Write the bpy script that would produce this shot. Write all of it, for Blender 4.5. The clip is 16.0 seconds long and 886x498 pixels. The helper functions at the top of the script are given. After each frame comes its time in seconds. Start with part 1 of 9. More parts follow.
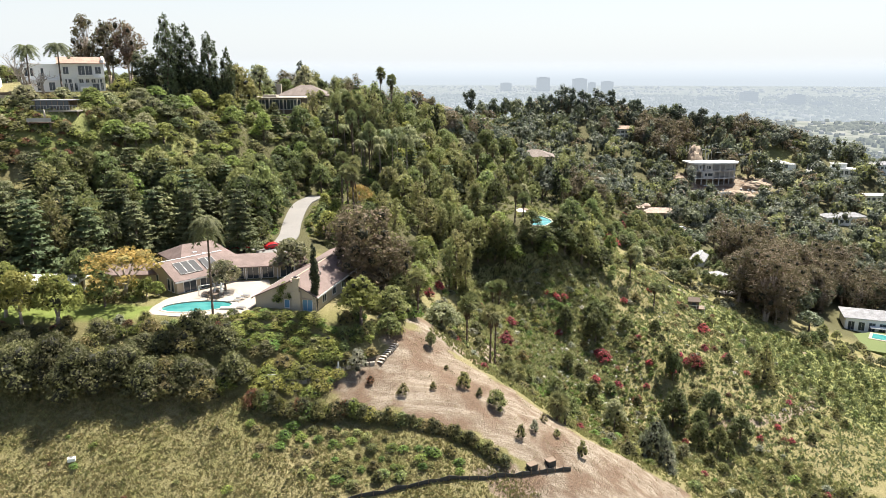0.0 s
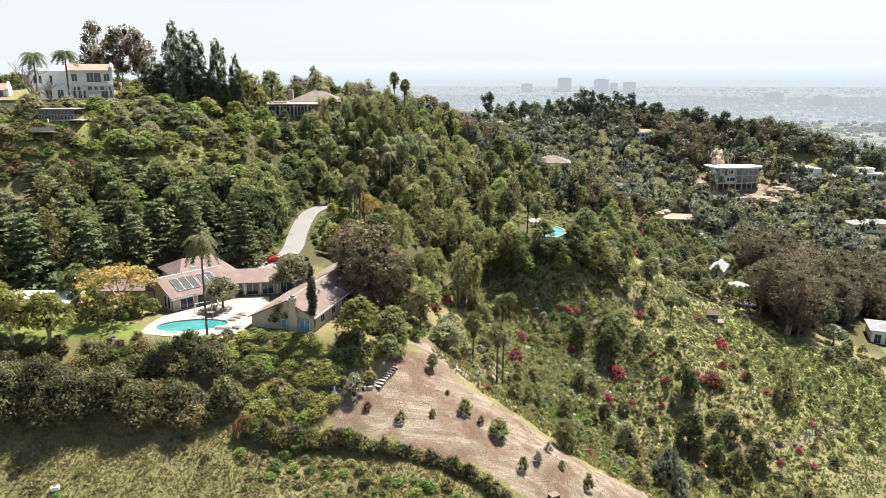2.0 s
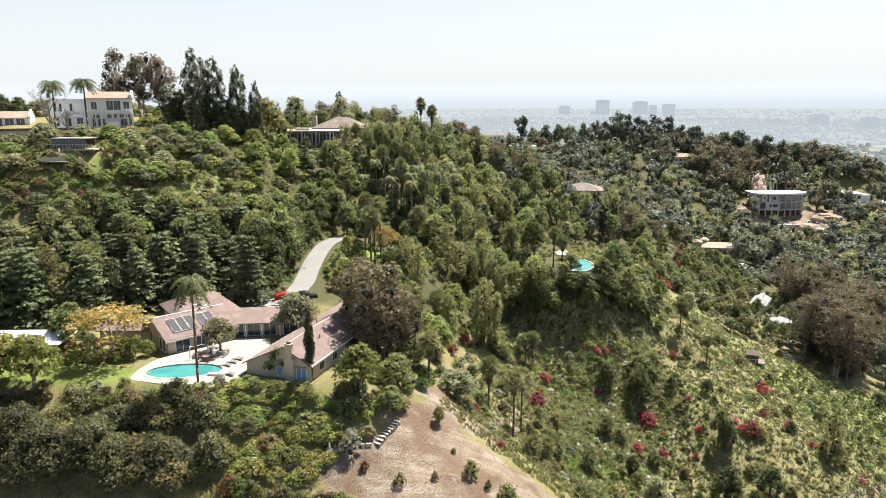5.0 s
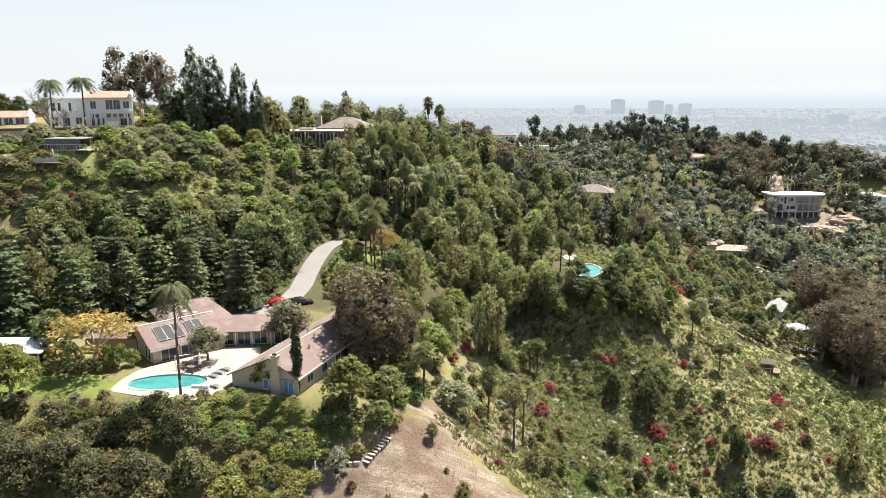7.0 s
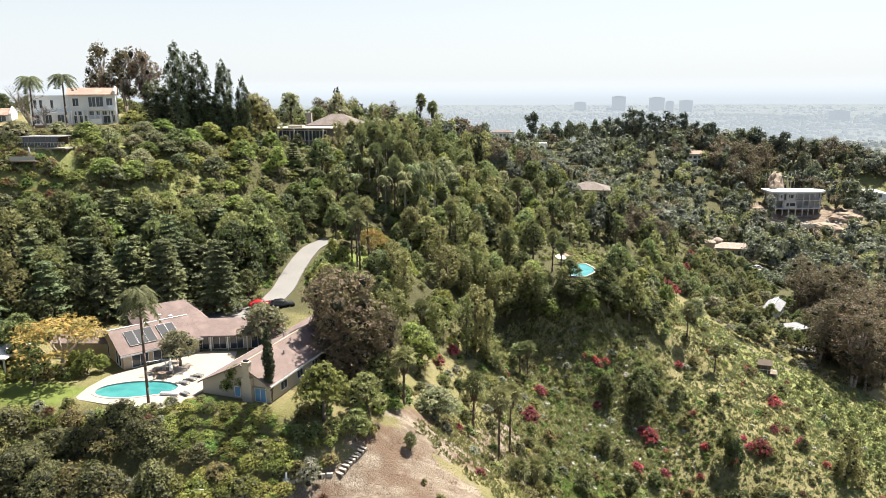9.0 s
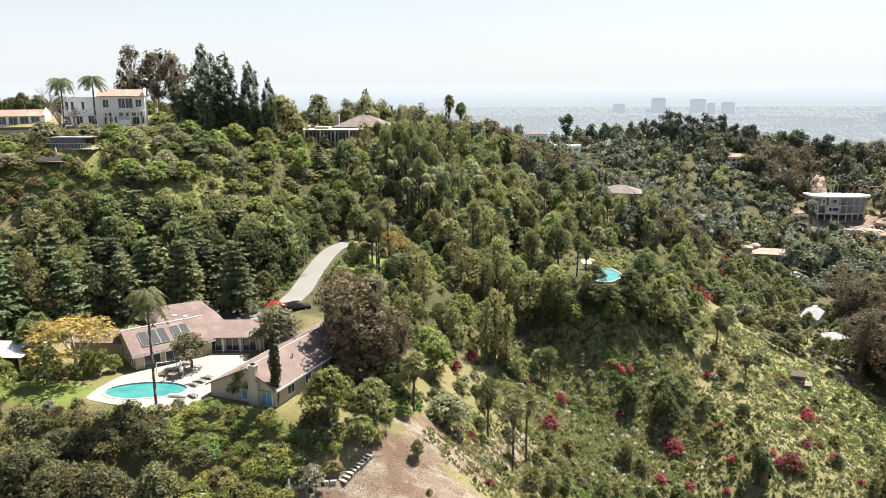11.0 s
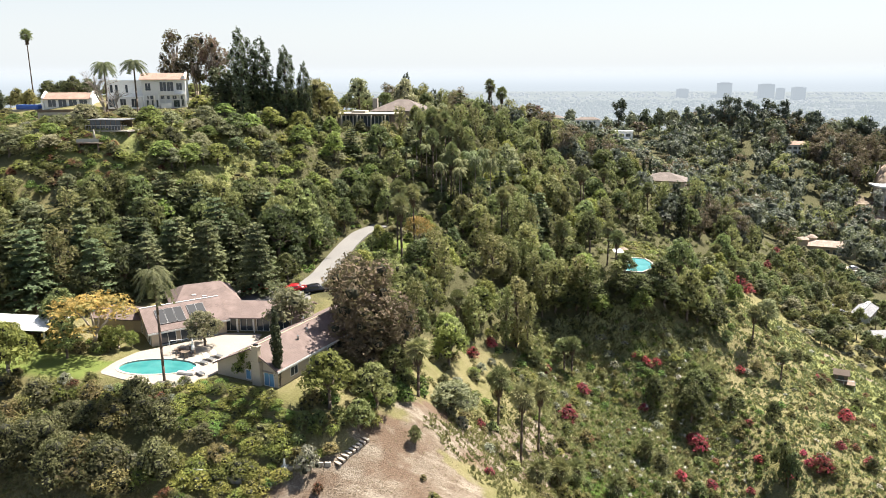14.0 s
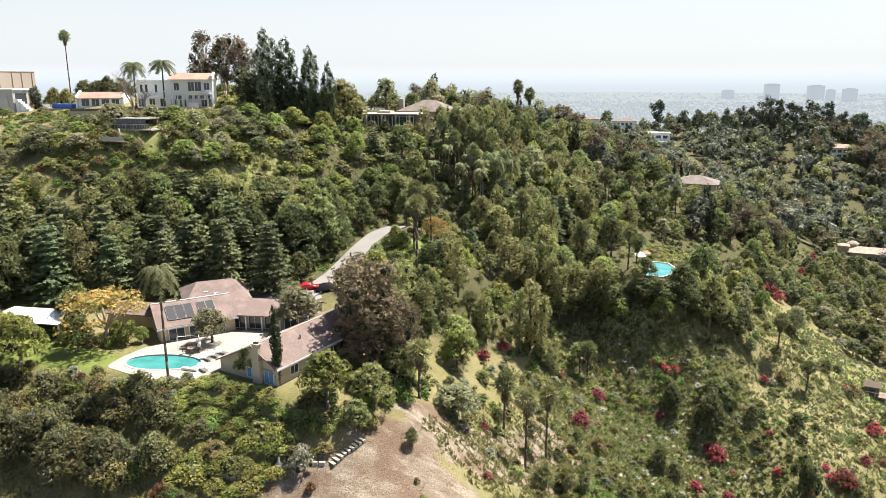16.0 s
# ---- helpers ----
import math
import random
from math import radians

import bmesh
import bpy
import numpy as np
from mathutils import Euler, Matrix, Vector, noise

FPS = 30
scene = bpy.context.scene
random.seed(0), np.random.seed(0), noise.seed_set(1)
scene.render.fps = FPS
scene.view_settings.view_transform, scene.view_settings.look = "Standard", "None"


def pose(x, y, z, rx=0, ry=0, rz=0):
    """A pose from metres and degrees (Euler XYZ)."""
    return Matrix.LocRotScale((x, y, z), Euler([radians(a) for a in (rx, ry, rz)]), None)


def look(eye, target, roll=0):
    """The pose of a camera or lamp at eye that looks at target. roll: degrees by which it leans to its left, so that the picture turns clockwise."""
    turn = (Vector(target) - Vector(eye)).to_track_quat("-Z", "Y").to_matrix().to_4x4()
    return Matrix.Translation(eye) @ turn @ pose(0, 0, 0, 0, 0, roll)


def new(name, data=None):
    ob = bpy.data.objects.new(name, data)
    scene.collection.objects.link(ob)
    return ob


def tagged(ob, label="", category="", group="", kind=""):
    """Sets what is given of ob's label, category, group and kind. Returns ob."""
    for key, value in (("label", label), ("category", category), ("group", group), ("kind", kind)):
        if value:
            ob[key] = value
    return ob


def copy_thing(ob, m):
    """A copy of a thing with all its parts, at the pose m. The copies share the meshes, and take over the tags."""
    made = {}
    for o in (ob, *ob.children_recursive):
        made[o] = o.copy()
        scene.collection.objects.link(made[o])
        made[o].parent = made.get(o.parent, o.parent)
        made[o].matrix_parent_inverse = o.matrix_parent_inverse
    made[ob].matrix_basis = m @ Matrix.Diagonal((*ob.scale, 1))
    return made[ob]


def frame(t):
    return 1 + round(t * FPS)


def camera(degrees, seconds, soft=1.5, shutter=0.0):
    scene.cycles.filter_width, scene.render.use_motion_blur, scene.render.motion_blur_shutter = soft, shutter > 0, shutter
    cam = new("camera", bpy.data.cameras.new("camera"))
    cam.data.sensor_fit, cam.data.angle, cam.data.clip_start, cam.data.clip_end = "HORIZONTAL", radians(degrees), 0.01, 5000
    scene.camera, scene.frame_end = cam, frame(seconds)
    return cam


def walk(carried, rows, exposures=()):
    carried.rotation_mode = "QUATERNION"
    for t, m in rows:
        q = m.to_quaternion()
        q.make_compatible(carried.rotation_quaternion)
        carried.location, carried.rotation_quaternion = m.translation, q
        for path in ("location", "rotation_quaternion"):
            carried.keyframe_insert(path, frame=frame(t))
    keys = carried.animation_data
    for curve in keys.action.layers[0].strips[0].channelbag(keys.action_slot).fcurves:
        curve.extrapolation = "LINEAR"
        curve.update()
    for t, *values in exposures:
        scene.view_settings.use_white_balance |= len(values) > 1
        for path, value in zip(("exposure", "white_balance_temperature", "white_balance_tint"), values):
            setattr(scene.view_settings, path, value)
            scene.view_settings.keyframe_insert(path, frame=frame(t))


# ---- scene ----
cam = camera(64.45, 16.0, soft=0.65)
PATH = [
    (0.0, pose(0.00, 0.00, 35.20, 76.18, 0.03, -0.00)),
    (0.5, pose(0.54, 1.13, 35.49, 76.15, -0.03, 0.51)),
    (1.0, pose(1.27, 2.22, 35.84, 76.17, -0.07, 1.02)),
    (1.5, pose(1.92, 3.57, 36.33, 76.20, 0.00, 1.18)),
    (2.0, pose(2.64, 4.87, 36.90, 76.22, 0.08, 1.68)),
    (2.5, pose(3.41, 6.10, 37.49, 76.24, 0.06, 2.55)),
    (3.0, pose(4.24, 7.44, 38.08, 76.27, 0.10, 3.05)),
    (3.5, pose(4.78, 9.06, 38.29, 76.40, 0.09, 3.01)),
    (4.0, pose(5.27, 10.70, 38.25, 77.26, 0.08, 2.95)),
    (4.5, pose(5.78, 12.12, 38.09, 77.94, 0.15, 3.77)),
    (7.0, pose(8.48, 18.72, 38.16, 77.90, 0.20, 5.90)),
    (7.5, pose(9.09, 19.91, 38.19, 77.79, 0.18, 5.90)),
    (8.0, pose(9.72, 20.98, 38.13, 77.68, 0.22, 5.90)),
    (8.5, pose(10.42, 21.88, 38.00, 77.69, 0.30, 5.92)),
    (9.0, pose(11.00, 22.79, 37.90, 77.68, 0.33, 5.97)),
    (9.5, pose(11.65, 23.52, 37.86, 77.66, 0.39, 6.58)),
    (10.0, pose(12.31, 24.24, 37.76, 77.74, 0.35, 7.54)),
    (12.5, pose(17.12, 26.29, 37.76, 77.82, 0.34, 10.74)),
    (13.0, pose(18.17, 26.68, 37.72, 77.45, 0.28, 11.61)),
    (13.5, pose(19.31, 26.97, 37.68, 77.01, 0.23, 12.69)),
    (14.0, pose(20.48, 27.37, 37.71, 76.64, 0.22, 13.68)),
    (14.5, pose(21.61, 27.81, 37.71, 76.67, 0.16, 14.72)),
    (15.0, pose(22.70, 28.27, 37.69, 76.69, 0.12, 15.42)),
    (15.5, pose(23.87, 28.82, 37.66, 76.70, 0.10, 16.14)),
    (16.0, pose(25.00, 29.30, 37.67, 76.69, 0.11, 16.95)),
]
walk(cam, PATH, [(0.0, 1.52), (16.0, 1.52)])

# ---- light ----
SUN_AZ, SUN_EL = radians(30), radians(60)   # azimuth from +y towards +x
world = bpy.data.worlds.new("world")
scene.world = world
world.use_nodes = True
wn = world.node_tree.nodes
sky = wn.new("ShaderNodeTexSky")
sky.sky_type, sky.sun_disc = "NISHITA", False
sky.sun_elevation, sky.sun_rotation = SUN_EL, SUN_AZ
sky.altitude, sky.air_density, sky.dust_density, sky.ozone_density = 250, 1.0, 2.0, 1.0
# bright haze lies on the horizon and thins out upwards
wl = world.node_tree.links
sep_w = wn.new("ShaderNodeSeparateXYZ")
wl.new(wn.new("ShaderNodeTexCoord").outputs["Generated"], sep_w.inputs[0])
thin = wn.new("ShaderNodeMapRange")
thin.interpolation_type = "SMOOTHSTEP"
thin.inputs[1].default_value, thin.inputs[2].default_value, thin.inputs[3].default_value, thin.inputs[4].default_value = -0.02, 0.37, 0.92, 0.05
wl.new(sep_w.outputs[2], thin.inputs[0])
low_haze = wn.new("ShaderNodeMapRange")
low_haze.interpolation_type = "SMOOTHSTEP"
low_haze.inputs[1].default_value, low_haze.inputs[2].default_value = -0.012, 0.075
wl.new(sep_w.outputs[2], low_haze.inputs[0])
haze_tint = wn.new("ShaderNodeMixRGB")
haze_tint.inputs[1].default_value, haze_tint.inputs[2].default_value = (5.6, 5.95, 6.25, 1), (5.9, 6.15, 6.3, 1)
wl.new(low_haze.outputs[0], haze_tint.inputs[0])
pale = wn.new("ShaderNodeMixRGB")
wl.new(thin.outputs[0], pale.inputs[0])
wl.new(sky.outputs[0], pale.inputs[1])
wl.new(haze_tint.outputs[0], pale.inputs[2])
wl.new(pale.outputs[0], wn["Background"].inputs[0])
wn["Background"].inputs[1].default_value = 0.056
sun = new("sun", bpy.data.lights.new("sun", "SUN"))
sun.data.energy, sun.data.angle, sun.data.color = 5.0, radians(0.53), (1.0, 0.94, 0.84)
sun.matrix_world = look((0, 0, 0), (-math.sin(SUN_AZ) * math.cos(SUN_EL), -math.cos(SUN_AZ) * math.cos(SUN_EL), -math.sin(SUN_EL)))
sun.location = (150, 300, 300)

# ---- materials ----


def nodes_of(name):
    m = bpy.data.materials.new(name)
    m.use_nodes = True
    return m, m.node_tree.nodes, m.node_tree.links


def noise_node(n, l, scale, detail=4.0, vector=None, rough=0.6):
    t = n.new("ShaderNodeTexNoise")
    t.inputs["Scale"].default_value, t.inputs["Detail"].default_value, t.inputs["Roughness"].default_value = scale, detail, rough
    if vector is not None:
        l.new(vector, t.inputs["Vector"])
    return t


def ramp(n, l, source, lo, hi):
    r = n.new("ShaderNodeMapRange")
    r.inputs[1].default_value, r.inputs[2].default_value = lo, hi
    l.new(source, r.inputs[0])
    return r.outputs[0]


def mixed(n, l, factor, a, b, mode="MIX"):
    m = n.new("ShaderNodeMix")
    m.data_type, m.blend_type = "RGBA", mode
    if isinstance(factor, float):
        m.inputs[0].default_value = factor
    else:
        l.new(factor, m.inputs[0])
    for socket, v in ((m.inputs[6], a), (m.inputs[7], b)):
        if isinstance(v, tuple):
            socket.default_value = (*v, 1)
        else:
            l.new(v, socket)
    return m.outputs[2]


def surface(name, c1, c2, scale=3.0, rough=0.85, bump=0.25, fine=None, metal=0.0, stain=None, spread=0.12):
    """A plain real surface: two tones at two scales, fine relief, a little difference from object to object."""
    m, n, l = nodes_of(name)
    b = n["Principled BSDF"]
    co = n.new("ShaderNodeTexCoord").outputs["Object"]
    big = noise_node(n, l, scale * 0.22, 3, co)
    small = noise_node(n, l, fine or scale * 6, 5, co)
    col = mixed(n, l, ramp(n, l, big.outputs[0], 0.32, 0.68), c1, c2)
    col = mixed(n, l, ramp(n, l, small.outputs[0], 0.25, 0.8), col, tuple(v * 0.72 for v in c2))
    if stain:
        blot = noise_node(n, l, scale * 0.6, 6, co, 0.7)
        col = mixed(n, l, ramp(n, l, blot.outputs[0], 0.58, 0.75), col, stain)
    info = n.new("ShaderNodeObjectInfo").outputs["Random"]
    hsv = n.new("ShaderNodeHueSaturation")
    l.new(col, hsv.inputs["Color"])
    l.new(ramp_to(n, l, info, 1 - spread, 1 + spread), hsv.inputs["Value"])
    l.new(hsv.outputs[0], b.inputs["Base Color"])
    b.inputs["Roughness"].default_value, b.inputs["Metallic"].default_value = rough, metal
    if bump:
        bm_ = n.new("ShaderNodeBump")
        bm_.inputs["Strength"].default_value, bm_.inputs["Distance"].default_value = bump, 0.04
        l.new(small.outputs[0], bm_.inputs["Height"])
        l.new(bm_.outputs[0], b.inputs["Normal"])
    return m


def ramp_to(n, l, source, lo, hi):
    r = n.new("ShaderNodeMapRange")
    r.inputs[3].default_value, r.inputs[4].default_value = lo, hi
    l.new(source, r.inputs[0])
    return r.outputs[0]


def foliage(name, c1, c2, c3, through_=0.36, spread=0.40, leaflet=6.0, full=0.7, sway=0.031):
    """Leaves: tones differ leaf by leaf, patch by patch and plant by plant; light comes through them."""
    m, n, l = nodes_of(name)
    b = n["Principled BSDF"]
    island = n.new("ShaderNodeNewGeometry").outputs["Random Per Island"]
    co = n.new("ShaderNodeTexCoord").outputs["Object"]
    patch = noise_node(n, l, 0.55, 3, co)
    col = mixed(n, l, ramp(n, l, island, -0.6, 1.6), c1, c2)
    col = mixed(n, l, ramp(n, l, patch.outputs[0], 0.42, 0.72), col, c3)
    grain = noise_node(n, l, 5.5, 3, n.new("ShaderNodeNewGeometry").outputs["Position"], 0.7)
    col = mixed(n, l, ramp(n, l, grain.outputs[0], 0.52, 0.78), col, tuple(v * 0.62 for v in c1))
    clump = noise_node(n, l, 1.15, 2, co)
    col = mixed(n, l, ramp(n, l, clump.outputs[0], 0.48, 0.66), col, mixed(n, l, 1.0, col, (0.55, 0.58, 0.60), "MULTIPLY"))
    info = n.new("ShaderNodeObjectInfo").outputs["Random"]
    hsv = n.new("ShaderNodeHueSaturation")
    l.new(col, hsv.inputs["Color"])
    hsv.inputs["Saturation"].default_value = 0.93
    l.new(ramp_to(n, l, info, 1 - spread, 1 + spread), hsv.inputs["Value"])
    tint_ = n.new("ShaderNodeMath")
    tint_.operation = "FRACT"
    l.new(ramp_to(n, l, info, 0.0, 7.3), tint_.inputs[0])
    l.new(ramp_to(n, l, tint_.outputs[0], 0.5 + sway, 0.5 - sway), hsv.inputs["Hue"])
    l.new(hsv.outputs[0], b.inputs["Base Color"])
    bump = n.new("ShaderNodeBump")
    bump.inputs["Strength"].default_value, bump.inputs["Distance"].default_value = 0.7, 0.2
    l.new(grain.outputs[0], bump.inputs["Height"])
    l.new(bump.outputs[0], b.inputs["Normal"])
    b.inputs["Roughness"].default_value = 0.6
    b.inputs["Specular IOR Level"].default_value = 0.2
    t = n.new("ShaderNodeBsdfTranslucent")
    warm = mixed(n, l, 0.4, hsv.outputs[0], (0.23, 0.28, 0.105), "MIX")
    l.new(warm, t.inputs["Color"])
    mix = n.new("ShaderNodeMixShader")
    mix.inputs[0].default_value = through_
    l.new(b.outputs[0], mix.inputs[1])
    l.new(t.outputs[0], mix.inputs[2])
    # each spray is made of small leaflets with gaps between them
    cells = n.new("ShaderNodeTexVoronoi")
    cells.inputs["Scale"].default_value = leaflet
    l.new(n.new("ShaderNodeNewGeometry").outputs["Position"], cells.inputs["Vector"])
    solid = n.new("ShaderNodeMath")
    solid.operation = "LESS_THAN"
    solid.inputs[1].default_value = full
    l.new(cells.outputs["Distance"], solid.inputs[0])
    gaps = n.new("ShaderNodeMixShader")
    l.new(solid.outputs[0], gaps.inputs[0])
    l.new(n.new("ShaderNodeBsdfTransparent").outputs[0], gaps.inputs[1])
    l.new(mix.outputs[0], gaps.inputs[2])
    l.new(gaps.outputs[0], n["Material Output"].inputs["Surface"])
    return m


def glass_dark(name, tint=(0.05, 0.06, 0.07)):
    m, n, l = nodes_of(name)
    b = n["Principled BSDF"]
    b.inputs["Base Color"].default_value = (*tint, 1)
    b.inputs["Roughness"].default_value, b.inputs["IOR"].default_value = 0.06, 1.5
    return m


def roofing(name, c1, c2, rows_m):
    """Shingles or tiles in courses, with weathered patches."""
    m, n, l = nodes_of(name)
    b = n["Principled BSDF"]
    co = n.new("ShaderNodeTexCoord").outputs["Object"]
    brick = n.new("ShaderNodeTexBrick")
    brick.inputs["Scale"].default_value = 1.0
    brick.inputs["Brick Width"].default_value, brick.inputs["Row Height"].default_value = rows_m * 1.6, rows_m
    brick.inputs["Mortar Size"].default_value, brick.inputs["Mortar Smooth"].default_value = rows_m * 0.07, 0.3
    brick.inputs["Color1"].default_value, brick.inputs["Color2"].default_value = (*c1, 1), (*c2, 1)
    brick.inputs["Mortar"].default_value = (*[v * 0.45 for v in c1], 1)
    l.new(co, brick.inputs["Vector"])
    grain = noise_node(n, l, 9, 5, co)
    patch = noise_node(n, l, 0.5, 4, co)
    col = mixed(n, l, ramp(n, l, grain.outputs[0], 0.3, 0.9), brick.outputs[0], tuple(v * 0.6 for v in c2))
    col = mixed(n, l, ramp(n, l, patch.outputs[0], 0.45, 0.8), col, tuple(v * 1.18 for v in c2))
    l.new(col, b.inputs["Base Color"])
    b.inputs["Roughness"].default_value = 0.9
    bump = n.new("ShaderNodeBump")
    bump.inputs["Strength"].default_value, bump.inputs["Distance"].default_value = 0.5, 0.03
    l.new(brick.outputs[1], bump.inputs["Height"])
    bump.invert = True
    l.new(bump.outputs[0], b.inputs["Normal"])
    return m


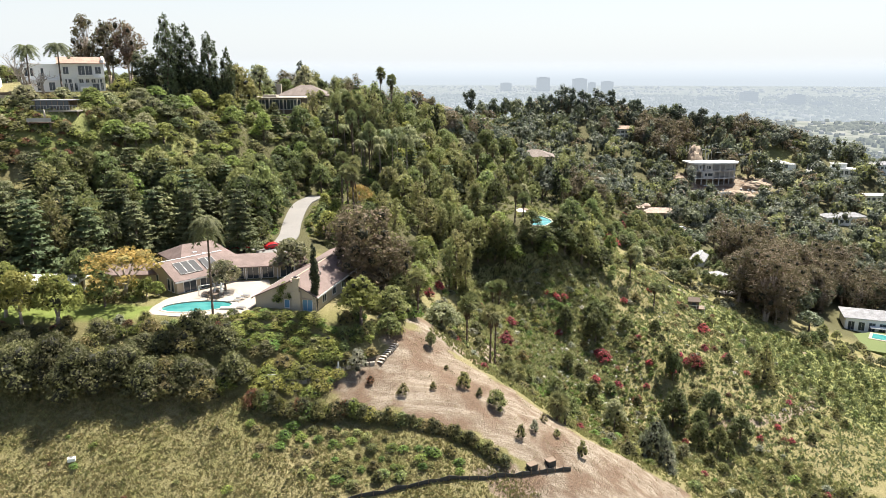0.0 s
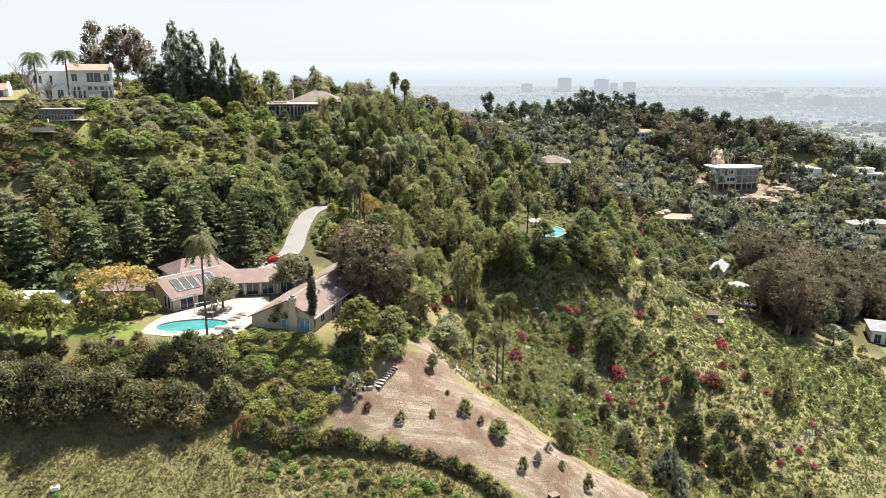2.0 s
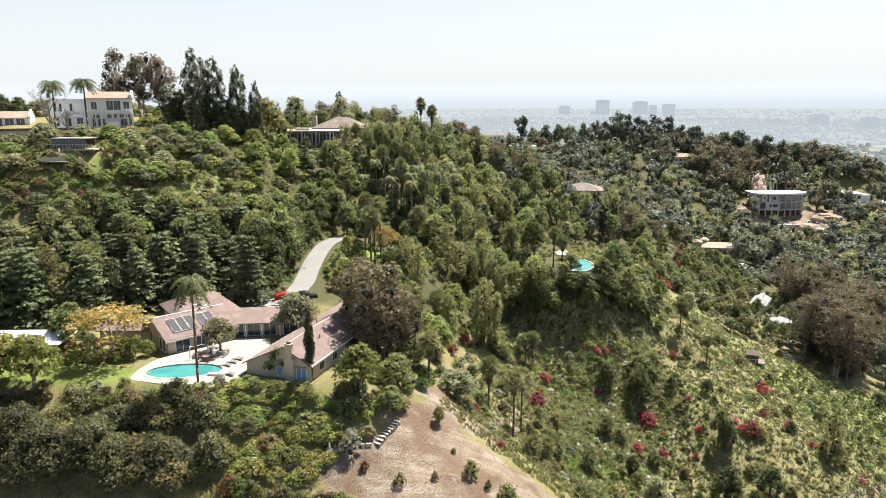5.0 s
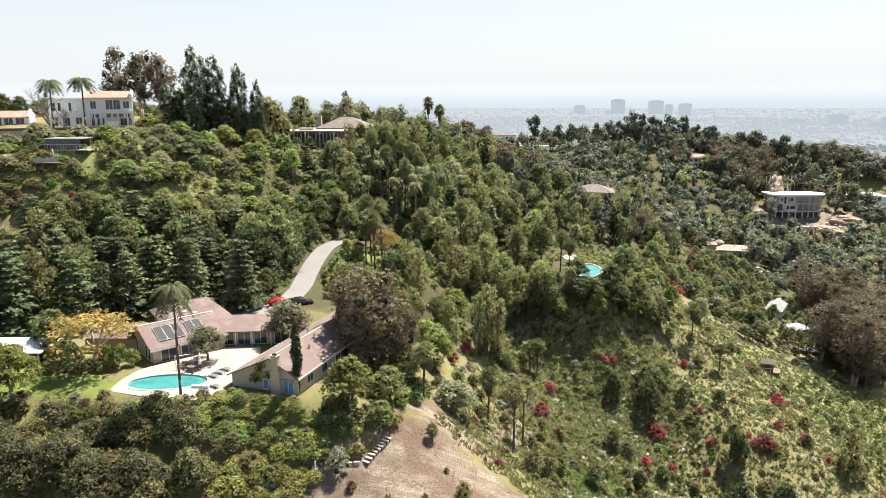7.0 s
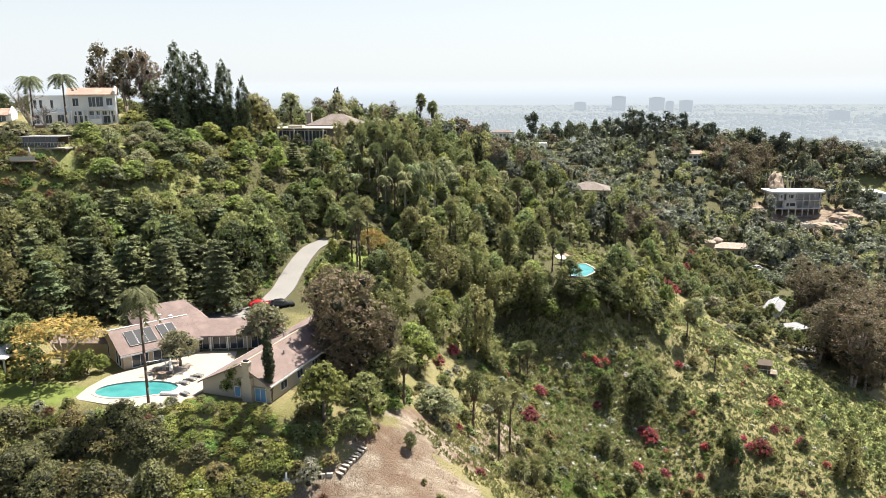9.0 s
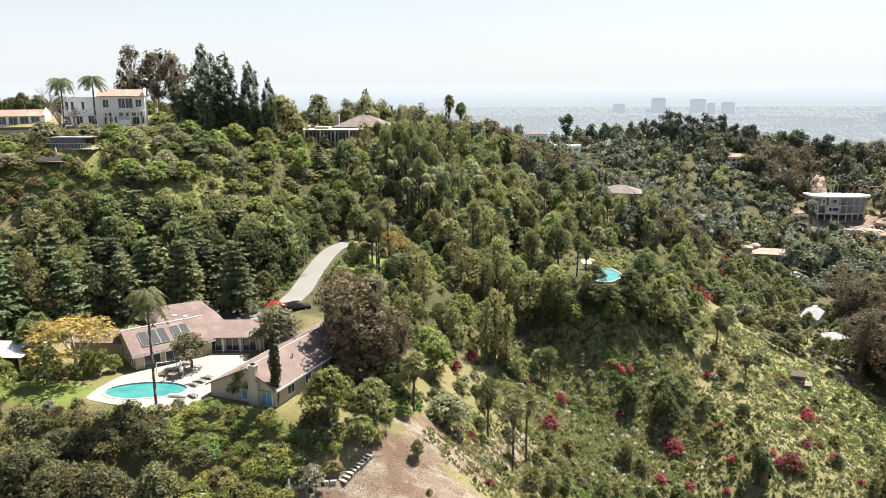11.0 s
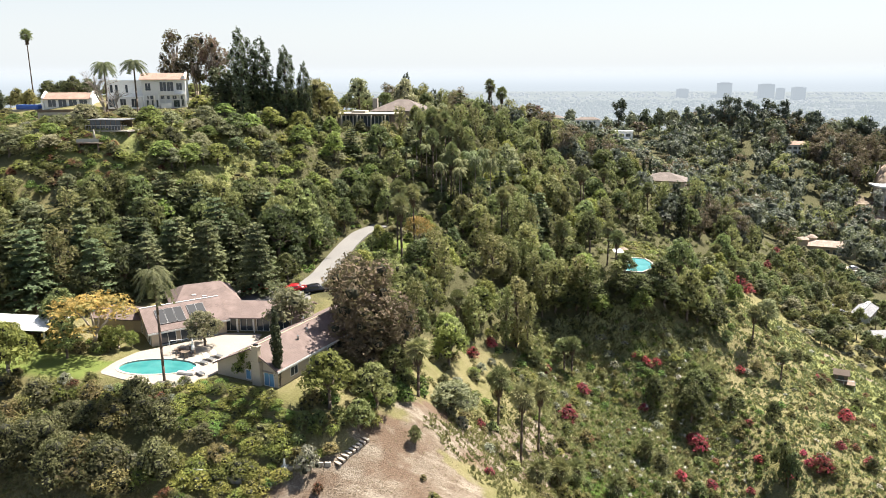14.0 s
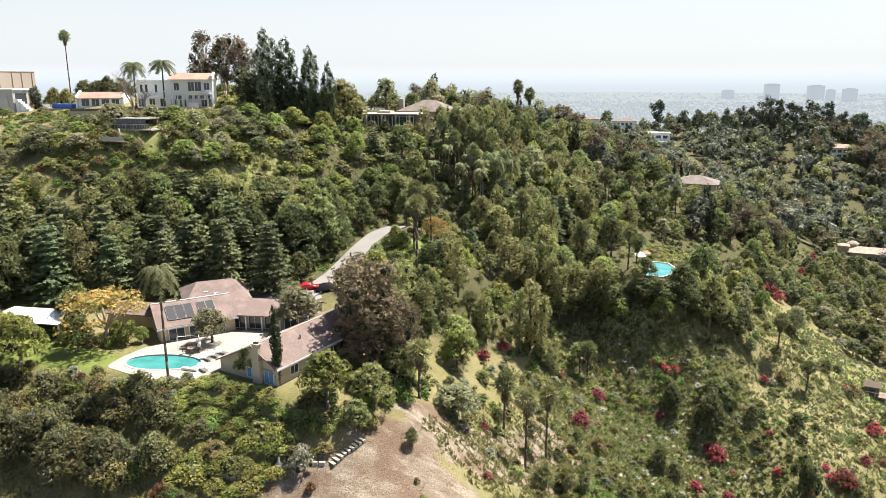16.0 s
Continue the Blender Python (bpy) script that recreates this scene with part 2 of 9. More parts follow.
M = {
    "stucco": surface("beige_stucco", (0.50, 0.42, 0.32), (0.46, 0.39, 0.29), 2.0, 0.92, 0.2, stain=(0.38, 0.32, 0.25)),
    "white": surface("white_stucco", (0.86, 0.86, 0.85), (0.82, 0.82, 0.80), 2.0, 0.8, 0.1),
    "blush": surface("pinkish_beige_stucco", (0.50, 0.42, 0.36), (0.45, 0.38, 0.32), 1.0, 0.9, 0.15, stain=(0.38, 0.31, 0.26)),
    "trim": surface("white_paint", (0.78, 0.77, 0.74), (0.74, 0.73, 0.70), 4.0, 0.55, 0.05),
    "shingle": roofing("brown_shingle", (0.165, 0.118, 0.102), (0.200, 0.146, 0.130), 0.22),
    "tile": roofing("clay_tile", (0.29, 0.185, 0.140), (0.35, 0.235, 0.18), 0.3),
    "pavroof": roofing("weathered_brown_tile", (0.145, 0.115, 0.10), (0.18, 0.145, 0.125), 0.35),
    "paletile": roofing("faded_clay_tile", (0.30, 0.225, 0.18), (0.36, 0.28, 0.23), 0.3),
    "greyroof": roofing("grey_shingle", (0.20, 0.20, 0.21), (0.25, 0.25, 0.26), 0.25),
    "patio": surface("cream_concrete", (0.38, 0.33, 0.27), (0.32, 0.275, 0.225), 1.2, 0.85, 0.15, stain=(0.29, 0.245, 0.195)),
    "asphalt": surface("sunbleached_asphalt", (0.26, 0.247, 0.23), (0.21, 0.20, 0.19), 0.8, 0.9, 0.3, stain=(0.19, 0.185, 0.18)),
    "concrete": surface("raw_concrete", (0.52, 0.51, 0.49), (0.45, 0.445, 0.43), 0.6, 0.9, 0.2, stain=(0.27, 0.26, 0.25)),
    "timber": surface("weathered_timber", (0.20, 0.14, 0.10), (0.15, 0.11, 0.08), 3.0, 0.85, 0.4),
    "stone": surface("pale_stone", (0.48, 0.43, 0.36), (0.40, 0.36, 0.30), 1.5, 0.9, 0.6),
    "glass": glass_dark("window_glass"),
    "blueglass": glass_dark("bluish_glass", (0.16, 0.30, 0.42)),
    "solar": surface("solar_panel", (0.016, 0.017, 0.020), (0.024, 0.025, 0.029), 1.0, 0.75, 0.0),
    "metal": surface("grey_metal", (0.42, 0.42, 0.42), (0.36, 0.36, 0.36), 4.0, 0.4, 0.05, metal=0.8),
    "canvas": surface("white_canvas", (0.80, 0.79, 0.76), (0.76, 0.75, 0.72), 1.0, 0.8, 0.1),
    "blue": surface("blue_cover", (0.03, 0.10, 0.42), (0.04, 0.13, 0.5), 2.0, 0.5, 0.1),
    "red": surface("red_car_paint", (0.42, 0.02, 0.025), (0.38, 0.018, 0.02), 2.0, 0.25, 0.0),
    "black": surface("black_car_paint", (0.012, 0.012, 0.014), (0.016, 0.016, 0.018), 2.0, 0.2, 0.0),
    "rubber": surface("tyre_rubber", (0.02, 0.02, 0.02), (0.03, 0.03, 0.03), 5.0, 0.9, 0.2),
    "silt": surface("black_silt_fabric", (0.03, 0.03, 0.033), (0.05, 0.05, 0.05), 2.0, 0.8, 0.4),
    "bark": surface("grey_bark", (0.17, 0.13, 0.10), (0.12, 0.09, 0.07), 2.0, 0.95, 0.6),
    "palebark": surface("pale_gum_bark", (0.42, 0.36, 0.30), (0.30, 0.24, 0.19), 1.0, 0.9, 0.4),
    "palmbark": surface("palm_trunk", (0.15, 0.11, 0.085), (0.10, 0.075, 0.06), 3.0, 0.95, 0.6),
    "thatch": surface("dead_palm_fronds", (0.16, 0.11, 0.065), (0.11, 0.075, 0.045), 3.0, 0.95, 0.5),
    "turf": surface("mown_turf", (0.075, 0.105, 0.028), (0.10, 0.125, 0.038), 1.0, 0.95, 0.5),
    "blocks": surface("pale_city_blocks", (0.46, 0.45, 0.43), (0.30, 0.29, 0.28), 0.01, 0.9, 0.0),
    "parks": surface("greyish_city_trees", (0.070, 0.085, 0.050), (0.105, 0.115, 0.070), 0.02, 0.95, 0.0),
    "earth": surface("cut_earth", (0.34, 0.265, 0.195), (0.27, 0.205, 0.15), 0.25, 0.95, 0.6, stain=(0.42, 0.35, 0.27)),
    "tower": surface("tower_facade", (0.16, 0.17, 0.19), (0.12, 0.13, 0.15), 0.02, 0.8, 0.0, spread=0.35),
    "towerglass": surface("tower_glass", (0.10, 0.12, 0.15), (0.13, 0.15, 0.18), 0.02, 0.5, 0.0),
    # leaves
    # core colours carry the shade inside crowns; the far one is paled for haze
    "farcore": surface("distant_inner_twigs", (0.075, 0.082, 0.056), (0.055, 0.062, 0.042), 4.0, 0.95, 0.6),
    "shadecore": surface("inner_twigs", (0.036, 0.037, 0.020), (0.024, 0.025, 0.014), 4.0, 0.95, 0.6),
    "broad": foliage("broad_leaves", (0.148, 0.176, 0.058), (0.298, 0.328, 0.106), (0.232, 0.230, 0.092), spread=0.58),
    "bright": foliage("bright_leaves", (0.196, 0.244, 0.052), (0.363, 0.399, 0.083), (0.264, 0.281, 0.068)),
    "pine": foliage("pine_needles", (0.095, 0.122, 0.054), (0.195, 0.230, 0.098), (0.150, 0.165, 0.068), 0.2, spread=0.3),
    "dark": foliage("dark_conifer_needles", (0.035, 0.048, 0.024), (0.071, 0.090, 0.042), (0.055, 0.066, 0.030), 0.12),
    "king": foliage("king_palm_fronds", (0.115, 0.135, 0.050), (0.215, 0.235, 0.090), (0.150, 0.165, 0.062), 0.2, full=9.0),
    "column": foliage("columnar_leaves", (0.062, 0.084, 0.044), (0.130, 0.160, 0.082), (0.092, 0.115, 0.058), 0.2),
    "slopegrass": foliage("slope_grass_blades", (0.218, 0.238, 0.100), (0.385, 0.380, 0.172), (0.292, 0.278, 0.124), 0.3, full=9.0),
    # haze is put into these far leaf colours as blue-grey paleness
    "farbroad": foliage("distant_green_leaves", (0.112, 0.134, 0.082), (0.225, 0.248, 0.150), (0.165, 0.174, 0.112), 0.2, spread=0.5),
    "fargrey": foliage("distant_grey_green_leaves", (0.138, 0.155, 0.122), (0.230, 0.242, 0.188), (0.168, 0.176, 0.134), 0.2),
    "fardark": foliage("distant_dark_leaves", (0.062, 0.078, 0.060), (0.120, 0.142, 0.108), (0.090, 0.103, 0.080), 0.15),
    "deep": foliage("deep_green_leaves", (0.066, 0.080, 0.032), (0.165, 0.180, 0.066), (0.115, 0.120, 0.046), 0.22),
    "olive": foliage("olive_leaves", (0.235, 0.234, 0.122), (0.385, 0.373, 0.208), (0.282, 0.269, 0.143), 0.36),
    "silver": foliage("silvery_leaves", (0.245, 0.250, 0.174), (0.392, 0.385, 0.288), (0.286, 0.280, 0.197), 0.36),
    "gum": foliage("gum_leaves", (0.128, 0.084, 0.054), (0.214, 0.144, 0.092), (0.136, 0.106, 0.062), 0.26, spread=0.24, sway=0.012),
    "redgum": foliage("reddish_gum_leaves", (0.143, 0.083, 0.062), (0.212, 0.129, 0.092), (0.124, 0.103, 0.063), 0.36),
    "wispy": foliage("wispy_leaves", (0.215, 0.228, 0.075), (0.370, 0.360, 0.125), (0.265, 0.245, 0.098), 0.36, spread=0.35),
    "orange": foliage("orange_yellow_leaves", (0.360, 0.215, 0.050), (0.520, 0.310, 0.072), (0.215, 0.200, 0.066), 0.36, sway=0.008),
    "yellow": foliage("yellow_green_leaves", (0.215, 0.235, 0.046), (0.370, 0.362, 0.072), (0.185, 0.200, 0.050), 0.36),
    "boug": foliage("magenta_bracts", (0.400, 0.018, 0.065), (0.600, 0.045, 0.120), (0.162, 0.060, 0.030), 0.36, sway=0.008),
    "rust": foliage("rust_red_leaves", (0.226, 0.066, 0.044), (0.321, 0.094, 0.061), (0.131, 0.099, 0.044), 0.36, sway=0.008),
    "palm": foliage("palm_fronds", (0.190, 0.205, 0.085), (0.370, 0.380, 0.165), (0.240, 0.245, 0.105), 0.2, full=9.0),
    "feather": foliage("feather_palm_fronds", (0.075, 0.090, 0.034), (0.140, 0.155, 0.058), (0.095, 0.105, 0.042), 0.2, full=9.0),
    "bank": foliage("dark_bank_leaves", (0.075, 0.078, 0.032), (0.180, 0.172, 0.068), (0.128, 0.116, 0.050), 0.22, sway=0.014),
    "gold": foliage("golden_olive_leaves", (0.240, 0.212, 0.072), (0.380, 0.325, 0.112), (0.235, 0.205, 0.075), 0.36, sway=0.008),
    "scrub": foliage("dry_scrub", (0.187, 0.174, 0.064), (0.311, 0.272, 0.109), (0.228, 0.197, 0.083), 0.36),
    "grass": foliage("grass_blades", (0.190, 0.166, 0.060), (0.335, 0.275, 0.114), (0.238, 0.202, 0.080), 0.3, full=9.0),
    "straw": foliage("dry_straw", (0.324, 0.230, 0.140), (0.454, 0.330, 0.220), (0.259, 0.180, 0.110), 0.15, full=9.0),
    "flower": foliage("white_flower_heads", (0.540, 0.520, 0.440), (0.713, 0.660, 0.600), (0.216, 0.240, 0.120), 0.2, leaflet=12.0),
    "lush": foliage("lush_creeper", (0.155, 0.234, 0.043), (0.261, 0.363, 0.066), (0.180, 0.250, 0.052), 0.36),
    "shrub": foliage("shrub_leaves", (0.165, 0.150, 0.049), (0.299, 0.264, 0.088), (0.209, 0.170, 0.073), 0.36),
}


# ---- lie of the land ----
# Landform anchors: x, y, height
PAD = [(-80, 112, 0.2), (-66, 101, -0.3), (-50, 100, -0.4), (-36, 99, -0.5), (-24, 100, -0.5), (-17, 103, -0.6),
       (-62, 136, 0.5), (-45, 138, 0.5), (-30, 138, 0.6), (-16, 126, -0.5), (-12, 114, -2.0), (-36, 150, 1.2),
       (-34, 175, 3.2), (-38, 192, 5.5), (-22, 170, 1.5), (-10, 166, -0.5)]
FRONT = [(-75, 84, -8), (-60, 80, -11), (-46, 78.5, -11.3), (-35, 82, -10), (-20, 86, -9.5), (-16, 94, -7), (-7, 87, -9.6),
         (-5, 98, -6.5), (3, 94, -8.6), (8, 90, -10.6), (-60, 93, -4), (-40, 92, -4.6), (-26, 93, -5.2), (-4, 112, -4.4),
         (-2, 104, -6.2), (-60, 62, -19), (0, 72, -14.5), (-20, 50, -26), (20, 91, -16.5), (24, 80, -22), (30, 60, -33)]
RAVINE = [(9, 122, -19), (5, 126, -16.3), (15, 155, -24.5), (18, 138, -28), (35, 152, -33.4), (39, 162, -32.5), (45, 149, -38),
          (37, 109, -29), (46, 122, -38), (62, 108, -47), (29, 128, -33), (68, 138, -41), (75, 154, -37), (87, 156, -40),
          (95, 128, -49), (14, 172, -21), (2, 152, -15), (-6, 140, -9), (25, 108, -24), (14, 110, -17), (0, 120, -10)]
SLOPE = [(50, 187, -26.5), (53.6, 193.6, -22.6), (53, 164, -29.5), (57, 245, -21.5), (67, 172, -32.5), (77, 205, -33.8), (104, 218, -43.5),
         (122, 180, -53), (92, 182, -41), (27, 186, -5), (20, 190, -5), (26, 206, -6), (36, 196, -11), (6, 184, -9), (42, 228, -13), (38, 176, -22),
         (30, 240, -8), (36, 288, -2), (60, 222, -24)]
BACK = [(-6, 207, -2), (-11, 189, 0), (-25, 215, 9), (-47, 212, 19), (-58, 230, 24), (-51, 254, 25.5), (-24, 283, 20),
        (5, 300, 9), (25, 360, 2), (26, 540, -5), (0, 440, 4), (-94, 203, 31.5), (-82, 163, 27.5), (-88, 156, 25), (-71, 172, 21.5),
        (-75, 197, 30), (-70, 185, 26), (-102, 152, 23.5), (-62, 163, 14), (-52, 150, 3), (-62, 150, 7), (-76, 147, 11), (-92, 142, 14)]
RIDGE = [(-53, 184, 15), (-44, 194, 12), (-43, 176, 6), (-130, 195, 31), (-150, 235, 33), (-112, 262, 31), (-80, 300, 25), (-60, 400, 10),
         (-110, 120, 8), (-120, 90, 0), (-100, 60, -14), (-180, 160, 20)]
CANYON = [(110, 398, -42), (126, 382, -42), (116, 335, -40), (102, 266, -38), (86, 300, -33), (72, 262, -26), (150, 250, -56), (150, 330, -52),
          (196, 512, -40), (178, 470, -52), (232, 478, -42), (141, 556, -9), (262, 560, -30), (80, 560, -10), (70, 430, -28), (46, 335, -13),
          (300, 400, -62), (250, 210, -72), (200, 120, -68), (0, 700, -25), (200, 750, -40), (-120, 520, 5), (480, 700, -85), (110, 60, -62), (60, 20, -52), (320, 500, -60)]
CREST = [(26, 592, -2), (60, 596, 1), (105, 588, 1), (150, 592, -1), (205, 585, -14), (-26, 600, 0), (-80, 590, 5), (-50, 520, 6), (60, 545, -8), (0, 660, -4), (120, 650, -10)]
GARDEN = [(-100, 183, 29.2), (-112, 181, 28.6), (-92, 189, 30.0), (-125, 184, 28.8), (-84, 178, 27.5), (-140, 188, 28.8)]
SHOULDER = [(242, 585, -11), (266, 585, -16), (289, 585, -21), (310, 580, -27), (331, 575, -33), (352, 568, -38), (250, 545, -33), (287, 550, -35), (312, 548, -38), (330, 545, -41), (300, 520, -46), (350, 530, -51), (270, 620, -26), (330, 620, -44)]
LANDFORMS = np.array(PAD + FRONT + RAVINE + SLOPE + BACK + RIDGE + CANYON + CREST + GARDEN + SHOULDER, float)
SOFT, PLAIN = 5.0, -120.0


def kernel(ax, ay, bx, by):
    return np.sqrt((ax[:, None] - bx[None]) ** 2 + (ay[:, None] - by[None]) ** 2 + SOFT ** 2)


MEAN = float(LANDFORMS[:, 2].mean())
WEIGHTS = np.linalg.solve(kernel(LANDFORMS[:, 0], LANDFORMS[:, 1], LANDFORMS[:, 0], LANDFORMS[:, 1]) - 0.4 * np.eye(len(LANDFORMS)),
                          LANDFORMS[:, 2] - MEAN)


def smooth(v, a, b):
    s = np.clip((v - a) / (b - a), 0, 1)
    return s * s * (3 - 2 * s)


ROAD = [(-26, 137, 0.8), (-33, 150, 1.2), (-35.2, 160, 1.6), (-36.2, 177, 3.4), (-33.5, 185, 4.0)]


def along(px, py, line):
    """Distance to a polyline and its height at the nearest place."""
    best, high = np.full(px.shape, 1e9), np.zeros(px.shape)
    for (ax, ay, az), (bx, by, bz) in zip(line, line[1:]):
        k = np.clip(((px - ax) * (bx - ax) + (py - ay) * (by - ay)) / ((bx - ax) ** 2 + (by - ay) ** 2), 0, 1)
        d = np.hypot(px - ax - k * (bx - ax), py - ay - k * (by - ay))
        near = d < best
        best, high = np.where(near, d, best), np.where(near, az + k * (bz - az), high)
    return best, high


def height(x, y):
    """Height of the land at arrays of places."""
    x, y = np.atleast_1d(np.asarray(x, float)), np.atleast_1d(np.asarray(y, float))
    z = MEAN + kernel(x, y, LANDFORMS[:, 0], LANDFORMS[:, 1]) @ WEIGHTS
    # gentle rolling
    z = z + 0.35 * np.sin(x * 0.31 + 1.3 * np.sin(y * 0.17)) * np.sin(y * 0.27 + 0.7 * np.sin(x * 0.23)) + 0.12 * np.sin(x * 1.1 + y * 0.6) * np.sin(y * 0.9 - x * 0.4)
    # level ground round the house and its garden
    pad = smooth(x, -76, -68) * (1 - smooth(x, -19, -15)) * smooth(y, 98.5, 100.5) * (1 - smooth(y, 139, 145))
    z = z * (1 - pad) + 0.0 * pad
    d, high = along(x, y, ROAD)
    w = 1 - smooth(d, 2.6, 6)
    z = z * (1 - w) + high * w
    far = smooth(np.hypot(x - 60, y - 200), 420, 1500)
    out = np.hypot(x - 60, y - 200)
    plain = PLAIN + 128 * np.clip((out - 1500) / 3200, 0, 1)
    return z * (1 - far) + plain * far

# ---- land ----
DIRT = [(-9.5, 105.5), (-2, 107), (9, 101), (19, 96), (27.6, 98.5), (40, 101), (30, 84), (15, 74), (2, 78.5), (11, 82), (6, 84.5), (-6.5, 87.5), (-14.5, 90.1), (-17, 93.7), (-8.8, 98.5)]
TRACK = [(60.6, 141.2, 0), (68.4, 142.0, 0), (79.6, 147.0, 0), (88.6, 154.3, 0), (94.5, 163, 0), (93.5, 168, 0)]
UPPER_TRACK = [(66, 218, 0), (74, 222, 0), (86, 216, 0), (98, 212, 0), (112, 200, 0)]
CLEARING = [(-87, 152, 0), (-84.5, 153.5, 0)]


def inside(px, py, poly):
    """Signed distance to a polygon's edge, negative within."""
    d = np.full(px.shape, 1e9)
    odd = np.zeros(px.shape, bool)
    for (ax, ay), (bx, by) in zip(poly, poly[1:] + poly[:1]):
        k = np.clip(((px - ax) * (bx - ax) + (py - ay) * (by - ay)) / ((bx - ax) ** 2 + (by - ay) ** 2), 0, 1)
        d = np.minimum(d, np.hypot(px - ax - k * (bx - ax), py - ay - k * (by - ay)))
        if ay != by:
            odd ^= ((ay > py) != (by > py)) & (px < (bx - ax) * (py - ay) / (by - ay) + ax)
    return np.where(odd, -d, d)


def steps_between(lo, hi, inner_lo, inner_hi, fine, grow):
    """Grid lines: fine in the middle, widening outwards."""
    mid = list(np.arange(inner_lo, inner_hi + 0.01, fine))
    out, s, v = [], fine, inner_hi
    while v < hi:
        s *= grow
        v += s
        out.append(min(v, hi))
    back, s, v = [], fine, inner_lo
    while v > lo:
        s *= grow
        v -= s
        back.append(max(v, lo))
    return np.array(back[::-1] + mid + out)


gx, gy = steps_between(-4800, 4800, -66, 100, 1.0, 1.07), steps_between(-1500, 4800, 72, 200, 1.0, 1.06)
GX, GY = np.meshgrid(gx, gy)
flat_x, flat_y = GX.ravel(), GY.ravel()
flat_z = height(flat_x, flat_y)
POOL_C, POOL_ANGLE = (-38.7, 105.2), radians(10)


def pool_edge(a):
    """Kidney-shaped rim of the pool in its own axes."""
    r = 1.0 - 0.10 * math.exp(-((a - math.radians(290)) / 0.55) ** 2)
    return 5.3 * math.cos(a) * r, 2.75 * math.sin(a) * r


cp, sp = math.cos(POOL_ANGLE), math.sin(POOL_ANGLE)
in_x = (flat_x - POOL_C[0]) * cp + (flat_y - POOL_C[1]) * sp
in_y = -(flat_x - POOL_C[0]) * sp + (flat_y - POOL_C[1]) * cp
flat_z = np.where((in_x / 5.6) ** 2 + (in_y / 3.05) ** 2 < 1, -1.9, flat_z)
FAR_POOL = (27.6, 194.2)
flat_z = np.where((np.abs(flat_x - FAR_POOL[0]) < 4.2) & (np.abs(flat_y - FAR_POOL[1]) < 7.4), -6.3, flat_z)
land = bpy.data.meshes.new("ground")
nx, ny = len(gx), len(gy)
idx = np.arange(nx * ny).reshape(ny, nx)
quads = np.stack([idx[:-1, :-1], idx[:-1, 1:], idx[1:, 1:], idx[1:, :-1]], -1).reshape(-1, 4)
land.vertices.add(nx * ny)
land.vertices.foreach_set("co", np.stack([flat_x, flat_y, flat_z], -1).ravel())
land.loops.add(quads.size)
land.loops.foreach_set("vertex_index", quads.ravel())
land.polygons.add(len(quads))
land.polygons.foreach_set("loop_start", np.arange(0, quads.size, 4))
land.polygons.foreach_set("use_smooth", np.ones(len(quads), bool))
land.update(calc_edges=True)

wob = 1.2 * np.sin(flat_x * 0.9 + 2 * np.sin(flat_y * 0.6)) * np.sin(flat_y * 0.8)
dirt = 1 - smooth(inside(flat_x, flat_y, DIRT) + wob, -1.0, 1.0)
for line, wide in ((TRACK, 1.0), (UPPER_TRACK, 0.5)):
    dirt = np.maximum(dirt, 1 - smooth(along(flat_x, flat_y, line)[0] + 0.4 * wob, wide * 0.6, wide + 0.8))
dirt = np.maximum(dirt, 0.85 * (1 - smooth(along(flat_x, flat_y, [(0, 110, 0), (7, 118, 0), (10, 130, 0), (14, 142, 0), (16, 150, 0)])[0] + wob, 3.5, 8)))
cut = 1 - smooth(np.hypot((flat_x - 196) / 44, (flat_y - 500) / 30), 0.75, 1.0)
dirt = np.maximum(dirt, 0.9 * cut)
lush = (1 - smooth(along(flat_x, flat_y, [(20, 131, 0), (24, 143, 0), (25, 158, 0), (28, 172, 0)])[0] + wob, 2, 6))
lawn = (1 - smooth(inside(flat_x, flat_y, [(-78, 99.5), (-46, 99.5), (-45.6, 105.5), (-55, 107), (-78, 107)]), -0.3, 0.3))
lawn = np.maximum(lawn, 1 - smooth(inside(flat_x, flat_y, [(-30, 162), (-14, 162), (-13, 178), (-29, 180)]), -0.5, 0.5))
city = smooth(np.hypot(flat_x - 60, flat_y - 200), 700, 1500)
# darker ground tone over the woods and the slopes down to the plain
WOODED_AREAS = [[(-130, 150), (-80, 146), (-44, 143), (-12, 130), (0, 160), (14, 176), (30, 180), (44, 190), (56, 240), (80, 262), (116, 240), (118, 345), (-90, 345), (-74, 300), (-60, 268), (-84, 226), (-100, 176)],
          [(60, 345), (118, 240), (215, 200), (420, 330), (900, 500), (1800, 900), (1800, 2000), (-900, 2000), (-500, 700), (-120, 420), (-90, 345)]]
litter = np.maximum(1 - smooth(inside(flat_x, flat_y, WOODED_AREAS[0]) + 2 * wob, -4, 3), 1 - smooth(inside(flat_x, flat_y, WOODED_AREAS[1]) + 3 * wob, -8, 6))
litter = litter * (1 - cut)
dark_floor_layer = land.color_attributes.new("litter", "FLOAT_COLOR", "POINT")
ORCHARD = [(58, 232), (62, 212), (76, 192), (84, 164), (100, 150), (128, 158), (148, 188), (140, 208), (112, 214), (96, 218), (74, 224)]
UPPER_MEADOW = [(-104, 152), (-84, 149), (-72, 158), (-60, 170), (-64, 184), (-80, 184), (-104, 176)]
FAR_LAWNS = [[(255, 552), (285, 556), (283, 572), (260, 572)], [(262, 500), (300, 505), (296, 535), (268, 530)], [(285, 470), (320, 480), (315, 500), (285, 495)], [(200, 560), (235, 566), (235, 580), (200, 574)]]
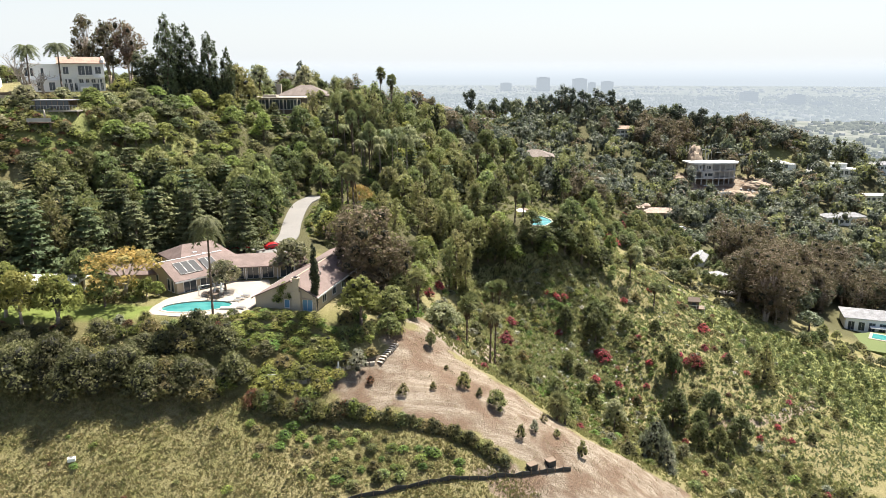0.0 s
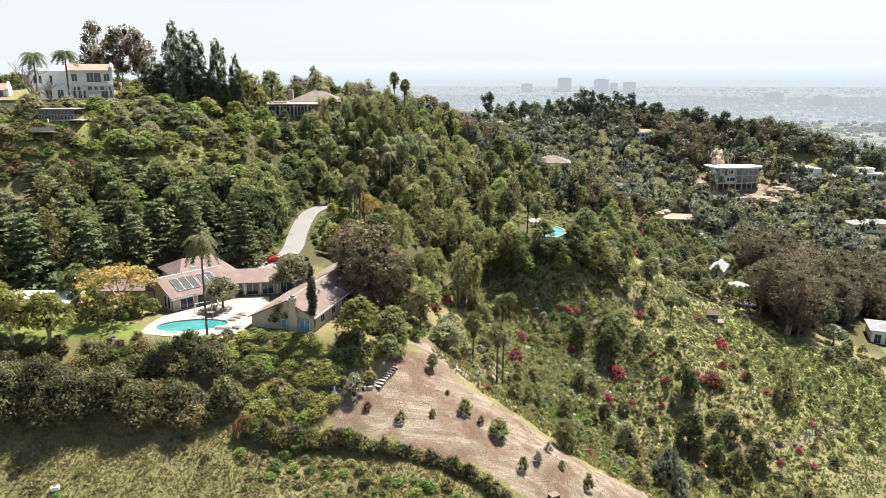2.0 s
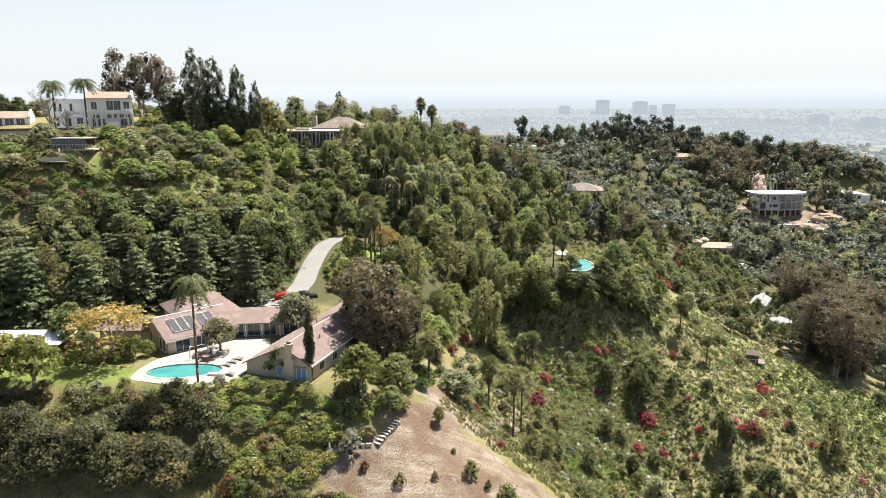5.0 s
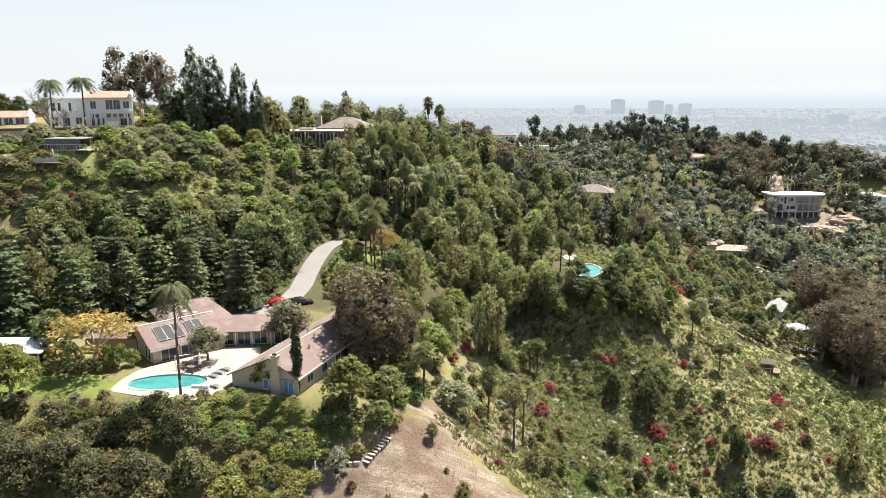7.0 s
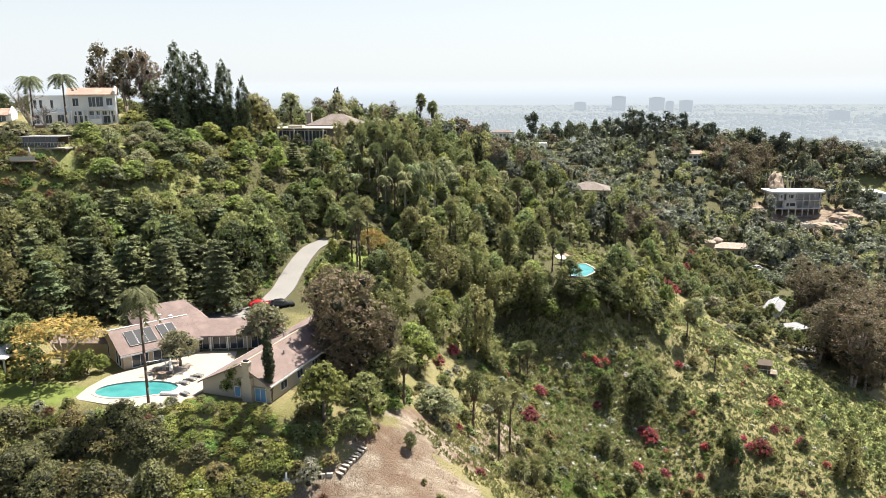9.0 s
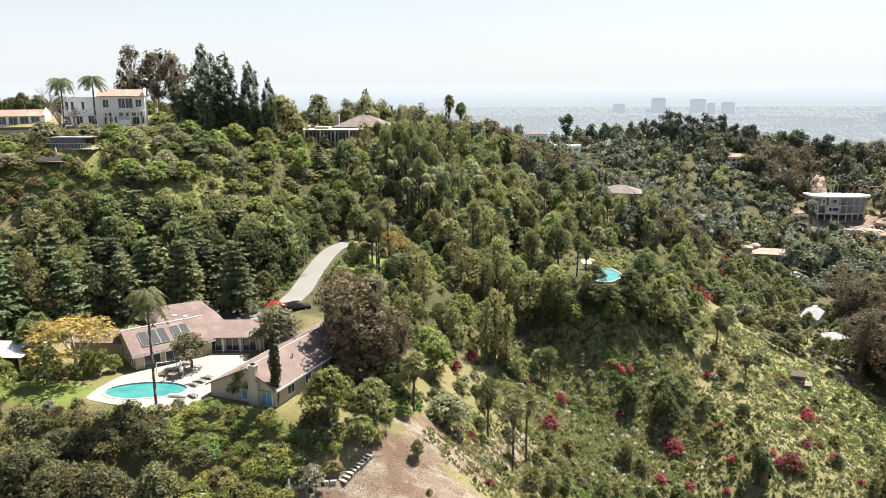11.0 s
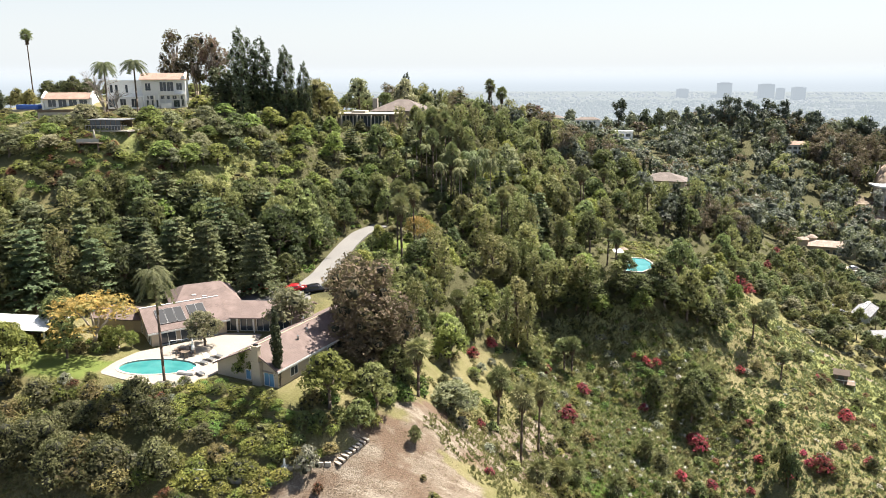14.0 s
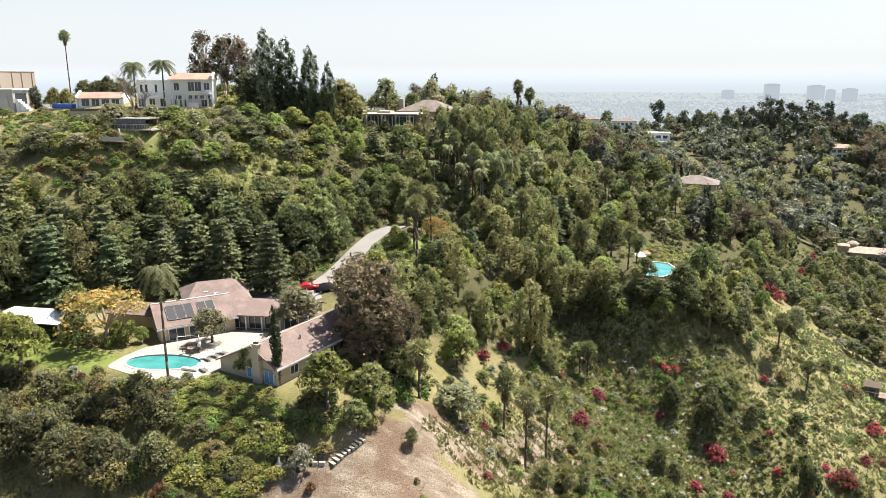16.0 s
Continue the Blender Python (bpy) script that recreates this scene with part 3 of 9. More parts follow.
meadow = np.maximum(1 - smooth(inside(flat_x, flat_y, ORCHARD) + 2 * wob, -4, 3), 1 - smooth(inside(flat_x, flat_y, UPPER_MEADOW) + 2 * wob, -3, 2))
for poly in FAR_LAWNS:
    meadow = np.maximum(meadow, 1 - smooth(inside(flat_x, flat_y, poly) + wob, -3, 2))
litter = litter * (1 - meadow)
meadow_layer = land.color_attributes.new("meadow", "FLOAT_COLOR", "POINT")
meadow_layer.data.foreach_set("color", np.repeat(meadow[:, None], 4, 1).ravel())
dark_floor_layer.data.foreach_set("color", np.repeat(litter[:, None], 4, 1).ravel())
cover = land.color_attributes.new("cover", "FLOAT_COLOR", "POINT")
cover.data.foreach_set("color", np.stack([dirt, lush, lawn, city], -1).ravel())


def land_material():
    m, n, l = nodes_of("hillside")
    b = n["Principled BSDF"]
    co = n.new("ShaderNodeTexCoord").outputs["Object"]
    att = n.new("ShaderNodeAttribute")
    att.attribute_name = "cover"
    sep = n.new("ShaderNodeSeparateColor")
    l.new(att.outputs["Color"], sep.inputs[0])
    patch = noise_node(n, l, 0.09, 5, co, 0.65)
    mid = noise_node(n, l, 0.6, 5, co, 0.65)
    grain = noise_node(n, l, 4.5, 6, co, 0.75)
    col = mixed(n, l, ramp(n, l, patch.outputs[0], 0.38, 0.62), (0.185, 0.178, 0.066), (0.310, 0.262, 0.140))
    col = mixed(n, l, ramp(n, l, mid.outputs[0], 0.45, 0.75), col, (0.275, 0.235, 0.125))
    col = mixed(n, l, ramp(n, l, grain.outputs[0], 0.35, 0.75), col, (0.085, 0.080, 0.032))
    floor_mask = n.new("ShaderNodeAttribute")
    floor_mask.attribute_name = "litter"
    dark_floor_tone = mixed(n, l, ramp(n, l, grain.outputs[0], 0.35, 0.7), (0.095, 0.085, 0.042), (0.060, 0.064, 0.028))
    col = mixed(n, l, floor_mask.outputs["Fac"], col, dark_floor_tone)
    fresh = n.new("ShaderNodeAttribute")
    fresh.attribute_name = "meadow"
    young = mixed(n, l, ramp(n, l, mid.outputs[0], 0.35, 0.7), (0.155, 0.175, 0.058), (0.235, 0.235, 0.095))
    young = mixed(n, l, ramp(n, l, grain.outputs[0], 0.5, 0.8), young, (0.10, 0.11, 0.04))
    col = mixed(n, l, fresh.outputs["Fac"], col, young)
    earth = mixed(n, l, ramp(n, l, mid.outputs[0], 0.35, 0.7), (0.180, 0.135, 0.098), (0.290, 0.240, 0.185))
    bend = n.new("ShaderNodeMapping")
    bend.inputs["Rotation"].default_value = (0, 0, radians(-32))
    bend.inputs["Scale"].default_value = (0.12, 1.0, 0.6)
    l.new(co, bend.inputs["Vector"])
    rill = noise_node(n, l, 1.1, 4, bend.outputs[0], 0.6)
    earth = mixed(n, l, ramp(n, l, rill.outputs[0], 0.46, 0.62), earth, (0.330, 0.280, 0.220))
    mulch = noise_node(n, l, 0.16, 4, co, 0.6)
    earth = mixed(n, l, ramp(n, l, mulch.outputs[0], 0.47, 0.6), earth, (0.165, 0.112, 0.078))
    earth = mixed(n, l, ramp(n, l, grain.outputs[0], 0.46, 0.68), earth, (0.100, 0.074, 0.052))
    edge = n.new("ShaderNodeMath")
    edge.operation = "ADD"
    l.new(sep.outputs[0], edge.inputs[0])
    l.new(ramp_to(n, l, mid.outputs[0], -0.35, 0.35), edge.inputs[1])
    col = mixed(n, l, ramp(n, l, edge.outputs[0], 0.35, 0.65), col, earth)
    green = mixed(n, l, ramp(n, l, grain.outputs[0], 0.3, 0.7), (0.10, 0.15, 0.03), (0.06, 0.10, 0.022))
    col = mixed(n, l, sep.outputs[1], col, green)
    turf = mixed(n, l, ramp(n, l, mid.outputs[0], 0.3, 0.7), (0.125, 0.165, 0.038), (0.16, 0.19, 0.052))
    col = mixed(n, l, sep.outputs[2], col, turf)
    blocks = n.new("ShaderNodeTexVoronoi")
    blocks.inputs["Scale"].default_value = 0.035
    l.new(co, blocks.inputs["Vector"])
    town = mixed(n, l, ramp(n, l, blocks.outputs["Color"], 0.35, 0.7), (0.105, 0.115, 0.075), (0.190, 0.188, 0.150))
    col = mixed(n, l, att.outputs["Alpha"], col, town)
    l.new(col, b.inputs["Base Color"])
    b.inputs["Roughness"].default_value = 0.95
    b.inputs["Specular IOR Level"].default_value = 0.15
    bump = n.new("ShaderNodeBump")
    bump.inputs["Strength"].default_value, bump.inputs["Distance"].default_value = 0.8, 0.35
    l.new(grain.outputs[0], bump.inputs["Height"])
    l.new(bump.outputs[0], b.inputs["Normal"])
    return m


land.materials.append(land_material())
ground = tagged(new("ground", land), "dry grassy canyon hillside with bare earth patches", "ground", kind="structure")


def floor_at(x, y):
    return float(height(x, y)[0])


# ---- mesh helpers ----


def put(name, mesh, material, parent=None, label="", at=None):
    ob = new(name, mesh)
    if material is not None and not mesh.materials:
        mesh.materials.append(material)
    if parent is not None:
        ob.parent = parent
    if at is not None:
        ob.matrix_basis = at
    return tagged(ob, label)


def part(name, bm, material, parent=None, label="", at=None, flat=True):
    mesh = bpy.data.meshes.new(name)
    bm.to_mesh(mesh)
    bm.free()
    if not flat:
        for f in mesh.polygons:
            f.use_smooth = True
    return put(name, mesh, material, parent, label, at)


def thing(name, label, category, at, group="", kind=""):
    ob = new(name)
    ob.empty_display_size = 0.3
    ob.matrix_basis = at
    return tagged(ob, label, category, group, kind)


def box(bm, x0, y0, z0, x1, y1, z1, bevel=0.0):
    r = bmesh.ops.create_cube(bm, size=1, matrix=Matrix.Translation(((x0 + x1) / 2, (y0 + y1) / 2, (z0 + z1) / 2)) @ Matrix.Diagonal((x1 - x0, y1 - y0, z1 - z0, 1)))
    if bevel:
        es = list({e for v in r["verts"] for e in v.link_edges})
        bmesh.ops.bevel(bm, geom=es, offset=bevel, segments=2, affect="EDGES", profile=0.6)
    return bm


def boxed(*a, bevel=0.0):
    return box(bmesh.new(), *a, bevel=bevel)


def tube(bm, a, b, ra, rb, sides=8):
    """A tapered round bar from a to b."""
    a, b = Vector(a), Vector(b)
    d = b - a
    q = d.to_track_quat("Z", "Y").to_matrix().to_4x4()
    bmesh.ops.create_cone(bm, cap_ends=True, segments=sides, radius1=ra, radius2=rb, depth=d.length, matrix=Matrix.Translation((a + b) / 2) @ q)
    return bm


def prism(outline, z0, z1):
    """A slab from a plan outline."""
    bm = bmesh.new()
    low, top = [bm.verts.new((x, y, z0)) for x, y in outline], [bm.verts.new((x, y, z1)) for x, y in outline]
    bm.faces.new(top)
    bm.faces.new(low[::-1])
    n = len(outline)
    for i in range(n):
        bm.faces.new((low[i], low[(i + 1) % n], top[(i + 1) % n], top[i]))
    bmesh.ops.recalc_face_normals(bm, faces=bm.faces)
    return bm


def array_mesh(name, verts, faces):
    """A mesh from arrays: faces all with the same number of corners."""
    mesh = bpy.data.meshes.new(name)
    k = faces.shape[1]
    mesh.vertices.add(len(verts))
    mesh.vertices.foreach_set("co", np.asarray(verts, float).ravel())
    mesh.loops.add(faces.size)
    mesh.loops.foreach_set("vertex_index", faces.ravel())
    mesh.polygons.add(len(faces))
    mesh.polygons.foreach_set("loop_start", np.arange(0, faces.size, k))
    mesh.update(calc_edges=True)
    return mesh

# ---- buildings: how they are made ----


def turned(x, y, z, degrees):
    return pose(x, y, z, 0, 0, degrees)


def gable_roof(long_, wide, eave_a, eave_b, ridge, apex, over=0.5, thick=0.16):
    """Two roof slabs; the ridge runs along x at y = apex."""
    def profile(dz):
        sa, sb = (ridge - eave_a) / apex, (ridge - eave_b) / (wide - apex)
        return [(-over, eave_a - sa * over + dz), (apex, ridge + dz), (wide + over, eave_b - sb * over + dz)]
    bm = bmesh.new()
    ends = []
    for x in (-over, long_ + over):
        ends.append([bm.verts.new((x, y, z)) for y, z in profile(thick)] + [bm.verts.new((x, y, z)) for y, z in profile(0)])
    a, b = ends
    for i, j in ((0, 1), (1, 2)):
        bm.faces.new((a[i], a[j], b[j], b[i]))
        bm.faces.new((a[i + 3], b[i + 3], b[j + 3], a[j + 3]))
    for i in (0, 2):
        bm.faces.new((a[i], b[i], b[i + 3], a[i + 3]))
    for e in ends:
        bm.faces.new((e[0], e[1], e[4], e[3]))
        bm.faces.new((e[1], e[2], e[5], e[4]))
    bmesh.ops.recalc_face_normals(bm, faces=bm.faces)
    return bm


def gable_walls(long_, wide, eave_a, eave_b, ridge, apex, low=-0.6):
    bm = bmesh.new()
    prof = [(0, low), (wide, low), (wide, eave_b - 0.02), (apex, ridge - 0.02), (0, eave_a - 0.02)]
    a, b = [bm.verts.new((0, y, z)) for y, z in prof], [bm.verts.new((long_, y, z)) for y, z in prof]
    bm.faces.new(a)
    bm.faces.new(b[::-1])
    for i in range(5):
        bm.faces.new((a[i], a[(i + 1) % 5], b[(i + 1) % 5], b[i]))
    bmesh.ops.recalc_face_normals(bm, faces=bm.faces)
    return bm


def hip_roof(long_, wide, eave, ridge, over=0.6, hip=None, thick=0.18):
    hip = wide / 2 if hip is None else hip
    bm = bmesh.new()
    x0, x1, y0, y1 = -over, long_ + over, -over, wide + over
    lo = [bm.verts.new((x, y, eave - thick)) for x, y in ((x0, y0), (x1, y0), (x1, y1), (x0, y1))]
    hi = [bm.verts.new((x, y, eave)) for x, y in ((x0, y0), (x1, y0), (x1, y1), (x0, y1))]
    ra, rb = bm.verts.new((hip, wide / 2, ridge)), bm.verts.new((max(hip + 0.3, long_ - hip), wide / 2, ridge))
    bm.faces.new((hi[0], hi[1], rb, ra))
    bm.faces.new((hi[1], hi[2], rb))
    bm.faces.new((hi[2], hi[3], ra, rb))
    bm.faces.new((hi[3], hi[0], ra))
    bm.faces.new(lo[::-1])
    for i in range(4):
        bm.faces.new((lo[i], lo[(i + 1) % 4], hi[(i + 1) % 4], hi[i]))
    bmesh.ops.recalc_face_normals(bm, faces=bm.faces)
    return bm


def opening(parent, m, w, h, kind="window", pane="glass", bars=1, frame_mat="trim", name=None):
    """A window or door on a wall: m maps its plane (x across, z up, -y outwards) into the house."""
    f = bmesh.new()
    t = 0.09
    box(f, -t, -0.06, -t, 0, 0.05, h + t)
    box(f, w, -0.06, -t, w + t, 0.05, h + t)
    box(f, 0, -0.06, h, w, 0.05, h + t)
    box(f, 0, -0.09, -t, w, 0.05, 0)
    for i in range(1, bars + 1):
        x = w * i / (bars + 1)
        box(f, x - 0.03, -0.05, 0, x + 0.03, 0.04, h)
    ob = part(name or kind, f, M[frame_mat], parent, at=m)
    part("pane", boxed(0.0, -0.02, 0.0, w, 0.02, h), M[pane], ob)
    return ob


def on_front(x, z):
    return pose(x, 0, z)


def simple_house(name, label, at, long_, wide, tall, wall, roof_kind, roof_mat, windows=(), ridge=1.8, low=-2.5, over=0.6, pane="glass", bars=1):
    """A house with its front along x at y = 0, facing -y."""
    root = thing(name, label, "house", at)
    part("wall", boxed(0, 0, low, long_, wide, tall), M[wall], root)
    if roof_kind == "hip":
        part("roof", hip_roof(long_, wide, tall + 0.16, tall + ridge, over), M[roof_mat], root)
    elif roof_kind == "gable":
        part("roof", gable_roof(long_, wide, tall, tall, tall + ridge, wide / 2, over), M[roof_mat], root)
        for x in (0.02, long_ - 0.22):
            g = bmesh.new()
            va = [g.verts.new((x + d, y, z)) for d in (0, 0.2) for y, z in ((0.1, tall), (wide - 0.1, tall), (wide / 2, tall + ridge - 0.05))]
            g.faces.new(va[:3])
            g.faces.new(va[3:][::-1])
            for i in range(3):
                g.faces.new((va[i], va[(i + 1) % 3], va[3 + (i + 1) % 3], va[3 + i]))
            bmesh.ops.recalc_face_normals(g, faces=g.faces)
            part("gable", g, M[wall], root)
    else:
        part("roof", boxed(-over, -over, tall, long_ + over, wide + over, tall + 0.28, bevel=0.04), M[roof_mat], root)
    for x, z, w, h in windows:
        opening(root, on_front(x, z), w, h, bars=bars, pane=pane)
    return root


# ---- the ranch house ----
ranch = thing("ranch_house", "sprawling beige stucco ranch house with brown shingle roofs", "house", pose(0, 0, 0))
# gabled wing with the chimney; local x runs from its front gable backwards
WING = turned(-19.49, 102.71, 0, 76.5)
part("wing_wall", gable_walls(16.5, 10.2, 2.5, 1.75, 4.65, 4.0), M["stucco"], ranch, at=WING)
wing_roof = part("wing_roof", gable_roof(16.5, 10.2, 2.5, 1.75, 4.66, 4.0, 0.45), M["shingle"], ranch, at=WING)
part("ridge_cap", tube(bmesh.new(), (-0.4, 4.0, 4.84), (16.8, 4.0, 4.84), 0.09, 0.09, 6), M["stucco"], wing_roof)
for y0, z0 in ((-0.5, 2.28), (10.62, 1.52)):
    part("fascia", boxed(-0.46, y0 - 0.03, z0 - 0.04, 16.96, y0 + 0.03, z0 + 0.2), M["trim"], wing_roof)
for x, y, z in ((7.0, 2.2, 3.9), (9.5, 2.6, 4.1), (12.5, 5.6, 4.3)):
    v = bmesh.new()
    tube(v, (x, y, z - 0.4), (x, y, z + 0.45), 0.11, 0.11, 8)
    tube(v, (x, y, z + 0.45), (x, y, z + 0.55), 0.18, 0.10, 8)
    part("roof_vent", v, M["metal"], wing_roof, "grey metal roof vent")
chim = bmesh.new()
box(chim, -0.62, 2.35, -0.5, 0.02, 3.75, 3.2, 0.04)
box(chim, -0.62, 2.55, 3.2, 0.02, 3.55, 5.2, 0.04)
chimney = part("chimney", chim, M["stucco"], ranch, "beige stucco chimney", at=WING)
part("chimney_cap", boxed(-0.70, 2.47, 5.2, 0.10, 3.63, 5.34, bevel=0.02), M["stucco"], chimney)
part("flue", boxed(-0.5, 2.75, 5.34, -0.1, 3.35, 5.5), M["black"], chimney)
opening(ranch, WING @ pose(0, 2.15, 0.05, 0, 0, -90), 1.5, 1.75, "patio_door", "blueglass", 1)
opening(ranch, WING @ pose(0, 5.2, 0.35, 0, 0, -90), 0.75, 1.2, "window", "blueglass", 0)
part("ledge", boxed(-0.35, 0.6, 1.9, 0.0, 2.3, 2.02), M["stucco"], ranch, at=WING)
for x in (2.5, 6.5, 10.5):
    opening(ranch, WING @ pose(x, 0, 0.7), 1.4, 1.1, "window", "glass", 1)
for x in (3.0, 7.5, 12.0):
    opening(ranch, WING @ pose(x + 1.6, 10.2, 0.3, 0, 0, 180), 1.6, 1.1, "window", "glass", 1)
# garage block behind it
REAR = turned(-15.6, 118.6, 0, 76.5)
part("rear_wall", gable_walls(12.5, 9.4, 2.4, 2.3, 4.2, 4.6), M["stucco"], ranch, at=REAR)
part("rear_roof", gable_roof(12.5, 9.4, 2.4, 2.3, 4.2, 4.6, 0.5), M["shingle"], ranch, at=REAR)
# wing with the solar panels; local x along its ridge
SOLAR = turned(-44.1, 111.6, 0, 47)
part("solar_wing_wall", gable_walls(11.0, 9.8, 2.35, 2.35, 4.45, 5.0), M["stucco"], ranch, at=SOLAR)
solar_roof = part("solar_wing_roof", gable_roof(11.0, 9.8, 2.35, 2.35, 4.45, 5.0, 0.5), M["shingle"], ranch, at=SOLAR)
part("ridge_cap", tube(bmesh.new(), (-0.5, 5.0, 4.64), (11.4, 5.0, 4.64), 0.10, 0.10, 6), M["trim"], solar_roof)
part("fascia", boxed(-0.5, -0.56, 1.98, 11.5, -0.5, 2.22), M["trim"], solar_roof)
pitch = math.degrees(math.atan2(2.1, 5.0))
for i, x in enumerate((1.4, 2.75, 4.1, 6.1, 7.35)):
    p = bmesh.new()
    box(p, 0, 0, 0.08, 1.2, 3.3, 0.14, 0.01)
    panel = part("solar_panel", p, M["solar"], solar_roof, "black solar panel", at=pose(x, 0.9, 2.35 + 0.16 + 0.9 * 0.42, pitch, 0, 0))
    fr = bmesh.new()
    for b in ((-0.03, -0.03, 0.06, 0.0, 3.33, 0.16), (1.2, -0.03, 0.06, 1.23, 3.33, 0.16), (0, -0.03, 0.06, 1.2, 0, 0.16), (0, 3.3, 0.06, 1.2, 3.33, 0.16)):
        box(fr, *b)
    part("panel_frame", fr, M["metal"], panel)
for y in (1.0, 2.3, 6.4, 8.0):
    opening(ranch, SOLAR @ pose(0, y + 0.9, 0.1, 0, 0, -90), 0.8, 2.0, "door", "glass", 0)
for x in (1.2, 4.2, 7.2):
    opening(ranch, SOLAR @ pose(x, 0, 0.1), 2.2, 2.0, "patio_door", "glass", 1)
# tall block behind
BACKW = turned(-46.6, 121.2, 0, 40)
part("back_wall", boxed(0.2, 0.2, -0.5, 9.8, 10.8, 2.4), M["stucco"], ranch, at=BACKW)
back_roof = part("back_roof", hip_roof(10.0, 11.0, 2.5, 4.9, 0.5, 2.2), M["shingle"], ranch, at=BACKW)
part("skylight", boxed(3.0, 2.4, 3.4, 3.7, 3.2, 3.85, bevel=0.03), M["trim"], back_roof)
part("skylight", boxed(4.6, 1.8, 3.2, 5.2, 2.4, 3.6, bevel=0.03), M["trim"], back_roof)
# low link between the wings
LINK = turned(-38.2, 119.8, 0, 10)
part("link_wall", boxed(0, 0.6, -0.5, 13.5, 6.5, 2.35), M["stucco"], ranch, at=LINK)
part("link_roof", gable_roof(13.5, 7.0, 2.4, 2.5, 3.4, 5.0, 0.5), M["shingle"], ranch, at=LINK)
for x in (0.8, 3.4, 6.0, 9.2):
    opening(ranch, LINK @ pose(x, 0.6, 0.05), 1.9, 2.05, "patio_door", "glass", 1)
for x in (0.2, 3.1, 5.7, 8.6, 11.6):
    part("porch_post", boxed(x, -0.25, -0.4, x + 0.16, -0.09, 2.36), M["trim"], ranch, at=LINK)
# small left annexe, tile coloured
ANNEX = turned(-57.5, 116.0, 0, 5)
part("annexe_wall", boxed(0, 0, -0.5, 9.5, 5.0, 2.2), M["stucco"], ranch, at=ANNEX)
part("annexe_roof", gable_roof(9.5, 5.0, 2.2, 2.2, 3.2, 2.5, 0.5), M["shingle"], ranch, at=ANNEX)

# ---- terrace, pool and garden things ----
PATIO = [(-45.2, 101.6), (-45.6, 105.2), (-45.0, 109.2), (-41, 114), (-37.6, 119.2), (-31, 120.4), (-28.6, 112), (-29.6, 106), (-30.5, 101.5), (-33, 99.4), (-36, 99.8), (-41, 100.6)]
rim = []
for i in range(48):
    a = 2 * math.pi * i / 48
    ex, ey = pool_edge(a)
    rim.append((POOL_C[0] + ex * cp - ey * sp, POOL_C[1] + ex * sp + ey * cp))


def ring_slab(outer, inner, z0, z1):
    """A flat slab between two closed outlines with equally many points."""
    bm = bmesh.new()
    n = len(outer)
    rings = [[bm.verts.new((x, y, z)) for x, y in line] for line, z in ((outer, z0), (outer, z1), (inner, z1), (inner, z0))]
    for a, b in zip(rings, rings[1:] + rings[:1]):
        for i in range(n):
            bm.faces.new((a[i], a[(i + 1) % n], b[(i + 1) % n], b[i]))
    bmesh.ops.recalc_face_normals(bm, faces=bm.faces)
    return bm


def outline_at(poly, centre, count):
    """Points of a polygon's outline on rays from a centre, evenly turned."""
    out = []
    for i in range(count):
        a = 2 * math.pi * i / count + POOL_ANGLE
        dx, dy = math.cos(a), math.sin(a)
        best = 0.0
        for (ax, ay), (bx, by) in zip(poly, poly[1:] + poly[:1]):
            den = dx * (by - ay) - dy * (bx - ax)
            if abs(den) > 1e-9:
                s = ((ax - centre[0]) * (by - ay) - (ay - centre[1]) * (bx - ax)) / den
                k = ((ax - centre[0]) * dy - (ay - centre[1]) * dx) / den
                if s > best and 0 <= k <= 1:
                    best = s
        out.append((centre[0] + best * dx, centre[1] + best * dy))
    return out


part("patio", ring_slab(outline_at(PATIO, POOL_C, 48), [(POOL_C[0] + (x - POOL_C[0]) * 1.07, POOL_C[1] + (y - POOL_C[1]) * 1.1) for x, y in rim], -0.25, 0.06), M["patio"])
tagged(bpy.data.objects["patio"], "cream concrete terrace round the pool", "pavement", kind="structure")


def water_material():
    m, n, l = nodes_of("pool_water")
    b = n["Principled BSDF"]
    co = n.new("ShaderNodeTexCoord").outputs["Object"]
    deep = noise_node(n, l, 0.35, 2, co)
    col = mixed(n, l, ramp(n, l, deep.outputs[0], 0.35, 0.65), (0.030, 0.165, 0.165), (0.055, 0.225, 0.215))
    l.new(col, b.inputs["Base Color"])
    b.inputs["Roughness"].default_value, b.inputs["IOR"].default_value = 0.06, 1.33
    bump = n.new("ShaderNodeBump")
    bump.inputs["Strength"].default_value, bump.inputs["Distance"].default_value = 0.15, 0.02
    l.new(noise_node(n, l, 5, 3, co).outputs[0], bump.inputs["Height"])
    l.new(bump.outputs[0], b.inputs["Normal"])
    return m


WATER = water_material()
pool = thing("swimming_pool", "kidney-shaped pool with turquoise water in the terrace", "pool", pose(0, 0, 0))
part("coping", ring_slab([(POOL_C[0] + (x - POOL_C[0]) * 1.08, POOL_C[1] + (y - POOL_C[1]) * 1.12) for x, y in rim], rim, -0.3, 0.12), M["stone"], pool, "pale stone coping")
part("water", prism(rim, -1.6, -0.08), WATER, pool)
part("diving_board", boxed(-34.6, 103.6, 0.1, -32.2, 104.1, 0.42, bevel=0.03), M["trim"], pool, "white diving board")

FP = [(-3.2, -6.3), (0.5, -6.6), (2.6, -3.0), (3.4, -1.0), (3.0, 2.4), (1.6, 6.2), (-1.2, 6.5), (-2.6, 5.0), (-2.2, 1.0)]
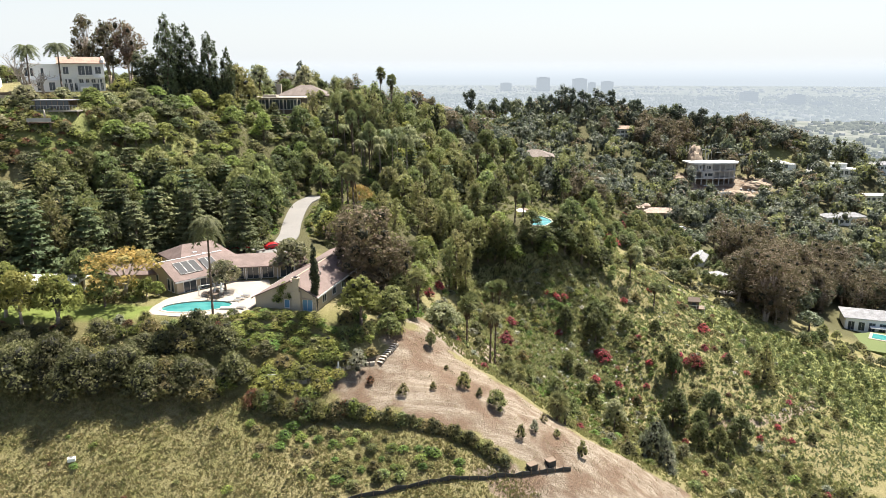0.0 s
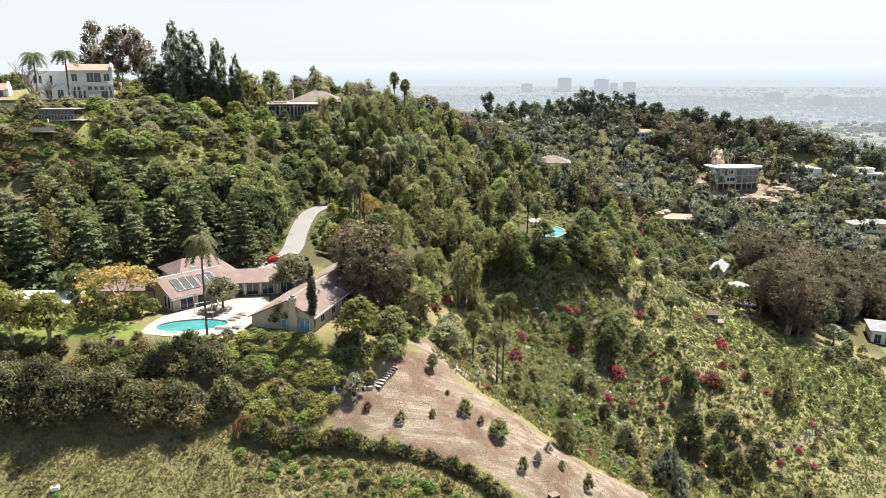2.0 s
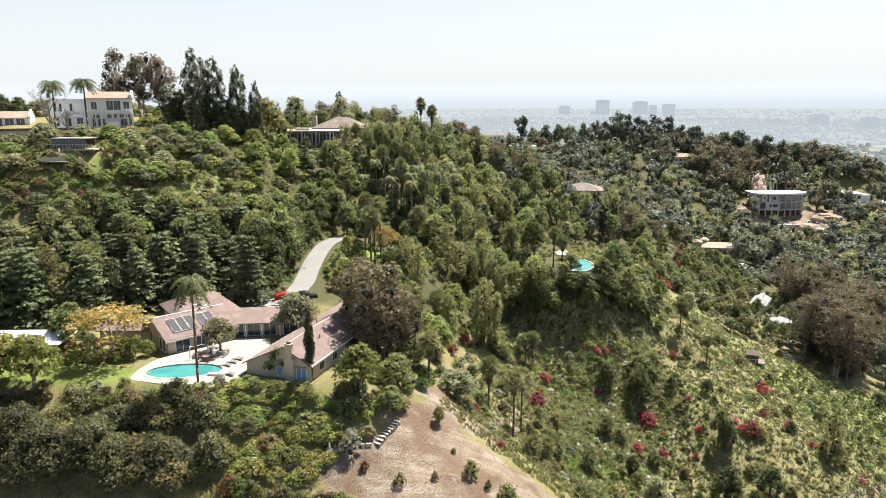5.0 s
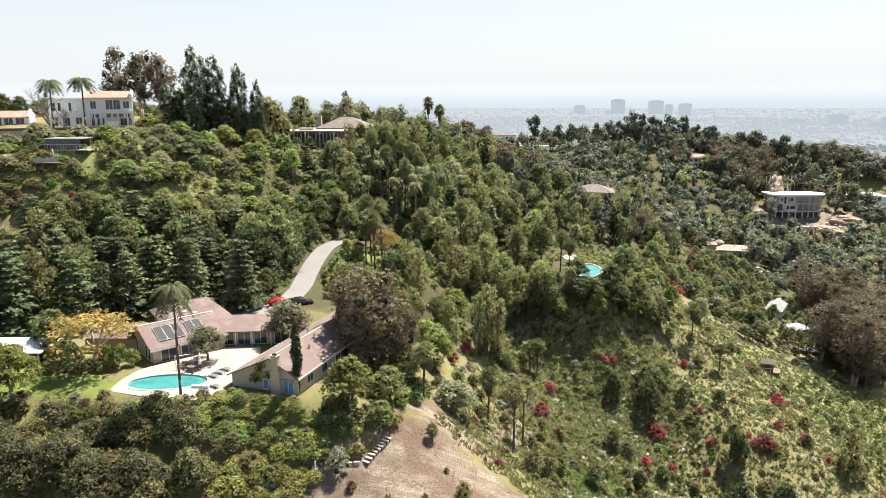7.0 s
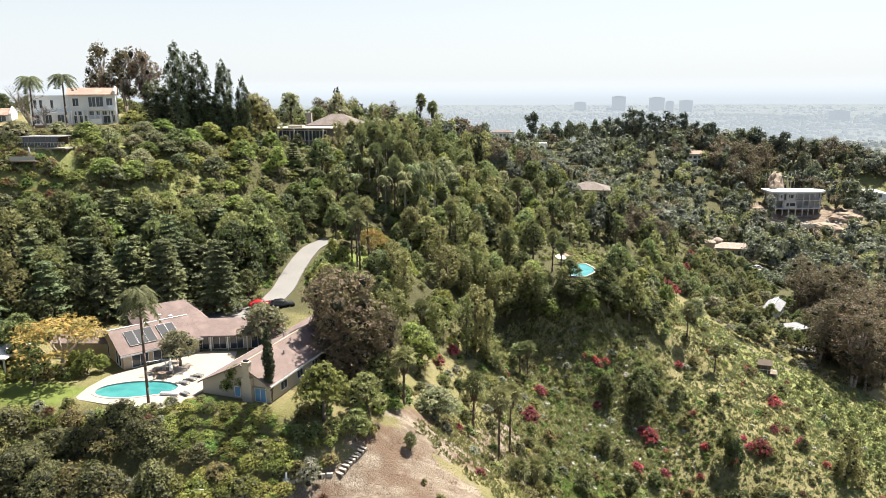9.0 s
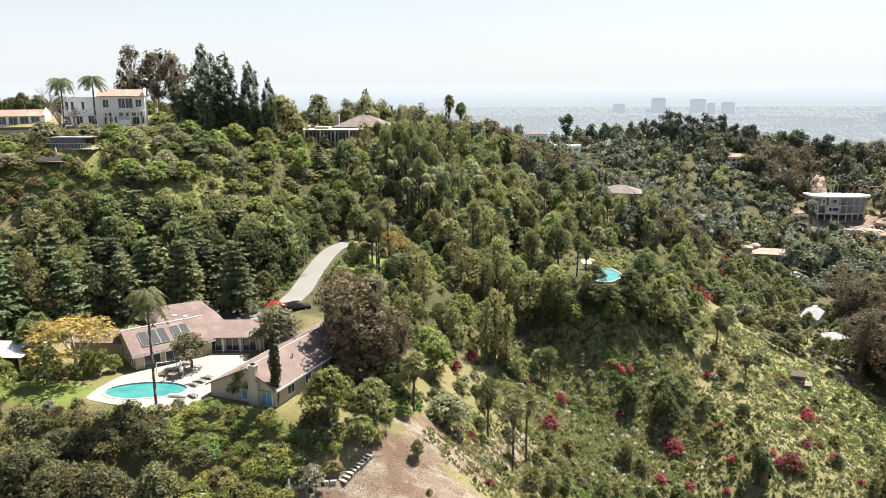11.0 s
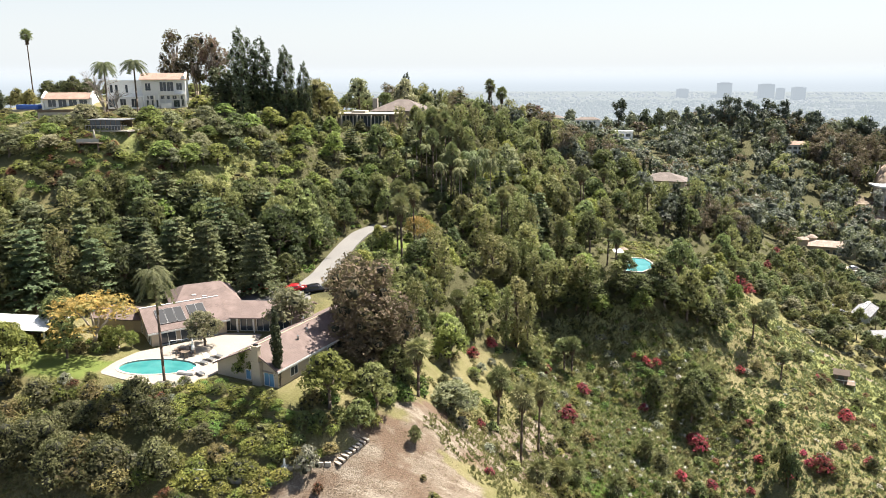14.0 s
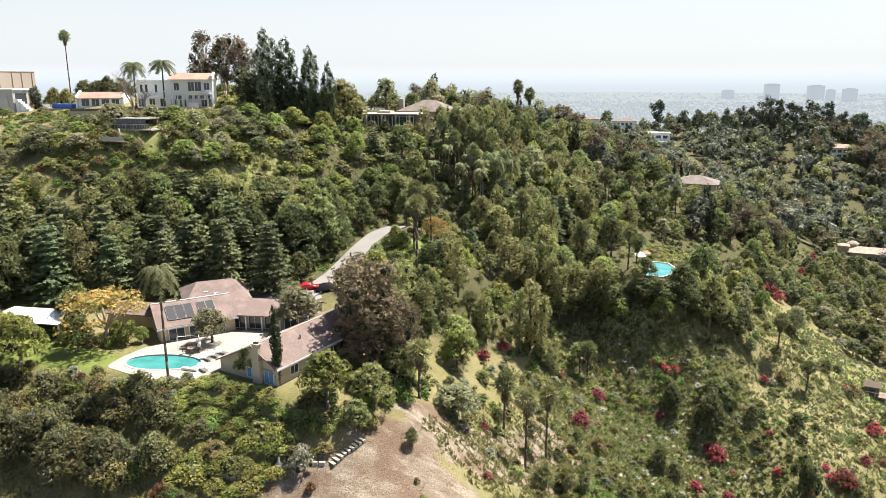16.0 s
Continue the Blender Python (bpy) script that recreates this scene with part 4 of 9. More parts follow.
far_pool = thing("swimming_pool", "turquoise pool on the neighbouring spur", "pool", pose(FAR_POOL[0] - 0.4, FAR_POOL[1], -4.4))
part("coping", ring_slab([(x * 1.14, y * 1.07) for x, y in FP], FP, -0.6, 0.1), M["stone"], far_pool)
part("water", prism(FP, -1.0, -0.05), WATER, far_pool)


def lounger(at):
    root = thing("sun_lounger", "grey slatted sun lounger on the terrace", "lounger", at, "sun loungers by the pool")
    part("seat", boxed(-0.32, -0.9, 0.28, 0.32, 0.45, 0.36, bevel=0.02), M["metal"], root)
    part("backrest", boxed(-0.32, 0, 0, 0.32, 0.75, 0.07, bevel=0.02), M["metal"], root, at=pose(0, 0.45, 0.3, 38, 0, 0))
    for x in (-0.28, 0.28):
        for y in (-0.8, 0.4):
            part("leg", boxed(x - 0.03, y - 0.03, 0, x + 0.03, y + 0.03, 0.29), M["metal"], root)
    return root


first = lounger(turned(-33.4, 107.6, 0.06, 70))
for x, y, r in ((-33.0, 108.9, 70), (-32.6, 110.2, 72), (-31.6, 104.2, 60)):
    copy_thing(first, turned(x, y, 0.06, r))

table = thing("patio_table", "round metal garden table on the terrace", "table", turned(-37.2, 109.5, 0.06, 0))
t = bmesh.new()
tube(t, (0, 0, 0.70), (0, 0, 0.74), 0.65, 0.65, 20)
part("tabletop", t, M["timber"], table)
part("pedestal", tube(bmesh.new(), (0, 0, 0), (0, 0, 0.70), 0.12, 0.06, 8), M["timber"], table)


def garden_chair(at):
    root = thing("garden_chair", "dark metal garden chair at the table", "chair", at, "chairs round the patio table")
    part("seat", boxed(-0.24, -0.24, 0.42, 0.24, 0.24, 0.47, bevel=0.02), M["timber"], root)
    part("backrest", boxed(-0.24, 0.2, 0.47, 0.24, 0.25, 0.95, bevel=0.02), M["timber"], root)
    for x in (-0.21, 0.21):
        for y in (-0.21, 0.21):
            part("leg", boxed(x - 0.02, y - 0.02, 0, x + 0.02, y + 0.02, 0.43), M["timber"], root)
    return root


c0 = garden_chair(turned(-37.2, 110.6, 0.06, 0))
for i in range(1, 5):
    a = i * 72
    copy_thing(c0, pose(-37.2 - 1.1 * math.sin(radians(a)), 109.5 + 1.1 * math.cos(radians(a)), 0.06, 0, 0, a))
parasol = thing("closed_parasol", "closed white parasol beside the patio table", "parasol", turned(-36.2, 109.9, 0.06, 0))
part("pole", tube(bmesh.new(), (0, 0, 0), (0, 0, 2.6), 0.04, 0.03, 8), M["metal"], parasol)
cl = bmesh.new()
tube(cl, (0, 0, 0.9), (0, 0, 1.6), 0.26, 0.2, 10)
tube(cl, (0, 0, 1.6), (0, 0, 2.6), 0.2, 0.04, 10)
part("canopy", cl, M["canvas"], parasol, flat=False)
frame_ob = thing("swing_frame", "white tubular swing frame on the terrace", "swing", turned(-38.8, 110.6, 0.06, 35))
sw = bmesh.new()
for x in (-1.3, 1.3):
    tube(sw, (x, -0.7, 0), (x, 0, 1.9), 0.05, 0.05, 6)
    tube(sw, (x, 0.7, 0), (x, 0, 1.9), 0.05, 0.05, 6)
tube(sw, (-1.3, 0, 1.9), (1.3, 0, 1.9), 0.05, 0.05, 6)
part("frame", sw, M["trim"], frame_ob)
part("bench", boxed(-0.8, -0.3, 0.45, 0.8, 0.3, 0.55, bevel=0.03), M["timber"], frame_ob)

gazebo = thing("gazebo", "open white canvas pavilion roof on posts beside the lawn", "pavilion", turned(-72.0, 107.0, 0, 6))
gr = hip_roof(12.4, 5.6, 2.55, 3.8, 0.5, 3.2, 0.1)
part("canopy", gr, M["canvas"], gazebo)
for x in (0.2, 4.2, 8.2, 12.2):
    for y in (0.2, 5.4):
        part("post", boxed(x - 0.1, y - 0.1, -0.3, x + 0.1, y + 0.1, 2.5), M["trim"], gazebo)
part("back_wall", boxed(0.2, 5.6, -0.3, 12.2, 5.8, 2.4), M["stucco"], gazebo)
part("bench", boxed(7.0, 3.5, 0, 11.0, 4.3, 0.5, bevel=0.05), M["timber"], gazebo)

# ---- the drive and the cars on it ----


def ribbon(line, wide, lift, thick=0.25, cuts=6):
    """A road slab that follows a line; heights come from the line."""
    pts = []
    for (ax, ay, az), (bx, by, bz) in zip(line, line[1:]):
        for i in range(cuts):
            k = i / cuts
            pts.append(Vector((ax + (bx - ax) * k, ay + (by - ay) * k, az + (bz - az) * k)))
    pts.append(Vector(line[-1]))
    for _ in range(3):
        pts = [pts[0]] + [(a + 2 * b + c) / 4 for a, b, c in zip(pts, pts[1:], pts[2:])] + [pts[-1]]
    bm, rows_ = bmesh.new(), []
    for i, p in enumerate(pts):
        d = (pts[min(i + 1, len(pts) - 1)] - pts[max(i - 1, 0)])
        side = Vector((-d.y, d.x, 0)).normalized() * wide / 2
        rows_.append([bm.verts.new(p + side * s + Vector((0, 0, lift - t))) for s, t in ((1, 0), (-1, 0), (-1, thick), (1, thick))])
    for a, b in zip(rows_, rows_[1:]):
        for i in range(4):
            bm.faces.new((a[i], a[(i + 1) % 4], b[(i + 1) % 4], b[i]))
    bm.faces.new(rows_[0])
    bm.faces.new(rows_[-1][::-1])
    bmesh.ops.recalc_face_normals(bm, faces=bm.faces)
    return bm


tagged(part("road", ribbon([(-34, 136, 0.45), *ROAD[0:0], (-33.6, 143, 0.9), (-33.6, 150, 1.2), (-35.2, 160, 1.6), (-36.0, 170, 2.65), (-36.0, 178, 3.5), (-33.5, 185, 4.0)], 4.3, 0.3, 0.5), M["asphalt"]),
       "pale sunbleached asphalt drive climbing between trees", "road", kind="structure")
tagged(part("forecourt", prism([(-46, 134.2), (-38, 131.5), (-31, 134), (-29.5, 142), (-31, 148), (-36, 148), (-40, 142.5), (-47, 139)], -0.3, 0.62), M["asphalt"]),
       "asphalt forecourt behind the ranch house", "pavement", kind="structure")


def car(name, label, paint, at, tall=1.7, long_=4.6, boxy=True):
    root = thing(name, label, "car", at)
    w, h = 0.9, tall
    side = [(-long_ / 2, 0.35), (long_ / 2, 0.35), (long_ / 2, 0.8), (long_ / 2 - 0.1, 0.95), (long_ / 2 - 1.15, 1.02), (long_ / 2 - 1.75, h - 0.06), (long_ / 2 - 2.1, h), (-long_ / 2 + (0.5 if boxy else 1.3), h), (-long_ / 2 + (0.12 if boxy else 0.55), 1.05), (-long_ / 2, 0.95)]
    bm = bmesh.new()
    a, b = [bm.verts.new((x, -w, z)) for x, z in side], [bm.verts.new((x, w, z)) for x, z in side]
    bm.faces.new(a)
    bm.faces.new(b[::-1])
    for i in range(len(side)):
        bm.faces.new((a[i], a[(i + 1) % len(side)], b[(i + 1) % len(side)], b[i]))
    bmesh.ops.recalc_face_normals(bm, faces=bm.faces)
    bmesh.ops.bevel(bm, geom=bm.edges[:], offset=0.06, segments=2, affect="EDGES", clamp_overlap=True)
    body = part("body", bm, M[paint], root, flat=False)
    for y0 in (-w - 0.012, w - 0.012):
        part("side_window", boxed(-long_ / 2 + 0.6, y0, 1.06, long_ / 2 - 1.85, y0 + 0.024, h - 0.16, bevel=0.01), M["glass"], body)
    part("windscreen", boxed(-0.01, -w + 0.1, 0, 0.02, w - 0.1, 0.62), M["glass"], body, at=pose(long_ / 2 - 1.2, 0, 1.05, 0, -44, 0))
    part("rear_window", boxed(-0.02, -w + 0.12, 0, 0.01, w - 0.12, 0.5), M["glass"], body, at=pose(-long_ / 2 + 0.12, 0, 1.1, 0, 20, 0))
    for x in (-long_ / 2 + 0.85, long_ / 2 - 0.9):
        for y in (-w + 0.02, w - 0.02):
            tyre = part("wheel", tube(bmesh.new(), (x, y - 0.11, 0.33), (x, y + 0.11, 0.33), 0.33, 0.33, 16), M["rubber"], root)
            part("rim", tube(bmesh.new(), (x, y - 0.125, 0.33), (x, y + 0.125, 0.33), 0.19, 0.19, 12), M["metal"], tyre)
    return root


car("parked_car", "red sport utility car parked on the forecourt", "red", turned(-41.7, 138.6, 0.62, 18), 1.75)
car("parked_car", "small red car parked behind the house", "red", turned(-34.6, 140.4, 0.62, 25), 1.45, 4.2, False)
car("parked_car", "black car parked beside the garage", "black", turned(-30.8, 140.6, 0.62, 30), 1.6, 4.5, False)

# ---- the white house on the ridge and its neighbours ----
wh = simple_house("hilltop_house", "white two-storey stucco house with clay tile roof on the ridge", turned(-104.02, 196.49, 31.3, 28), 11.0, 9.0, 7.4, "white", "gable", "tile",
                  [(0.9, 4.5, 1.3, 1.9), (4.6, 4.3, 1.6, 2.4), (6.4, 4.3, 1.6, 2.4), (8.8, 4.6, 1.4, 1.8), (1.2, 2.2, 1.5, 0.9), (4.6, 2.2, 1.1, 0.9), (6.2, 2.2, 1.0, 0.9), (7.6, 2.2, 1.0, 0.9), (9.2, 2.2, 1.0, 0.9), (0.9, 0.1, 0.8, 1.9), (2.2, 0.1, 0.8, 1.9), (3.4, 0.1, 0.8, 1.9), (7.8, 0.1, 1.6, 1.8), (9.9, 0.3, 0.6, 1.8)], 1.6, -3, 0.5)
part("parapet", boxed(10.3, -0.15, 7.3, 11.15, 9.1, 8.3), M["white"], wh)
part("gable_parapet", gable_roof(0.5, 9.3, 7.5, 7.5, 9.3, 4.65, 0.05), M["white"], wh, at=pose(10.8, -0.15, 0))
for x in (0.2, 1.6, 2.9, 4.0, 5.6, 7.0, 9.4, 10.7):
    part("pilaster", boxed(x, -0.9, -0.5, x + 0.28, -0.6, 3.3), M["white"], wh)
part("balcony", boxed(4.2, -1.1, 3.35, 10.9, 0, 3.6), M["white"], wh)
part("railing", boxed(4.2, -1.1, 3.6, 8.4, -1.02, 4.3), M["trim"], wh)
part("stair", boxed(4.6, -2.0, -0.5, 7.4, -0.6, 1.2), M["white"], wh)
part("left_block", boxed(-9.2, 1.8, -3, -0.003, 9.0, 7.2), M["white"], wh)
part("porch", boxed(-8.6, -0.6, -3, -0.003, 1.8, 2.9), M["white"], wh)
for x in (-8.4, -5.6, -2.8):
    opening(wh, pose(x, -0.6, 0.2), 1.4, 2.1)
for x in (-8.2, -6.9, -4.4):
    opening(wh, pose(x, 1.8, 4.0), 0.6, 2.0, bars=0)
terrace = thing("terrace", "long stone retaining terrace in front of the white house", "terrace", turned(-124, 181.0, 30.0, 28))
part("slab", boxed(0, 0, -3.2, 34, 8, 0.5), M["stone"], terrace)
part("rail", boxed(0, 0.05, 0.5, 34, 0.25, 1.2), M["timber"], terrace)
guest = simple_house("guest_house", "low white guest house with clay tile roof", turned(-134.7, 195.2, 31.0, 26), 12.0, 7, 2.6, "white", "gable", "tile",
                     [(1.0 + i * 2.7, 0.4, 2.0, 1.9) for i in range(4)], 1.5, -3, 0.5)
for x in (-0.55, 12.05):
    part("end_parapet", gable_walls(0.5, 7.8, 3.0, 3.0, 4.75, 3.9), M["white"], guest, at=pose(x, -0.4, 0))
modern = simple_house("modern_house", "large plain stucco house with flat roof on the ridge", turned(-209, 214, 30.5, 0), 25.5, 14, 11.0, "blush", "flat", "blush", [(19.5, 1.0, 4.5, 4.0), (14, 7, 3, 2), (19, 7, 3, 2)], 0, -4, 0.1)
# flat dark glass band put on the wall to imitate a recess in shade
part("dark_recess", boxed(25.5, 0.0, 4.2, 25.62, 13.0, 5.6), M["glass"], modern)
part("lower_band", boxed(25.5, 0.4, -1.0, 25.6, 13.6, 4.0), M["timber"], modern)
for y in (4.6, 8.4, 12.6):
    part("wall_joint", boxed(25.5, y, 5.8, 25.6, y + 0.25, 11.0), M["timber"], modern)
wingm = thing("flat_annexe", "grey flat-roofed garage annexe with white coping", "house", turned(-186, 203.5, 30.5, 0))
part("wall", boxed(0, 0, -4, 18.5, 6, 5.2), M["concrete"], wingm)
part("coping", boxed(-0.2, -0.2, 5.2, 18.8, 6.2, 5.7), M["white"], wingm)
part("window", boxed(18.5, 1.0, 1.0, 18.58, 5.0, 4.2), M["glass"], wingm)
part("garage_door", boxed(8.0, -0.08, -0.5, 16.5, 0.0, 3.4), M["metal"], wingm)
for k in range(5):
    part("stair_flight", boxed(18.8 + k * 1.0, 0.5, -4, 19.8 + k * 1.0, 2.0, 2.4 - k * 0.7), M["white"], wingm)
cover_ob = thing("pool_cover", "blue covered spa beside the guest house", "spa", turned(-145.2, 196.0, 30.6, 0))
part("cover", boxed(0, 0, 0, 7.5, 2.6, 1.3, bevel=0.25), M["blue"], cover_ob)
part("base", boxed(-1.0, -0.6, -2.5, 9, 4.0, 0.0), M["stone"], cover_ob)
gaz = thing("viewing_deck", "small glazed viewing deck with railing on the slope", "pavilion", turned(-91.5, 160.6, 27.0, 3))
part("deck", boxed(-0.6, -1.0, 0.5, 9.6, 4.5, 0.8), M["stone"], gaz)
part("roof", boxed(-0.4, -0.3, 2.9, 8.0, 4.6, 3.1, bevel=0.05), M["greyroof"], gaz)
part("back_wall", boxed(0, 3.8, 0.8, 7.6, 4.0, 2.9), M["timber"], gaz)
for i in range(7):
    part("post", boxed(i * 1.25, 0, 0.8, i * 1.25 + 0.12, 0.12, 2.9), M["timber"], gaz)
for i in range(15):
    part("baluster", boxed(-0.5 + i * 0.7, -0.95, 0.8, -0.44 + i * 0.7, -0.89, 1.8), M["metal"], gaz)
part("handrail", boxed(-0.6, -1.0, 1.8, 9.6, -0.86, 1.88), M["metal"], gaz)
part("glazing", boxed(0.1, 0.04, 0.9, 7.4, 0.08, 2.9), M["glass"], gaz)
for x in (0.2, 4.5, 9.0):
    part("stilt", boxed(x, 0, -4.0, x + 0.3, 0.3, 0.5), M["timber"], gaz)
plat = thing("lookout", "small railed lookout platform with a white fountain", "platform", turned(-90.2, 154.4, 25.0, 8))
part("platform", boxed(0, 0, 0.3, 5.0, 3.2, 0.5), M["timber"], plat)
part("railing", boxed(0, 0, 0.6, 5.0, 0.08, 1.4), M["metal"], plat)
for x in (0.2, 4.5):
    part("stilt", boxed(x, 0.1, -2.8, x + 0.3, 0.4, 0.2), M["timber"], plat)
f = bmesh.new()
tube(f, (3.2, 1.6, 0.6), (3.2, 1.6, 1.1), 0.5, 0.35, 10)
tube(f, (3.2, 1.6, 1.1), (3.2, 1.6, 3.2), 0.3, 0.1, 10)
part("fountain", f, M["stone"], plat, flat=False)

# ---- round-roofed pavilion house on the ridge ----
pav = simple_house("pavilion_house", "low glazed house with pale flat roof and tile hip roof behind", turned(-62.6, 232.0, 24.6, 1), 17.0, 10, 3.7, "timber", "flat", "stone",
                   [(0.6 + i * 2.3, 0.2, 2.0, 3.0) for i in range(7)], 0, -4, 0.8)
part("hip_roof", hip_roof(17.5, 14, 4.1, 7.6, 0.5, 6.9), M["pavroof"], pav, at=pose(5.8, 15.5, 0))
part("rear_wall", boxed(6.2, 15.8, -3, 22.8, 29, 4.0), M["stucco"], pav)
part("chimney", boxed(4.6, 20.5, 3.6, 6.2, 22.0, 8.0, bevel=0.05), M["stone"], pav, "grey stone chimney")
for x in (1.5, 6.5, 11.0, 15.4):
    part("column", boxed(x, -1.6, -1.0, x + 0.4, -1.2, 3.6), M["stone"], pav)
part("planted_roof_edge", boxed(4.0, 1.5, 3.98, 8.5, 5, 4.7, bevel=0.1), M["stone"], pav)
for k, (x0, x1, y0, z) in enumerate(((-60, -46, 226, 22.6), (-58, -45, 219, 20.2), (-56, -43, 213.5, 17.6))):
    tr = thing("retaining_wall", "pale stone retaining wall with garden terrace", "wall", pose(0, 0, 0), "garden terrace walls")
    part("wall", boxed(x0, y0, z - 4.0, x1, y0 + 0.5, z + 0.2), M["stone"], tr)
    part("coping", boxed(x0 - 0.1, y0 - 0.1, z + 0.2, x1 + 0.1, y0 + 0.6, z + 0.35), M["stone"], tr)

# ---- houses across the canyon ----
W3 = [(1.0 + i * 2.6, 0.6, 1.5, 1.6) for i in range(4)]
hh = simple_house("hillside_house", "beige hillside house with low tile hip roof", turned(31.0, 290.0, -3.5, -6), 14, 11, 6.4, "stucco", "hip", "pavroof", [(1 + i * 3, 3.8, 2.0, 1.8) for i in range(4)] + [(1 + i * 3, 0.8, 2.0, 2.0) for i in range(4)], 2.6, -6, 0.9)
pale_h = simple_house("boxy_house", "pale flat-roofed boxy house among trees", turned(12, 540, -4, 4), 20, 10, 7.6, "white", "flat", "white", [(2 + i * 4.4, 4.0, 3.2, 2.0) for i in range(4)], 0, -8, 0.4)
part("lower_storey", boxed(2, -5, -10, 18, 0, 2.4), M["white"], pale_h)
for x, y, z, w, lab in ((-34, 562, 6, 16, "white"), (-62, 530, 8, 13, "stucco"), (-10, 580, 4, 18, "white")):
    simple_house("hillside_house", "white ridge house with flat roof among trees", turned(x, y, z, 3), w, 9, 5.4, lab, "hip", "pavroof", [(1 + i * 3, 2.4, 1.8, 1.8) for i in range(int(w / 3.2))], 2, -7, 0.6)
red_h = simple_house("red_roofed_house", "small white house with red tile roof across the canyon", turned(134, 552, -12, 0), 15, 9, 7.2, "white", "hip", "tile", [(1 + i * 3.4, 4.2, 2.2, 1.8) for i in range(4)] + [(1 + i * 3.4, 1, 2.4, 2.0) for i in range(4)], 2.4, -8, 1.2)
part("lower_terrace", boxed(-18, -2, -8, 0, 8, 1.2), M["concrete"], red_h)
villa = simple_house("villa", "beige villa with clay tile roofs on the spur", turned(112, 384, -43.5, -8), 20, 10, 5.0, "stucco", "hip", "paletile", [(1.2 + i * 3.1, 1.6, 1.6, 2.2) for i in range(6)], 2.2, -6, 0.8)
part("tower", boxed(-4.5, 2, -6, -0.2, 6.5, 7.2), M["stucco"], villa)
part("tower_roof", hip_roof(4.3, 4.5, 7.36, 8.4, 0.5), M["paletile"], villa, at=pose(-4.5, 2, 0))
part("round_tower", tube(bmesh.new(), (2, 9, 0), (2, 9, 7.6), 2.2, 2.2, 16), M["stucco"], villa)
part("round_tower_roof", tube(bmesh.new(), (2, 9, 7.6), (2, 9, 8.6), 2.6, 1.2, 16), M["paletile"], villa)
tagged(part("drive_court", prism([(120 + 5.6 * math.cos(a * 0.3), 352 + 4.0 * math.sin(a * 0.3)) for a in range(21)], -46, floor_at(120, 350) + 0.1), M["patio"]), "pale round driveway court", "pavement", kind="structure")
car("parked_car", "silver car parked on the round court", "metal", turned(122, 351, floor_at(120, 350) + 0.1, 40), 1.6)
grey_h = simple_house("grey_roofed_house", "white house with grey gable roof in the canyon", turned(101, 264, -37.6, 62), 12, 5, 2.8, "white", "gable", "greyroof", W3[:3], 1.3, -5, 0.5)
part("clerestory", boxed(1, 1.9, 2.8, 11.4, 3.1, 4.6), M["white"], grey_h)
for i in range(5):
    part("skylight", boxed(1.6 + i * 2.0, 2.0, 4.6, 2.6 + i * 2.0, 3.0, 4.8), M["metal"], grey_h)
part("side_wing", gable_roof(6, 5, 2.6, 2.6, 3.8, 2.5, 0.4), M["greyroof"], grey_h, at=pose(-0.5, 5.5, 0, 0, 0, 35))
part("side_wing_wall", boxed(-1.6, 6.2, -5, 2.5, 10, 2.6), M["white"], grey_h)
low_h = simple_house("carport", "white flat-roofed carport beside the canyon road", turned(99, 251, -40.5, 20), 9, 6, 2.8, "timber", "flat", "greyroof", [], 0, -4, 0.4)
tagged(part("canyon_road", ribbon([(86, 236, -36.5), (98, 241, -40.0), (108, 244, -41.6), (120, 246, -46)], 8, 0.5, 3.0), M["asphalt"]), "pale asphalt road at the canyon bottom", "road", kind="structure")
low_right = simple_house("garden_house", "white house beside a lawn and pool in the canyon", turned(150, 248, -57, -20), 26, 12, 5.0, "white", "hip", "greyroof", [(1 + i * 3.4, 0.4, 2.0, 3.2) for i in range(6)], 2.0, -5, 0.8)

part("balcony", boxed(8, -2.4, 2.3, 22, 0, 2.55), M["white"], low_right)
gz = floor_at(152, 237) + 1.2
tagged(part("garden_lawn", prism([(140, 228), (150, 222), (164, 233), (160, 243), (146, 240)], gz - 5, gz), M["turf"]), "mown green lawn beside a canyon house", "lawn", kind="structure")
canyon_pool = thing("swimming_pool", "blue rectangular pool with pale coping in a lawn", "pool", pose(153, 236, gz, 0, 0, -35))
part("coping", boxed(-1, -1, -0.6, 15, 6.5, 0.12), M["patio"], canyon_pool)
part("water", boxed(0, 0, 0.0, 14, 5.5, 0.16), WATER, canyon_pool)

# ---- house under construction ----
site = thing("construction_house", "unfinished concrete house of three open storeys with white roof", "house", turned(179, 508, -45.5, 2))
PLAN = [(0, 0), (2, -3.4), (10, -4.6), (24, -3.6), (32, -1.0), (35.5, 4), (34, 12), (0, 12)]
for k in range(4):
    zz = 3.2 + k * 5.3
    grow_ = 1.0 if k < 3 else 1.10
    part("floor_slab" if k < 3 else "roof_slab", prism([(17 + (x - 17) * grow_, 3 + (y - 3) * grow_) for x, y in PLAN], zz, zz + (0.7 if k < 3 else 1.1)), M["concrete" if k < 3 else "white"], site)
